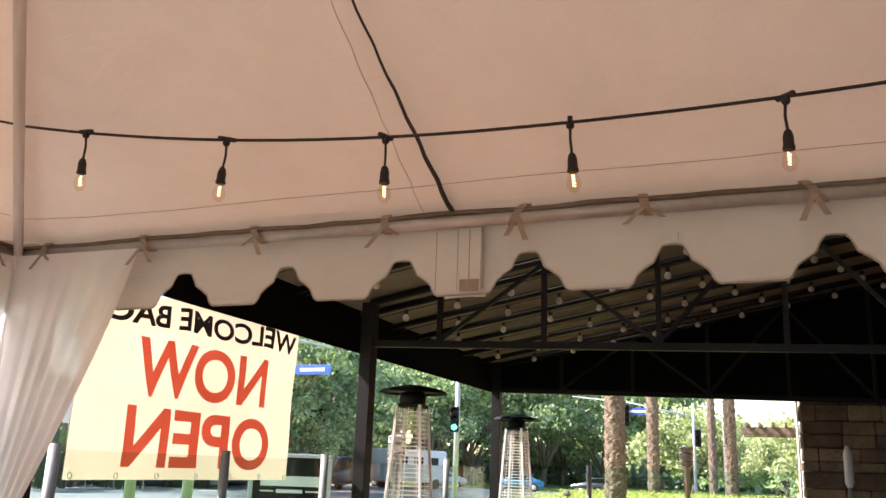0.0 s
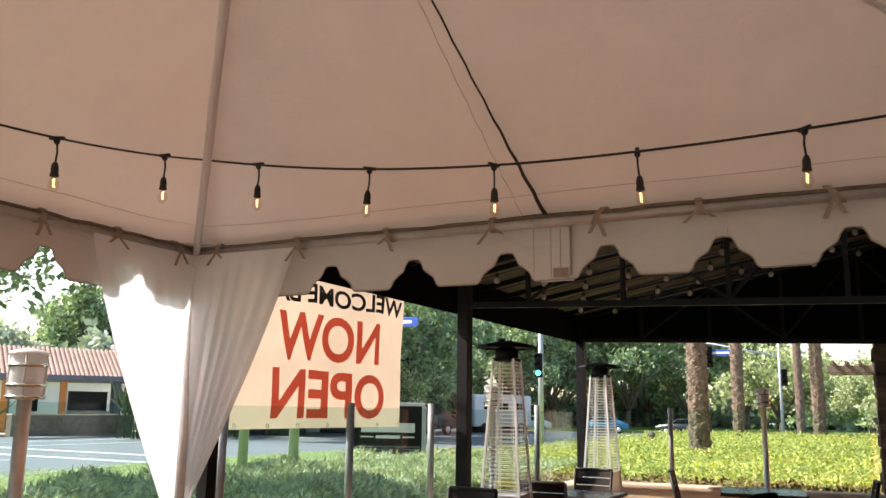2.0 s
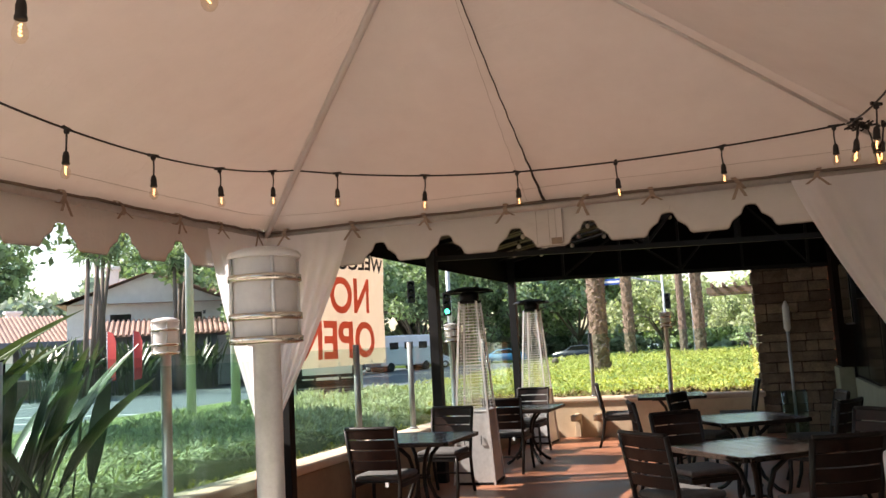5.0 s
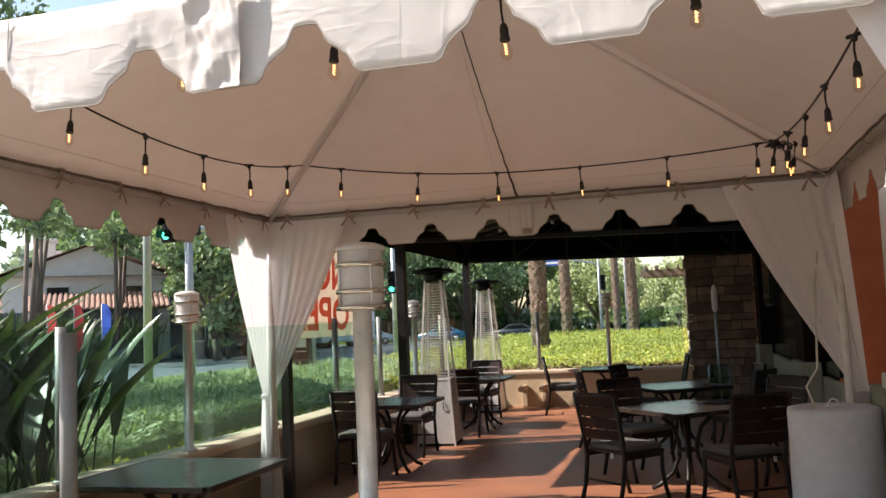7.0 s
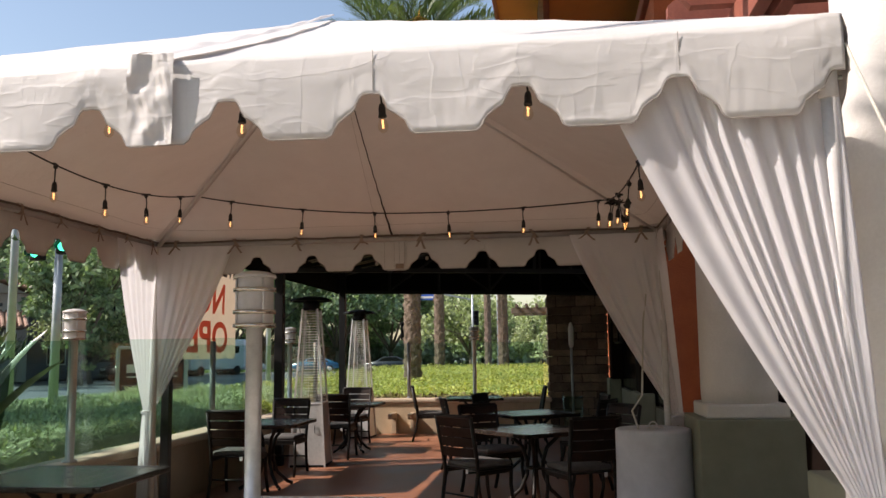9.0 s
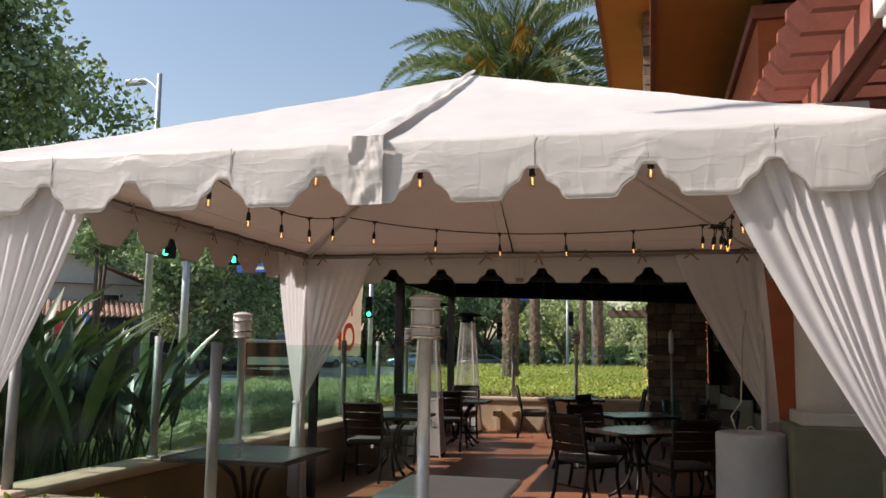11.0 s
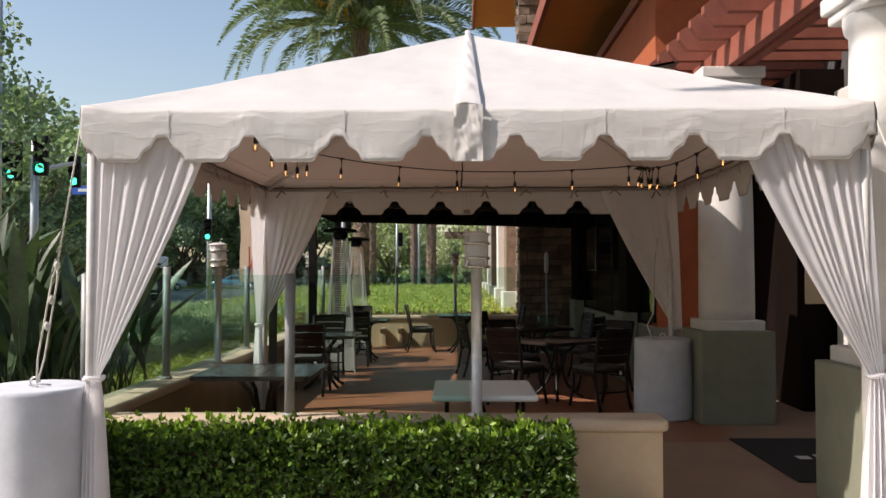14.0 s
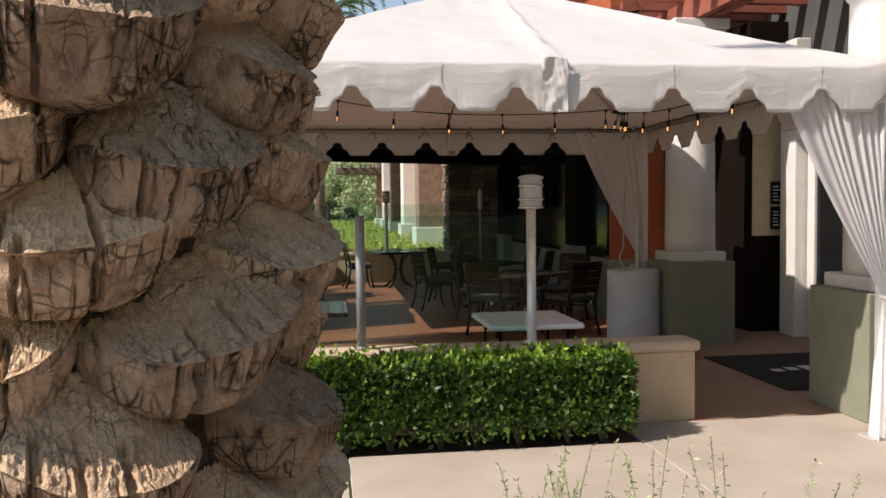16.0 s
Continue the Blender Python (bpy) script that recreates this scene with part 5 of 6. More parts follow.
def strap_plant(x, y, n, h, label, seed):
    t = thing("bird_of_paradise_plant", (x, y, -0.02), 0, label, "plant", "bird of paradise clumps")
    r = np.random.default_rng(seed)
    bl, st = bmesh.new(), bmesh.new()
    for k in range(n):
        a, lean = r.uniform(0, 2 * math.pi), r.uniform(0.08, 0.75)
        L, blade = h * r.uniform(0.6, 1.0), r.uniform(0.42, 0.62)
        x0, y0 = r.normal(0, 0.28), r.normal(0, 0.28)
        d = Vector((math.cos(a), math.sin(a), 0))
        pts = []
        for j in range(9):
            f = j / 8
            pts.append(Vector((x0, y0, 0)) + d * (lean * L * f * f * 0.9) + Vector((0, 0, L * (f - 0.22 * lean * f * f))))
        tube(pts[:6], [0.012, 0.011, 0.01, 0.009, 0.008, 0.007], 5, st, cap=False)
        side = Vector((-d.y, d.x, 0))
        tw = r.uniform(-0.6, 0.6)
        side = (side + Vector((0, 0, tw))).normalized()
        rowsv = []
        for j in range(8):
            f = j / 7
            q = 0.48 + 0.52 * f
            i0 = q * 8
            p = pts[int(min(7, i0))].lerp(pts[min(8, int(i0) + 1)], i0 - int(min(7, i0)))
            w = 0.075 * math.sin(math.pi * min(1, f * 0.93 + 0.07)) ** 0.7
            nrm = d * -0.5 + Vector((0, 0, 0.6))
            rowsv.append([bl.verts.new(p - side * w + nrm * w * 0.4), bl.verts.new(p), bl.verts.new(p + side * w + nrm * w * 0.4)])
        for p, q in zip(rowsv, rowsv[1:]):
            for k2 in range(2):
                bl.faces.new((p[k2], p[k2 + 1], q[k2 + 1], q[k2]))
    part("leaf_blades", bl, M["bop"], t, smooth=True)
    part("leaf_stalks", st, M["bop"], t)
    return t


for k, (x, y, n, h) in enumerate(((-1.35, 2.1, 50, 2.1), (-2.1, 2.9, 66, 2.5), (-3.1, 2.5, 66, 2.6), (-1.5, 3.4, 46, 2.0), (-2.5, 1.5, 56, 2.0), (-4.0, 3.3, 66, 2.6), (-3.5, 1.3, 50, 1.9), (-4.8, 2.2, 60, 2.3), (-5.6, 3.4, 60, 2.4))):
    strap_plant(x, y, n, h, "dense clump of dark green bird of paradise leaves", 40 + k)

# wispy plants at the kerb of the bed nearest the path
wisp = thing("wispy_plant", label="thin pale green wispy plant at the pavement edge", category="plant")
pw, st = [], bmesh.new()
for k in range(30):
    x, y = float(rng.choice((1.62, 1.80, 2.10, 2.16, 2.48, 2.84))) + rng.normal(0, 0.09), rng.uniform(-2.12, -1.9)
    h = rng.uniform(0.42, 0.70)
    a = rng.uniform(0, 6.3)
    pts = [Vector((x + 0.05 * f * math.cos(a) * 2 * f, y + 0.05 * f * math.sin(a), -0.03 + h * f)) for f in np.linspace(0, 1, 7)]
    tube(pts, 0.0022, 4, st, cap=False)
    for f in np.linspace(0.2, 1, 26):
        p = pts[int(f * 6)]
        q = pts[min(6, int(f * 6) + 1)]
        m = p.lerp(q, f * 6 - int(f * 6))
        pw += [m + Vector(rng.normal(0, 0.004, 3))] * 2
part("stem", st, M["gleaf"], wisp)
leaf_mesh("leaf_tuft", np.array([tuple(p) for p in pw]), rng.uniform(0.014, 0.034, len(pw)), M["gleaf"], rng, wisp, 0.35, 0.2)


# ---- palms ----
def frond_mesh(rng, length, name):
    """One feather frond, rising and drooping along +x."""
    verts, faces = [], []
    n = 84
    for i in range(n):
        f = i / (n - 1)
        x, z = length * (f - 0.16 * f ** 3), length * (0.34 * f - 0.30 * f * f - 0.30 * f ** 3)
        base = np.array((x, 0, z))
        if i % 2 == 0 and i < n - 1:
            f2 = (i + 2) / (n - 1)
            q = np.array((length * (f2 - 0.16 * f2 ** 3), 0, length * (0.34 * f2 - 0.30 * f2 * f2 - 0.30 * f2 ** 3)))
            w = 0.035 * (1 - f) + 0.006
            k = len(verts)
            verts += [tuple(base + (0, w, 0)), tuple(base - (0, w, 0)), tuple(q - (0, w, 0)), tuple(q + (0, w, 0)), tuple(base + (0, 0, -w)), tuple(q + (0, 0, -w))]
            faces += [(k, k + 1, k + 2, k + 3), (k + 1, k + 4, k + 5, k + 2), (k + 4, k, k + 3, k + 5)]
        if f < 0.13:
            continue
        L = length * 0.145 * math.sin(math.pi * min(1, 0.2 + 0.78 * f)) + 0.1
        for s in (-1, 1):
            d = np.array((0.86 + rng.normal(0, 0.08), s * 0.55, 0.22 + rng.normal(0, 0.14)))
            d /= np.linalg.norm(d)
            k = len(verts)
            e = base + d * L
            mid = base + d * L * 0.5 + np.array((0.0, 0, 0.02))
            verts += [tuple(base), tuple(mid + (0.036, 0, -0.024)), tuple(e + (0, 0, -0.28 * L)), tuple(mid + (-0.036, 0, 0.024))]
            faces += [(k, k + 1, k + 2, k + 3)]
    return verts, faces


def palm(x, y, h, r, crown, nf, label, seed, dates=False, z0=0.3, ring=0.16):
    t = thing("date_palm", (x, y, 0), 0, label, "palm tree", "date palms")
    g = np.random.default_rng(seed)
    nz, na = int((h - z0) / 0.045), 36
    zz = np.linspace(z0 - 0.4, h, nz)
    verts, faces = [], []
    for j, z in enumerate(zz):
        for k in range(na):
            a = 2 * math.pi * k / na
            p1, p2 = (z / 0.42 + 4 * a / (2 * math.pi)) % 1.0, (z / 0.42 - 4 * a / (2 * math.pi)) % 1.0
            ph = 0.35 + 0.9 * min(p1, p2) + 0.5 * ((z / ring + a) % 1.0 - 0.5)
            q = r * (1.0 - 0.12 * (z / h)) * (1 + 0.34 * (ph - 0.5) * (0.6 + 0.4 * math.sin(5 * a + 9 * z))) + 0.02 * noise.noise((math.cos(a) * 3, math.sin(a) * 3, z * 4))
            verts.append((q * math.cos(a), q * math.sin(a), z))
    for j in range(nz - 1):
        for k in range(na):
            faces.append((j * na + k, j * na + (k + 1) % na, (j + 1) * na + (k + 1) % na, (j + 1) * na + k))
    mesh_part("trunk", verts, faces, M["bark"], t)
    meshes = []
    for k in range(3):
        v, f = frond_mesh(g, crown, "frond")
        me = bpy.data.meshes.new("frond")
        me.from_pydata(v, [], f)
        me.materials.append(M["pleaf"])
        meshes.append(me)
    for k in range(nf):
        o = new("frond", meshes[k % 3])
        o.parent = t
        rise = 70 - 86 * (k / nf) ** 0.85
        o.matrix_basis = pose(0, 0, h - 0.05 + 0.25 * (1 - k / nf), 0, 0, k * 137.5) @ pose(0, 0, 0, g.uniform(-25, 25), -rise, 0) @ Matrix.Scale(g.uniform(0.82, 1.05), 4)
    if dates:
        for k in range(8):
            a = k * 0.8 + 0.3
            bm = bmesh.new()
            hub = Vector((1.7 * math.cos(a), 1.7 * math.sin(a), h + 2.6 - 0.6 * (k % 3)))
            tube([(0, 0, h), hub + Vector((0, 0, 0.25)), hub], 0.03, 5, bm)
            for j in range(46):
                e = hub + Vector((g.normal(0, 0.26), g.normal(0, 0.26), -g.uniform(0.3, 1.5)))
                tube([hub, e], 0.03, 3, bm, cap=False)
            part("date_stalk", bm, M["date"], t, "hanging cluster of orange dates")
    return t


palm(-1.60, 28.3, 11.2, 0.31, 6.6, 84, "tall date palm with ringed trunk and orange date clusters", 5, True)
palm(-3.0, 46.0, 12.5, 0.29, 5.0, 40, "tall date palm with a ringed brown trunk", 6)
palm(-0.9, 55.0, 12.0, 0.23, 5.0, 40, "tall date palm with a ringed brown trunk", 7)
palm(0.55, 48.0, 12.2, 0.30, 5.0, 40, "tall date palm with a ringed brown trunk", 8)

# the palm beside the path, with its sawn leaf bases
NX, NY, NR = 0.442, -4.34, 0.335
near_palm = thing("date_palm", (NX, NY, 0), 0, "thick date palm trunk with sawn leaf bases beside the path", "palm tree", "date palms")


def near_trunk(z_lo, z_hi, na, dz, name, r):
    """The fibrous core of the trunk, ringed where no leaf base covers it."""
    nz = int((z_hi - z_lo) / dz)
    verts, faces = [], []
    for j in range(nz + 1):
        z = z_lo + (z_hi - z_lo) * j / nz
        for k in range(na):
            a = 2 * math.pi * k / na
            ph = (z / 0.088 + 4 * a / math.pi) % 1.0
            q = r + 0.05 * (r - NR + 0.085) / 0.085 * (ph - 0.5) + 0.012 * noise.noise((a * 9, z * 5, 2)) + 0.008 * noise.noise((a * 30, z * 20, 5))
            verts.append((q * math.cos(a), q * math.sin(a), z))
    for j in range(nz):
        for k in range(na):
            faces.append((j * na + k, j * na + (k + 1) % na, (j + 1) * na + (k + 1) % na, (j + 1) * na + k))
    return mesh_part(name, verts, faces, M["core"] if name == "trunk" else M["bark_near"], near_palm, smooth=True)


def leaf_base_mesh(seed, fine=True):
    """One sawn leaf base: a bulging, split body that curls in below, a crisp lip and a rough sawn face sloping back."""
    nu, seg = (96, (6, 14, 18)) if fine else (30, (3, 6, 6))
    rr = random.Random(seed)
    R0 = NR - 0.088
    half = rr.uniform(0.36, 0.44)
    tilt, skew = rr.uniform(-0.03, 0.03), rr.uniform(-0.28, 0.28)
    deep = rr.uniform(0.094, 0.114)
    cracks = [(rr.uniform(-0.9, 0.9), rr.uniform(0.014, 0.030), rr.uniform(0.008, 0.020), rr.uniform(-0.6, 0.6), rr.uniform(0.2, 1.0)) for _ in range(12)]
    pits = [(rr.uniform(-0.6, 0.6), rr.uniform(0.015, 0.05), rr.uniform(0.05, 0.09)) for _ in range(2)]
    verts, faces, cutface = [], [], []
    s = seed * 7.1
    for i in range(nu + 1):
        u = i / nu * 2 - 1
        w = max(-1.0, min(1.0, u + skew * (1 - u * u)))
        e = max(0.0, 1 - w * w)
        p = deep * e ** 0.55
        zb = -0.03 + 0.07 * abs(u) ** 2.2 + tilt * u + 0.006 * noise.noise((u * 2.5, s, 2.0))
        lh = 0.058 * (0.3 + 0.7 * e ** 0.5)
        ch = 0.006 + 0.082 * e ** 0.75
        ctrl = [(R0 - 0.04, zb - 0.012), (R0 + 0.62 * p, zb - 0.004), (R0 + p, zb + lh), (R0 + 0.14 * p - 0.016, zb + lh + ch)]
        n = 0
        for k in range(3):
            for j in range(seg[k] + (1 if k == 2 else 0)):
                f = j / seg[k]
                g = f ** 0.7 if k == 1 else f
                r = ctrl[k][0] + (ctrl[k + 1][0] - ctrl[k][0]) * g
                z = ctrl[k][1] + (ctrl[k + 1][1] - ctrl[k][1]) * f
                gap = 0.0
                for su, sw, sd, sl, reach in cracks:
                    d = abs(u - su - sl * (z - zb) - 0.02 * noise.noise((z * 60, su * 9, s))) / sw
                    if d < 1 and (k < 2 or f < reach * 0.7):
                        gap = max(gap, sd * (1 - d * d))
                if k == 2:
                    grain = noise.noise((u * 34 + s, f * 12, 3.0)) + 0.6 * noise.noise((u * 15 + s, f * 20, 6.0))
                    furrow = abs(noise.noise((u * 7 + s, f * 2.2, 1.0)))
                    r -= 0.7 * gap * (1 - f)
                    z += (0.005 * grain - 0.9 * gap + 0.008 * (min(furrow, 0.25) - 0.2)) * min(1, 6 * f + 0.15) - 0.010 * math.sin(math.pi * f) * e
                else:
                    chip = noise.noise((u * 4.5 + s, z * 30, 7.0))
                    r += 0.006 * noise.noise((u * 3.5 + s, z * 16, 4.0)) + 0.002 * noise.noise((u * 22 + s, z * 25, 9.0)) - gap - (0.006 if chip > 0.42 else 0.0)
                    for pu, pw_, pz in pits:
                        q = ((u - pu) / 0.12) ** 2 + ((z - zb - pz + 0.02) / 0.016) ** 2
                        r -= pw_ * 0.35 * math.exp(-q)
                    if k == 1 and f > 0.9:
                        r -= 0.004 * (f - 0.9) / 0.1
                a = u * half - math.pi / 2
                verts.append((r * math.cos(a), r * math.sin(a), z))
                n += 1
    for i in range(nu):
        for j in range(n - 1):
            faces.append((i * n + j, (i + 1) * n + j, (i + 1) * n + j + 1, i * n + j + 1))
            cutface.append(1 if j >= seg[0] + seg[1] else 0)
    me = bpy.data.meshes.new("leaf_base")
    me.from_pydata(verts, [], faces)
    me.materials.append(M["bark_near"])
    me.materials.append(M["sawn"])
    me.polygons.foreach_set("material_index", cutface)
    return me


def bark_near(name, dark, mid_tone, pale, split, relief=0.011, blocks=(((1, 1, 0.2), 26, 0.06, 0.05), ((1, 1, 0.45), 64, 0.07, 0.3), ((0.4, 0.4, 1.3), 18, 0.03, 0.25))):
    """Weathered leaf-base bark: upright splits and cross breaks, fibres between them."""
    m = bpy.data.materials.new(name)
    m.use_nodes = True
    nt = m.node_tree
    bsdf = nt.nodes["Principled BSDF"]
    geo = nt.nodes.new("ShaderNodeNewGeometry")
    info = nt.nodes.new("ShaderNodeObjectInfo")
    wob = nt.nodes.new("ShaderNodeTexNoise")
    wob.inputs["Scale"].default_value = 22
    nt.links.new(geo.outputs["Position"], wob.inputs["Vector"])
    bend = nt.nodes.new("ShaderNodeVectorMath")
    bend.operation = "MULTIPLY_ADD"
    nt.links.new(wob.outputs["Color"], bend.inputs[0])
    bend.inputs[1].default_value = (0.008, 0.008, 0.02)
    nt.links.new(geo.outputs["Position"], bend.inputs[2])
    fib = nt.nodes.new("ShaderNodeMapping")
    fib.inputs["Scale"].default_value = (1, 1, 0.3)
    nt.links.new(bend.outputs[0], fib.inputs["Vector"])
    big = noise_node(nt, 13, 6, 0.7, geo.outputs["Position"])
    strand = noise_node(nt, 130, 5, 0.75, fib.outputs[0])
    fine = noise_node(nt, 300, 3, 0.7, geo.outputs["Position"])
    col = ramp(nt, big, [(0.28, dark), (0.5, mid_tone), (0.74, pale)])
    col = mixc(nt, 0.28, col, ramp(nt, strand, [(0.34, dark), (0.66, pale)]))
    col = mixc(nt, 1.0, col, ramp(nt, info.outputs["Random"], [(0, (0.72, 0.70, 0.70)), (1, (1.2, 1.16, 1.1))]), "MULTIPLY")
    height = mixc(nt, 0.5, ramp(nt, strand, [(0.2, (0, 0, 0)), (0.8, (1, 1, 1))]), ramp(nt, fine, [(0.2, (0, 0, 0)), (0.8, (1, 1, 1))]))
    for squeeze, sc, wide, deep in blocks:
        mq = nt.nodes.new("ShaderNodeMapping")
        mq.inputs["Scale"].default_value = squeeze
        nt.links.new(bend.outputs[0], mq.inputs["Vector"])
        vo = nt.nodes.new("ShaderNodeTexVoronoi")
        vo.feature = "DISTANCE_TO_EDGE"
        vo.inputs["Scale"].default_value = sc
        nt.links.new(mq.outputs[0], vo.inputs["Vector"])
        here = ramp(nt, noise_node(nt, 14, 2, 0.5, geo.outputs["Position"]), [(0.42, (0, 0, 0)), (0.54, (1, 1, 1))])
        cr = ramp(nt, vo.outputs["Distance"], [(0.0, (deep,) * 3), (wide, (1, 1, 1))])
        cr = mixc(nt, here, (1.0, 1.0, 1.0), cr)
        col = mixc(nt, split, col, cr, "MULTIPLY")
        height = mixc(nt, 0.9, height, cr, "MULTIPLY")
    nt.links.new(col, bsdf.inputs["Base Color"])
    bsdf.inputs["Roughness"].default_value = 0.95
    bsdf.inputs["Specular IOR Level"].default_value = 0.12
    b1 = nt.nodes.new("ShaderNodeBump")
    b1.inputs["Strength"].default_value, b1.inputs["Distance"].default_value = 0.8, relief
    nt.links.new(height, b1.inputs["Height"])
    nt.links.new(b1.outputs[0], bsdf.inputs["Normal"])
    return m


M["bark_near"] = bark_near("sawn_palm_bark", (0.12, 0.074, 0.05), (0.49, 0.335, 0.235), (0.84, 0.66, 0.51), 0.95)
# dark fibre, darkened further for the crevice shade between leaf bases
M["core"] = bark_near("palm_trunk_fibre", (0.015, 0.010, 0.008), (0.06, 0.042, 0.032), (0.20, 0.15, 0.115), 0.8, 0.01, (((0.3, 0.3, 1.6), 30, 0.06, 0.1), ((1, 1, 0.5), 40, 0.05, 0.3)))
M["sawn"] = bark_near("sawn_palm_face", (0.46, 0.30, 0.18), (0.80, 0.58, 0.39), (0.92, 0.76, 0.56), 0.7, 0.012, (((1, 1, 1), 95, 0.14, 0.62), ((1, 1, 0.5), 22, 0.03, 0.2)))
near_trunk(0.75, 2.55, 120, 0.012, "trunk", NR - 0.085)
near_trunk(-0.05, 0.75, 70, 0.02, "lower_trunk", NR - 0.02)
near_trunk(2.55, 8.6, 60, 0.04, "upper_trunk", NR - 0.02)
base_meshes = [leaf_base_mesh(k + 1) for k in range(9)]
plain_meshes = [leaf_base_mesh(k + 1, False) for k in range(9)]
rb = random.Random(12)
for row in range(18):
    for c in range(8):
        z = 0.80 + row * 0.098 + rb.uniform(-0.016, 0.016)
        k = (row * 4 + c * 5) % 9
        o = new("leaf_base", base_meshes[k] if 1.1 < z < 2.2 else plain_meshes[k])
        o.parent = near_palm
        o.matrix_basis = pose(0, 0, z, rb.uniform(-3, 3), rb.uniform(-3, 3), (c + 0.5 * (row % 2)) * 45 + 27 + rb.uniform(-6, 6)) @ Matrix.Scale(rb.uniform(0.95, 1.06), 4)
gg = np.random.default_rng(77)
fm = []
for k in range(2):
    v, f = frond_mesh(gg, 4.2, "frond")
    me = bpy.data.meshes.new("frond")
    me.from_pydata(v, [], f)
    me.materials.append(M["pleaf"])
    fm.append(me)
for k in range(34):
    o = new("frond", fm[k % 2])
    o.parent = near_palm
    o.matrix_basis = pose(0, 0, 8.6, 0, 0, k * 137.5) @ pose(0, 0, 0, gg.uniform(-20, 20), -(62 - 80 * k / 34), 0)


# ---- broad-leaved trees ----
def tree(x, y, h, spread, label, seed, leaves=7000, leaf=0.16, trunk_r=0.16, low=0.35, mat="tleaf", z=-0.05, group="street trees"):
    t = thing("tree", (x, y, z), 0, label, "tree", group)
    g = np.random.default_rng(seed)
    bm = bmesh.new()
    tips = []
    fork = Vector((g.normal(0, 0.15), g.normal(0, 0.15), h * low * 0.75))
    tube([(0, 0, 0), (fork * 0.5) + Vector((0.05, 0.03, 0)), fork], [trunk_r * 1.25, trunk_r, trunk_r * 0.85], 9, bm)
    for k in range(7):
        a = k * 2.4 + g.uniform(-0.4, 0.4)
        reach = spread * g.uniform(0.45, 0.85)
        end = Vector((reach * math.cos(a), reach * math.sin(a), h * g.uniform(0.55, 0.92)))
        midp = fork.lerp(end, 0.5) + Vector((0, 0, -0.05 * h * g.random()))
        tube([fork, midp, end], [trunk_r * 0.6, trunk_r * 0.36, trunk_r * 0.12], 6, bm)
        tips += [midp.lerp(end, f) for f in (0.3, 0.65, 1.0)]
        for j in range(3):
            e2 = midp.lerp(end, 0.5) + Vector(g.normal(0, spread * 0.3, 3))
            tube([midp, e2], [trunk_r * 0.25, trunk_r * 0.08], 5, bm)
            tips.append(e2)
    tips.append(Vector((0, 0, h * 0.95)))
    part("trunk", bm, M["trunk"], t)
    c = np.array([tuple(p) for p in tips])
    pick = g.integers(0, len(c), leaves)
    rad = spread * 0.27 * g.uniform(0.6, 1.3, len(c))
    d = g.normal(size=(leaves, 3))
    d /= np.linalg.norm(d, axis=1)[:, None]
    p = c[pick] + d * (rad[pick] * g.random(leaves) ** 0.45)[:, None] * np.array((1, 1, 0.8))
    p[:, 2] = np.maximum(p[:, 2], h * low * 0.8)
    p = p[p[:, 2] < h * 1.06]
    leaf_mesh("crown", p, g.uniform(leaf * 0.6, leaf * 1.4, len(p)), M[mat], g, t, 0.6, -0.1)
    return t


tree(-9.5, 8.0, 9.4, 4.5, "leafy street tree with drooping twigs beside the terrace", 11, 34000, 0.14, 0.14, 0.33)
# pale leaf, lightened and greyed further to stand for distance haze
M["tleaf2"] = material("pale_tree_leaf", (0.24, 0.31, 0.15), (0.50, 0.57, 0.34), 0.5, 0.6, bump=0.0, random_tone=0.45, island=True, through_light=(0.35, (1, 1, 0.5)))
kinds = [tree(-30.0, 92.0, 15.0, 6.5, "large dark green tree across the street", 21, 9000, 0.50, 0.3, 0.18),
         tree(-27.0, 98.0, 13.0, 6.0, "large dark green tree across the street", 22, 9000, 0.50, 0.3, 0.18),
         tree(-5.0, 84.0, 7.5, 5.5, "pale green tree beyond the crossing", 23, 9000, 0.42, 0.25, 0.2, "tleaf2"),
         tree(7.0, 66.0, 8.0, 5.0, "pale green tree beyond the shrubs", 24, 9000, 0.36, 0.22, 0.25, "tleaf2")]
g = np.random.default_rng(31)
for x, y, k, s in ((-38, 86, 1, 1.1), (-46, 92, 0, 1.05), (-26, 84, 1, 0.9), (-34, 102, 0, 1.2), (-22, 104, 1, 1.0), (-53, 84, 1, 1.1), (-62, 80, 0, 1.15), 
                   (-50, 108, 0, 1.4), (-70, 96, 1, 1.4), (-90, 80, 0, 1.4), (-70, 6, 0, 1.0), (-68, -12, 1, 1.1), (-66, -30, 0, 1.1),
                   (2, 96, 2, 0.95), (12, 84, 3, 0.95), (16, 70, 2, 0.8), (3, 74, 3, 0.72), (11, 58, 3, 0.7), (20, 60, 2, 0.9), (24, 90, 0, 0.8), (6, 52, 3, 0.55),
                   (-38, 100, 0, 1.3), (-25, 47, 3, 0.62), (-31, 62, 3, 0.75), (-20, 88, 0, 0.95), (-15, 94, 1, 1.0), (-29, 80, 0, 0.8), (-10, 100, 0, 0.9), (-28, 50, 0, 1.0), (-34, 64, 1, 1.25), (-24, 44, 1, 0.75)):
    copy_thing(kinds[k], pose(x, y, -0.1, 0, 0, g.uniform(0, 360)) @ Matrix.Scale(s, 4)).scale = (s, s, s)
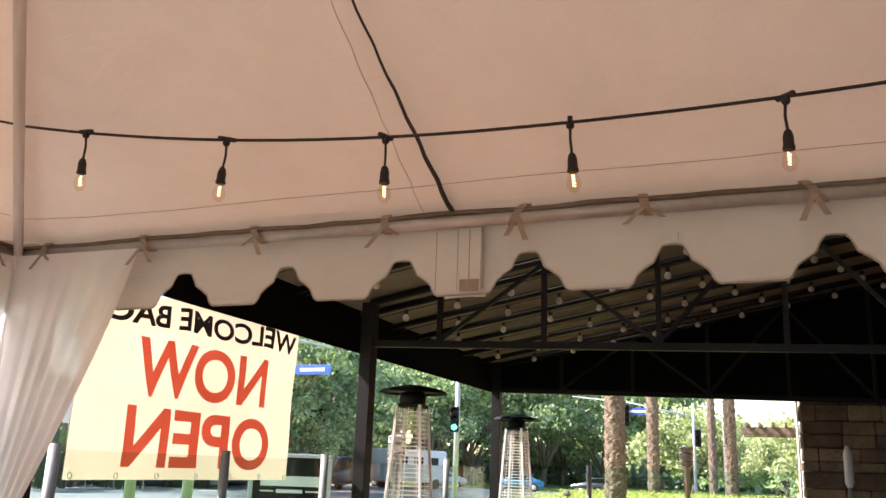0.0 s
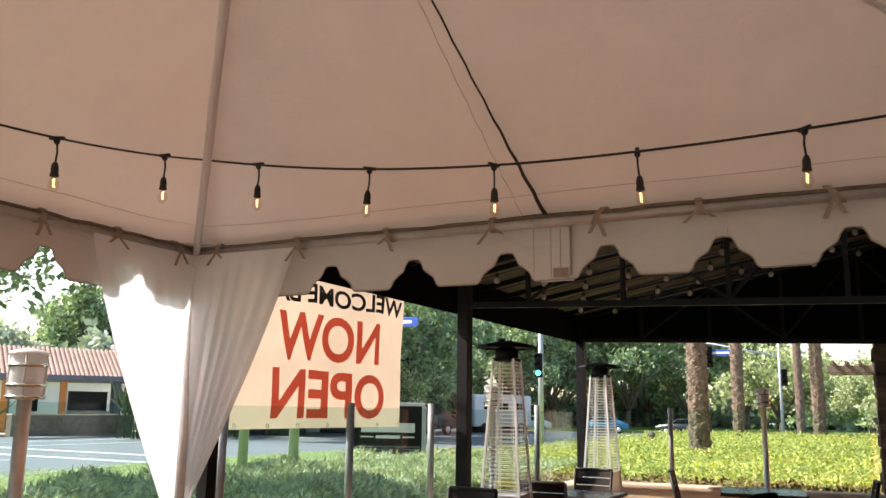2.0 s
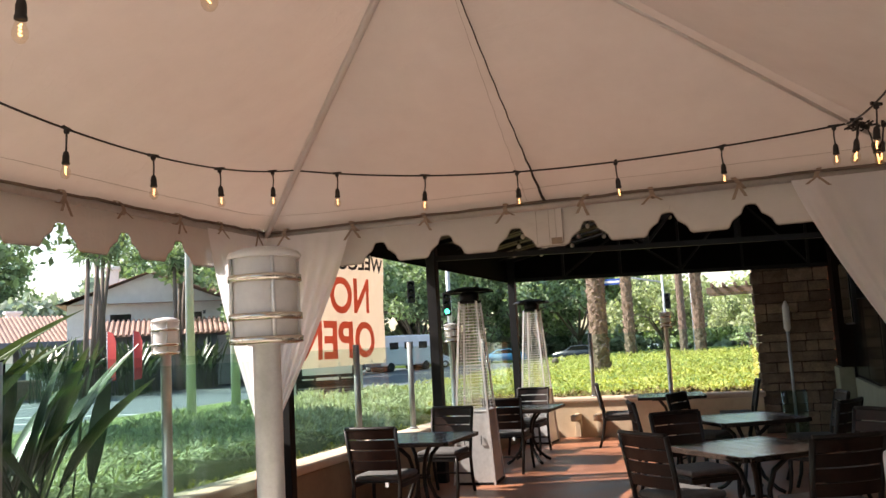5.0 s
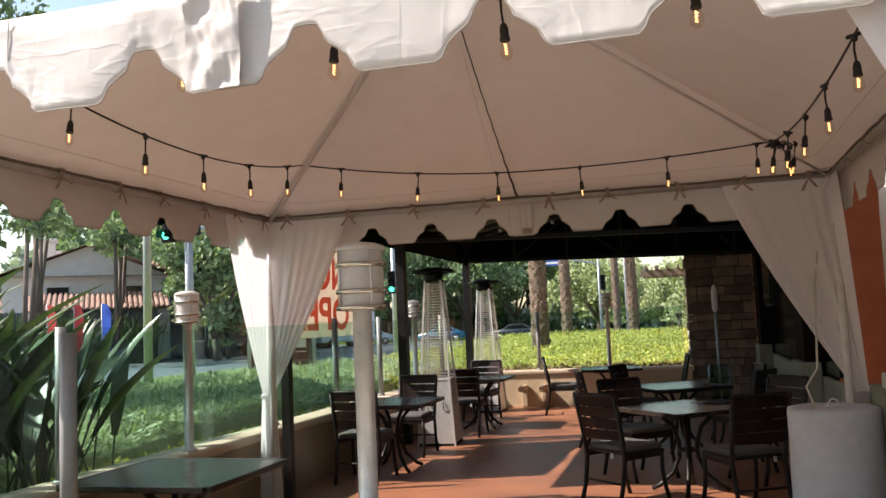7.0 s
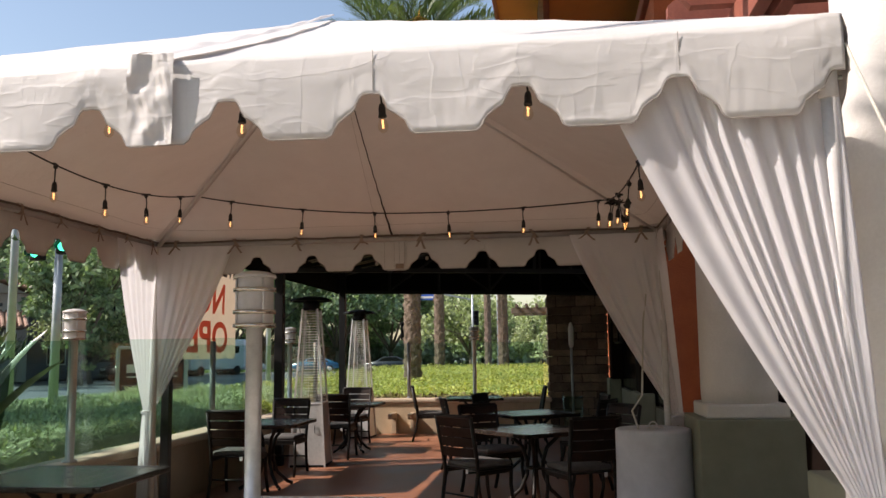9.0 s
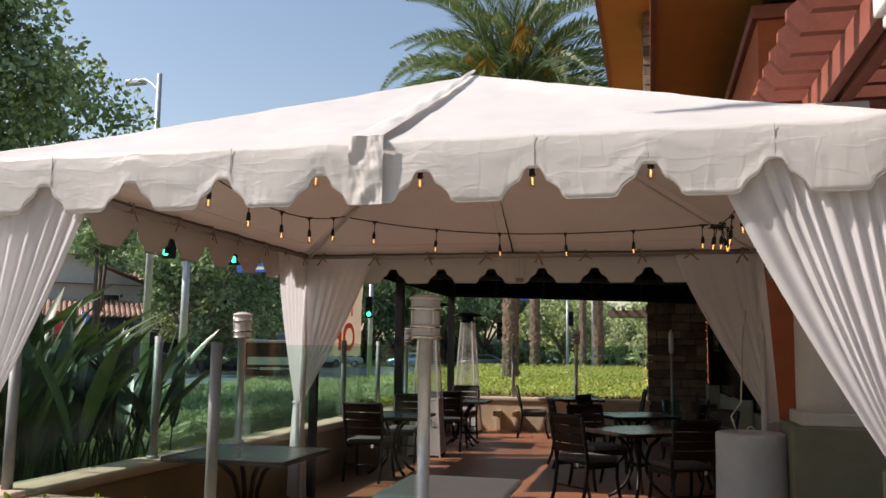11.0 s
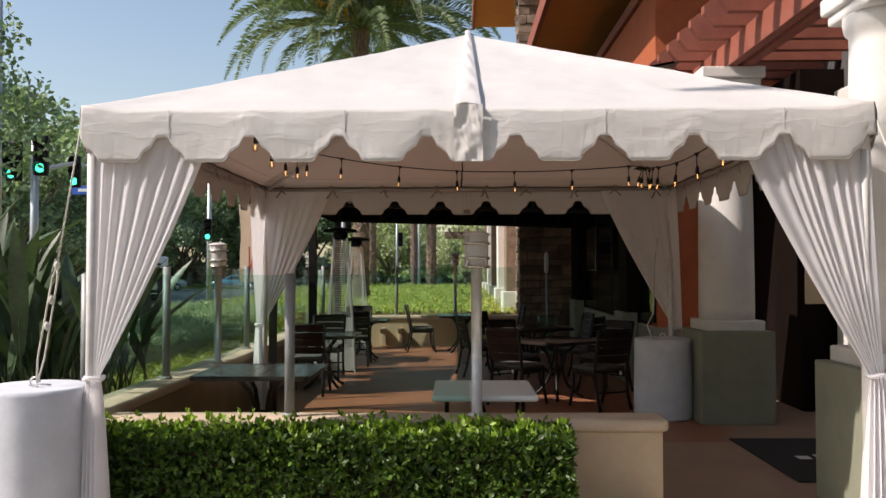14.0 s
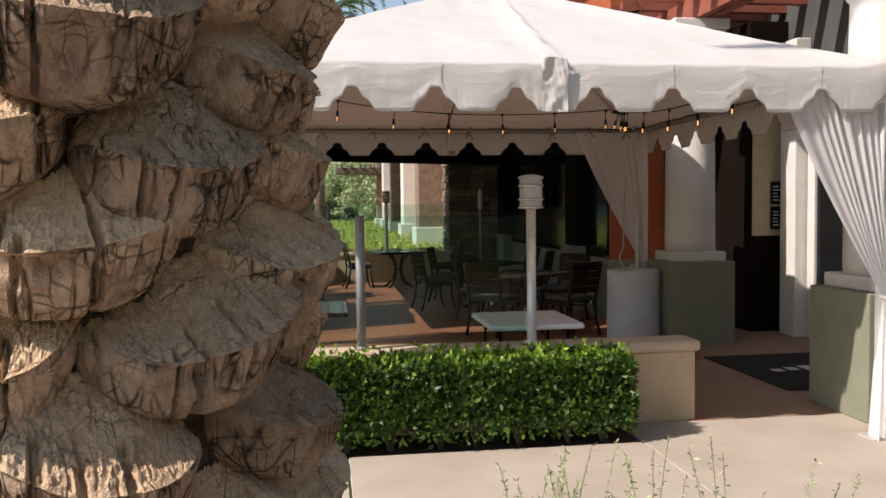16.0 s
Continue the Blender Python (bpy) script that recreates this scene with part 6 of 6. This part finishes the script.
# unseen trees added behind the path, copies of those in view
for x, y, k, s in ((-22, -22, 0, 0.9), (-8, -34, 1, 1.0), (8, -30, 3, 1.2), (20, -26, 2, 1.1), (-36, -14, 1, 0.9)):
    copy_thing(kinds[k], pose(x, y, -0.1, 0, 0, g.uniform(0, 360)) @ Matrix.Scale(s, 4)).scale = (s, s, s)


# a long belt of trees closing the distance, haze put into their leaf colour
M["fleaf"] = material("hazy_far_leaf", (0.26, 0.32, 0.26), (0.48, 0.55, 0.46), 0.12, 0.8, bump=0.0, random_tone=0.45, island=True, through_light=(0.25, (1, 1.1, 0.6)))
gw = np.random.default_rng(55)
nw = 60000
bearing = gw.uniform(radians(-80), radians(14), nw)
clump = np.array([noise.noise((q * 14.0, 3.0, 1.0)) + 0.6 * noise.noise((q * 45.0, 7.0, 2.0)) for q in bearing])
reach_w = gw.uniform(108, 124, nw)
high = (np.where(bearing < radians(-24), 9.5, 4.0) + 5.0 * clump) * gw.random(nw) ** 0.6
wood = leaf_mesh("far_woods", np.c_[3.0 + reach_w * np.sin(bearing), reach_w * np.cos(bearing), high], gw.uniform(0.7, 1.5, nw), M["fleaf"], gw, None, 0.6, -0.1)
tagged(wood, "belt of green trees beyond the street, haze put into the leaf colour", "woods", kind="stuff")


# ---- street ----
def signal_head(t, at, rz=0.0, lamp=2, s=1.0):
    m = pose(*at, 0, 0, rz) @ Matrix.Scale(s, 4)
    part("signal_head", merge(None, box((-0.19, -0.12, -0.55), (0.19, 0.12, 0.55), 0.04), m), M["black"], t)
    for k in range(3):
        z = 0.35 - 0.35 * k
        part("signal_lens", merge(None, lathe([(0.125, 0), (0.12, 0.02), (0.02, 0.03)], 16), m @ pose(0, -0.12, z, 90, 0, 0)), M["greenlight"] if k == lamp else M["dark"], t)
        vis = bmesh.new()
        rows_ = [[vis.verts.new((0.15 * math.cos(a), y_, z + 0.15 * math.sin(a))) for a in np.linspace(-0.5, math.pi + 0.5, 12)] for y_ in (-0.12, -0.34)]
        for i in range(11):
            vis.faces.new((rows_[0][i], rows_[0][i + 1], rows_[1][i + 1], rows_[1][i]))
        part("visor", merge(None, vis, m), M["black"], t)


def signal_pole(x, y, h, arm, heads, label, r=0.11, sign=None):
    t = thing("traffic_signal", (x, y, -0.1), 0, label, "traffic light", "traffic signals")
    part("pole", tube([(0, 0, 0), (0, 0, h)], [r * 1.2, r * 0.9], 12), M["metalgrey"], t)
    part("pole_base", lathe([(r * 2, 0), (r * 2, 0.15), (r * 1.3, 0.22)], 12), M["metalgrey"], t)
    if arm:
        a = Vector(arm)
        part("mast_arm", tube([(0, 0, h - 0.9), Vector((0, 0, h - 0.9)).lerp(a, 0.5) + Vector((0, 0, 0.25)), a], [r * 0.75, r * 0.6, r * 0.4], 10), M["metalgrey"], t)
    for at, rz, lamp in heads:
        signal_head(t, at, rz, lamp)
    if sign:
        p = Vector(sign)
        part("street_sign", box(p - Vector((0.75, 0.02, 0.17)), p + Vector((0.75, 0.02, 0.17)), 0.01), M["blue"], t)
        part("sign_writing", box(p + Vector((-0.5, -0.028, -0.06)), p + Vector((0.5, -0.022, 0.06))), M["white"], t)
    return t


signal_pole(-9.6, 18.4, 5.4, (-3.2, 12.0, 6.0), [((0.3, -0.25, 4.9), 12, 2), ((-0.45, -0.25, 4.75), -10, 2), ((-1.6, 6.0, 5.2), 10, 2)], "grey traffic signal pole with green lights lit", sign=(-2.6, 9.6, 4.9))
signal_pole(-10.4, 37.8, 6.8, (9.5, -2.0, 6.4), [((-0.0, -0.3, 3.8), 15, 2), ((-2.2, 0.6, 4.6), 20, 9)], "grey traffic signal pole at the far kerb")
signal_pole(-4.9, 47.5, 7.5, (7.5, 4.0, 6.9), [((0.35, -0.3, 4.7), 10, 9), ((-0.4, -0.3, 2.9), 10, 9)], "grey traffic signal pole with blue street name signs", sign=(0.9, -0.3, 4.9))
signal_pole(-2.6, 62.0, 6.5, (-9.0, 3.0, 7.2), [((0.3, -0.3, 4.2), 0, 9)], "slim grey traffic signal pole beyond the palms", 0.09)
signal_pole(-40.0, 52.0, 6.5, (12.0, 2.0, 7.0), [((0, -0.3, 4.4), 20, 9), ((8.0, 1.0, 6.6), 20, 9)], "grey traffic signal pole across the street")


def street_lamp(x, y, h, arm, label):
    t = thing("street_lamp", (x, y, -0.1), 0, label, "street lamp", "street lamps")
    part("pole", tube([(0, 0, 0), (0, 0, h)], [0.12, 0.07], 10), M["metalgrey"], t)
    a = Vector(arm)
    pts = [Vector((0, 0, h - 0.5)) + a * f + Vector((0, 0, 0.75 * math.sin(f * math.pi / 2))) for f in np.linspace(0, 1, 8)]
    part("arm", tube(pts, 0.045, 8), M["metalgrey"], t)
    part("lantern", box(pts[-1] - Vector((0.35, 0.12, 0.1)), pts[-1] + Vector((0.25, 0.12, 0.05)), 0.04), M["metalgrey"], t)
    return t


street_lamp(-9.6, 16.5, 9.2, (-1.5, 1.2, 0), "curved-arm grey street lamp at the kerb")
street_lamp(-1.2, 70.0, 9.5, (2.4, -0.5, 0), "curved-arm grey street lamp beyond the crossing")


def car(x, y, rz, paint, label, s=1.0, tall=0.0):
    t = thing("parked_car", (x, y, -0.16), rz, label, "car", "cars in the street")
    prof = [(-2.2, 0.35), (-2.25, 0.62), (-2.1, 0.82), (-1.2, 0.95), (-0.55, 1.38 + tall), (0.75, 1.42 + tall), (1.55, 1.0 + tall * 0.8), (2.1, 0.92), (2.25, 0.7), (2.2, 0.35)]
    bm = bmesh.new()
    L = [bm.verts.new((px, -0.88 + 0.22 * max(0, pz - 0.9), pz)) for px, pz in prof]
    R = [bm.verts.new((px, 0.88 - 0.22 * max(0, pz - 0.9), pz)) for px, pz in prof]
    bm.faces.new(L[::-1])
    bm.faces.new(R)
    for i in range(len(prof)):
        j = (i + 1) % len(prof)
        bm.faces.new((L[i], L[j], R[j], R[i]))
    bmesh.ops.bevel(bm, geom=bm.edges[:], offset=0.06, segments=2, affect="EDGES")
    bmesh.ops.recalc_face_normals(bm, faces=bm.faces)
    part("body", bm, paint, t, smooth=True)
    for sy in (-1, 1):
        w = [(-0.98, 0.98), (-0.5, 1.31 + tall), (0.68, 1.35 + tall), (1.3, 1.0 + tall * 0.7)]
        part("side_window", merge(None, poly_slab(w, -0.01, 0.01), Matrix.Translation((0, sy * 0.845, 0)) @ Matrix(((1, 0, 0, 0), (0, 0, -1, 0), (0, 1, 0, 0), (0, 0, 0, 1)))), M["dark"], t)
        part("headlight", box((-2.26, sy * 0.62 - 0.16, 0.62), (-2.1, sy * 0.62 + 0.16, 0.76), 0.03), M["white"], t)
        for wx in (-1.4, 1.38):
            wh = part("wheel", merge(None, lathe([(0.2, -0.11), (0.32, -0.1), (0.33, 0), (0.32, 0.1), (0.2, 0.11)], 20), pose(wx, sy * 0.80, 0.33, 90, 0, 0)), M["tyre"], t)
            part("rim", merge(None, lathe([(0.2, -0.115), (0.1, -0.12), (0.02, -0.125)] if sy > 0 else [(0.02, 0.125), (0.1, 0.12), (0.2, 0.115)], 14), pose(wx, sy * 0.80, 0.33, 90, 0, 0)), M["steel"], wh)
    t.scale = (s, s, s)
    return t


car(-36.5, 52.0, 70, M["carwhite"], "white saloon car at the far kerb")
car(-39.5, 47.5, 70, M["carwhite"], "white pickup at the far kerb", 1.15, 0.3)
car(-31.5, 70.0, 20, M["cardark"], "dark saloon car waiting at the crossing")
car(-25.5, 74.0, 20, M["carwhite"], "white saloon car waiting at the crossing")
car(-19.0, 76.0, 15, M["carblue"], "blue hatchback car at the crossing")
car(-11.5, 74.0, 10, M["cardark"], "dark car beyond the crossing")
car(-26.5, 56.0, 75, M["cardark"], "dark tall van on the street", 1.2, 0.5)
motor = thing("motorhome", (-26.0, 68.0, -0.16), 65, "white motorhome parked across the street", "motorhome")
part("body", box((-3.2, -1.15, 0.5), (3.2, 1.15, 3.1), 0.15), M["carwhite"], motor)
for k in range(3):
    part("window", box((-2.2 + 1.7 * k, -1.17, 1.9), (-1.2 + 1.7 * k, -1.14, 2.5), 0.01), M["dark"], motor)
for wx in (-2.1, 2.0):
    part("wheel", merge(None, lathe([(0.2, -1.2), (0.4, -1.15), (0.4, 1.15), (0.2, 1.2)], 18), pose(wx, 0, 0.42, 90, 0, 0)), M["tyre"], motor)

# painted lines on the road
lines = thing("road_marking", label="worn white lane lines painted on the asphalt", category="road marking", kind="structure")
for k, (x0, x1, y0, y1) in enumerate(((-17.9, -17.75, -40, 16), (-21.6, -21.45, -40, 20), (-25.5, -25.3, -40, 20), (-25.9, -25.7, -40, 20), (-29.4, -29.25, -40, 40), (-33.0, -32.85, -40, 40))):
    part("lane_line", box((x0, y0, -0.158), (x1, y1, -0.154)), M["paint"], lines)
for k, (y0, y1) in enumerate(((21.0, 21.4), (24.0, 24.4), (44.0, 44.4), (58.0, 58.4))):
    part("crossing_line", box((-36.0, y0, -0.158), (-17.5, y1, -0.154)), M["paint"], lines)
tagged(part("far_verge", box((-75, -60, -0.2), (-41.5, 62, 0.05), 0.03), M["grass"]), "green lawn across the street", "lawn", kind="structure")
tagged(part("far_pavement", box((-41.45, -60, -0.2), (-38.6, 62, -0.02), 0.03), M["concrete"]), "pale pavement across the street", "pavement", kind="structure")
tagged(part("far_verge", box((-75, 80, -0.2), (40, 140, 0.05), 0.03), M["grass"]), "planted verge beyond the crossing", "lawn", kind="structure")


# ---- sign, hydrant, flags ----
sign = thing("street_sign_board", (-6.7, 18.1, -0.02), 28, "black lattice sign board with white bars on a post", "sign")
part("board", box((-0.78, -0.06, 0.05), (0.78, 0.06, 1.72), 0.015), M["black"], sign)
part("sign_frame", box((-0.85, -0.08, 1.72), (0.85, 0.08, 1.80), 0.015), M["metalgrey"], sign)
for s in (-1, 1):
    part("sign_post", box((s * 0.83 - 0.05, -0.06, 0.0), (s * 0.83 + 0.05, 0.06, 1.715), 0.01), M["metalgrey"], sign)
part("name_bar", box((-0.62, -0.075, 1.12), (0.62, -0.062, 1.33)), M["white"], sign)
part("name_bar", box((-0.62, -0.075, 1.00), (-0.34, -0.062, 1.03)), M["white"], sign)
part("name_bar", box((-0.28, -0.075, 0.98), (0.28, -0.062, 1.05)), M["white"], sign)
part("name_bar", box((0.34, -0.075, 1.00), (0.62, -0.062, 1.03)), M["white"], sign)
for k in range(12):
    part("lattice_slat", box((-0.74, -0.07, 0.12 + 0.06 * k), (0.74, -0.06, 0.15 + 0.06 * k)), M["greywood"], sign)
hyd = thing("fire_hydrant", (-4.6, 34.5, -0.02), 0, "weathered fire hydrant among low shrubs", "fire hydrant")
part("barrel", lathe([(0.16, 0), (0.16, 0.06), (0.11, 0.08), (0.11, 0.75), (0.15, 0.78), (0.15, 0.84), (0.10, 0.92), (0.03, 0.97)], 18), M["trunk"], hyd)
part("outlet", tube([(-0.26, 0, 0.62), (0.26, 0, 0.62)], 0.065, 12), M["trunk"], hyd)
for k, (x, y, mname) in enumerate(((-29.5, 36.0, "redpaint"), (-27.6, 38.0, "blue"), (-28.6, 37.0, "redpaint"))):
    fl = thing("feather_flag", (x, y, -0.1), 0, "tall narrow advertising flag on a thin pole", "flag", "feather flags")
    part("flag_pole", tube([(0, 0, 0), (0, 0, 3.6)], 0.025, 6), M["metalgrey"], fl)
    part("flag_cloth", merge(None, poly_slab([(0.02, 0.9), (0.55, 1.0), (0.60, 3.0), (0.4, 3.5), (0.02, 3.6)], -0.008, 0.008), Matrix(((1, 0, 0, 0), (0, 0, -1, 0), (0, 1, 0, 0), (0, 0, 0, 1)))), M[mname], fl)
for k in range(9):
    slim = thing("slim_palm", (-31 - 1.1 * (k % 5), 36 + 1.6 * k, -0.1), 0, "slender pale trunk in a cluster across the street", "palm tree", "slender palms across the street")
    hh = 8.5 + (k * 37 % 5) * 0.5
    part("trunk", tube([(0, 0, 0), (0.25 * math.sin(k), 0.1, hh * 0.5), (0.5 * math.sin(k * 2.1), 0.3, hh)], [0.17, 0.13, 0.11], 8), M["trunk"], slim)
    gl = np.random.default_rng(k)
    n = 420
    d = gl.normal(size=(n, 3))
    d /= np.linalg.norm(d, axis=1)[:, None]
    leaf_mesh("crown", np.array((0.5 * math.sin(k * 2.1), 0.3, hh)) + d * gl.random((n, 1)) * 1.0, gl.uniform(0.5, 1.0, n), M["tleaf"], gl, slim, 0.15, -0.1)
for k in range(26):
    strap = (-29 - 0.5 * (k % 9) - gl.random() * 2, 33 + 0.65 * k)
    if k == 0:
        ban = strap_plant(*strap, 26, 2.6, "broad-leaved clump across the street", 90)
        ban.scale = (1.4, 1.4, 1.4)
    else:
        copy_thing(ban, pose(*strap, -0.1, 0, 0, 40 * k))


# ---- houses across the street ----
def house(x, y, rz, w, d, h, label, wallmat, storeys=2, bays=4):
    t = thing("apartment_house", (x, y, -0.1), rz, label, "house", "houses across the street")
    part("wall", box((-w / 2, -d / 2, 0), (w / 2, d / 2, h)), M[wallmat], t)
    rf = bmesh.new()
    e, rise = 0.7, w * 0.16
    a = [rf.verts.new(p) for p in ((-w / 2 - e, -d / 2 - e, h), (w / 2 + e, -d / 2 - e, h), (w / 2 + e, d / 2 + e, h), (-w / 2 - e, d / 2 + e, h))]
    c = [rf.verts.new(p) for p in ((-w / 2 - e, 0, h + rise), (w / 2 + e, 0, h + rise))]
    for f in ((a[0], a[1], c[1], c[0]), (a[2], a[3], c[0], c[1]), (a[3], a[2], a[1], a[0])):
        rf.faces.new(f)
    roof = part("roof", rf, M["tile"], t)
    for sx in (-1, 1):
        gm = bmesh.new()
        tri = [[gm.verts.new((sx * (w / 2 - dd), yy, zz)) for yy, zz in ((-d / 2, h), (d / 2, h), (0, h + rise * 0.96))] for dd in (0.0, 0.25)]
        gm.faces.new(tri[0] if sx > 0 else tri[0][::-1])
        gm.faces.new(tri[1][::-1] if sx > 0 else tri[1])
        for q in range(3):
            gm.faces.new((tri[0][q], tri[0][(q + 1) % 3], tri[1][(q + 1) % 3], tri[1][q]))
        part("gable", gm, M[wallmat], t)
        for yy in (-d * 0.26, d * 0.18):
            for s in range(storeys):
                z0 = 0.5 + s * h / storeys
                wi = part("window", box((sx * (w / 2 + 0.03) - 0.05, yy - 0.8, z0 + 0.5), (sx * (w / 2 + 0.03) + 0.05, yy + 0.8, z0 + 1.9), 0.02), M["white"], t)
                part("pane", box((sx * (w / 2 + 0.06) - 0.04, yy - 0.7, z0 + 0.6), (sx * (w / 2 + 0.06) + 0.04, yy + 0.7, z0 + 1.8)), M["dark"], wi)
        part("chimney", merge(box((sx * w * 0.34 - 0.5, d * 0.2, h), (sx * w * 0.34 + 0.5, d * 0.2 + 0.8, h + rise + 0.4), 0.03), box((sx * w * 0.34 - 0.65, d * 0.2 - 0.12, h + rise + 0.4), (sx * w * 0.34 + 0.65, d * 0.2 + 0.92, h + rise + 0.65), 0.03)), M[wallmat], t)
    bm = None
    k = -w / 2
    while k < w / 2 + e:
        bm = tube([(k, -d / 2 - e, h + 0.05), (k, 0, h + rise + 0.05)], 0.11, 5, bm, cap=False)
        k += 0.34
    part("roof_tiles", bm, M["tile"], roof)
    for s in range(storeys):
        for b_ in range(bays):
            x0 = -w / 2 + (b_ + 0.5) * w / bays
            z0 = 0.5 + s * h / storeys
            if b_ % 2 == 0:
                wi = part("balcony", box((x0 - 1.5, -d / 2 - 1.3, z0 - 0.3), (x0 + 1.5, -d / 2 - 0.01, z0 + 0.75), 0.02), M["greywood"], t)
                part("balcony_opening", box((x0 - 1.4, -d / 2 - 0.06, z0 + 0.76), (x0 + 1.4, -d / 2 - 0.005, z0 + 2.2), 0.01), M["dark"], wi)
            else:
                wi = part("window", box((x0 - 0.65, -d / 2 - 0.07, z0 + 0.6), (x0 + 0.65, -d / 2 - 0.005, z0 + 1.9), 0.02), M["white"], t)
                part("pane", box((x0 - 0.57, -d / 2 - 0.09, z0 + 0.68), (x0 + 0.57, -d / 2 - 0.072, z0 + 1.82)), M["dark"], wi)
    return t


house(-34.8, 59.0, 32, 10, 9, 6.0, "grey two-storey apartment house with deep balconies", "greywood", 2, 3)
house(-41.5, 54.5, 128, 14, 11, 6.1, "white gabled apartment house with clay tile roof", "white")
house(-36.0, 48.5, 38, 7.5, 6, 3.6, "low grey wing with clay tile roof and tall chimney", "greywood", 1, 2)
house(-55.0, 47.0, 60, 16, 9, 3.5, "low white house with clay tile roof", "white", 1, 4)
carport = thing("carport", (-40.0, 38.0, -0.02), 52, "flat dark carport roof on brown posts across the street", "carport")
part("roof", box((-5.0, -2.2, 3.0), (5.0, 2.2, 3.35), 0.04), M["greywood"], carport)
for cx in (-4.6, -1.5, 1.5, 4.6):
    part("post", box((cx - 0.18, -2.0, 0.0), (cx + 0.18, -1.64, 3.0), 0.02), M["soffit"] if cx < 0 else M["greywood"], carport)
    part("post", box((cx - 0.18, 1.64, 0.0), (cx + 0.18, 2.0, 3.0), 0.02), M["greywood"], carport)
lw = low_wall("street_wall", (-36.5, 30.0), (-36.1, 38.0), 1.1, "low pale wall at the far pavement", M["stone"])
house(-66.0, 32.0, 75, 18, 10, 6.2, "white apartment house with clay tile roof and chimney", "white")
house(-70.0, 2.0, 88, 22, 10, 6.0, "white apartment house with clay tile roof and chimney", "white")

# pavilion beyond the shrubs, behind the stone pier
pav = thing("garden_pavilion", label="distant pavilion of stone and white pillars with brown timber rafters", category="pavilion")
for k in range(5):
    y = 20.0 + 5.0 * k
    part("pillar", box((3.6, y, 0.0), (4.5, y + 0.9, 4.4), 0.03), M["column"] if k % 2 else M["stone"], pav)
    part("pillar_base", box((3.5, y - 0.1, 0.0), (4.6, y + 1.0, 1.0), 0.03), M["column"], pav)
part("beam", box((1.5, 41.8, 3.38), (6.0, 42.1, 3.68), 0.02), M["trunk"], pav)
part("beam", box((1.5, 39.6, 3.38), (6.0, 39.9, 3.68), 0.02), M["trunk"], pav)
part("side_wall", box((5.2, 14.4, 0.0), (5.6, 46.0, 5.5)), M["orange"], pav)
for k in range(9):
    part("rafter", box((1.7 + 0.5 * k, 39.2, 3.682), (1.8 + 0.5 * k, 42.6, 3.86), 0.01), M["trunk"], pav)


# ---- stone pier at the end of the terrace ----
pier = thing("stone_pier", label="tall ledger-stone pier at the end of the terrace", category="pier", kind="structure")
part("core", box((3.60, 13.26, 0.0), (4.60, 14.14, 8.4)), M["soil"], pier)
rs = random.Random(4)
stone_meshes = {}


def stone(x0, x1, z0, z1, face):
    w, h = round(x1 - x0, 2), round(z1 - z0, 2)
    if (w, h) not in stone_meshes:
        bm = box((0, 0, 0), (w - 0.012, 0.12, h - 0.012), 0.012, seg=1)
        for v in bm.verts:
            v.co += Vector((rs.uniform(-0.006, 0.006), rs.uniform(-0.012, 0.012), rs.uniform(-0.005, 0.005)))
        me = bpy.data.meshes.new("stone")
        bm.to_mesh(me)
        bm.free()
        me.materials.append(M["stone"])
        stone_meshes[(w, h)] = me
    o = new("stone", stone_meshes[(w, h)])
    o.parent = pier
    j = rs.uniform(-0.02, 0.02)
    if face == "south":
        o.matrix_basis = pose(x0 + 0.006, 13.16 + j, z0 + 0.006)
    else:
        o.matrix_basis = pose(3.50 + j, x1 - 0.006, z0 + 0.006, 0, 0, -90)


z = 0.0
while z < 8.3:
    h = rs.choice((0.12, 0.16, 0.20)) if z < 3.4 else rs.choice((0.20, 0.26))
    for face, lo, hi in (("south", 3.50, 4.62), ("west", 13.28, 14.16)):
        x = lo
        while x < hi - 0.02:
            w = rs.choice((0.18, 0.26, 0.36, 0.46))
            if hi - x - w < 0.16:
                w = round(hi - x, 2)
            stone(x, x + w, z, z + h, face)
            x += w
    z += h
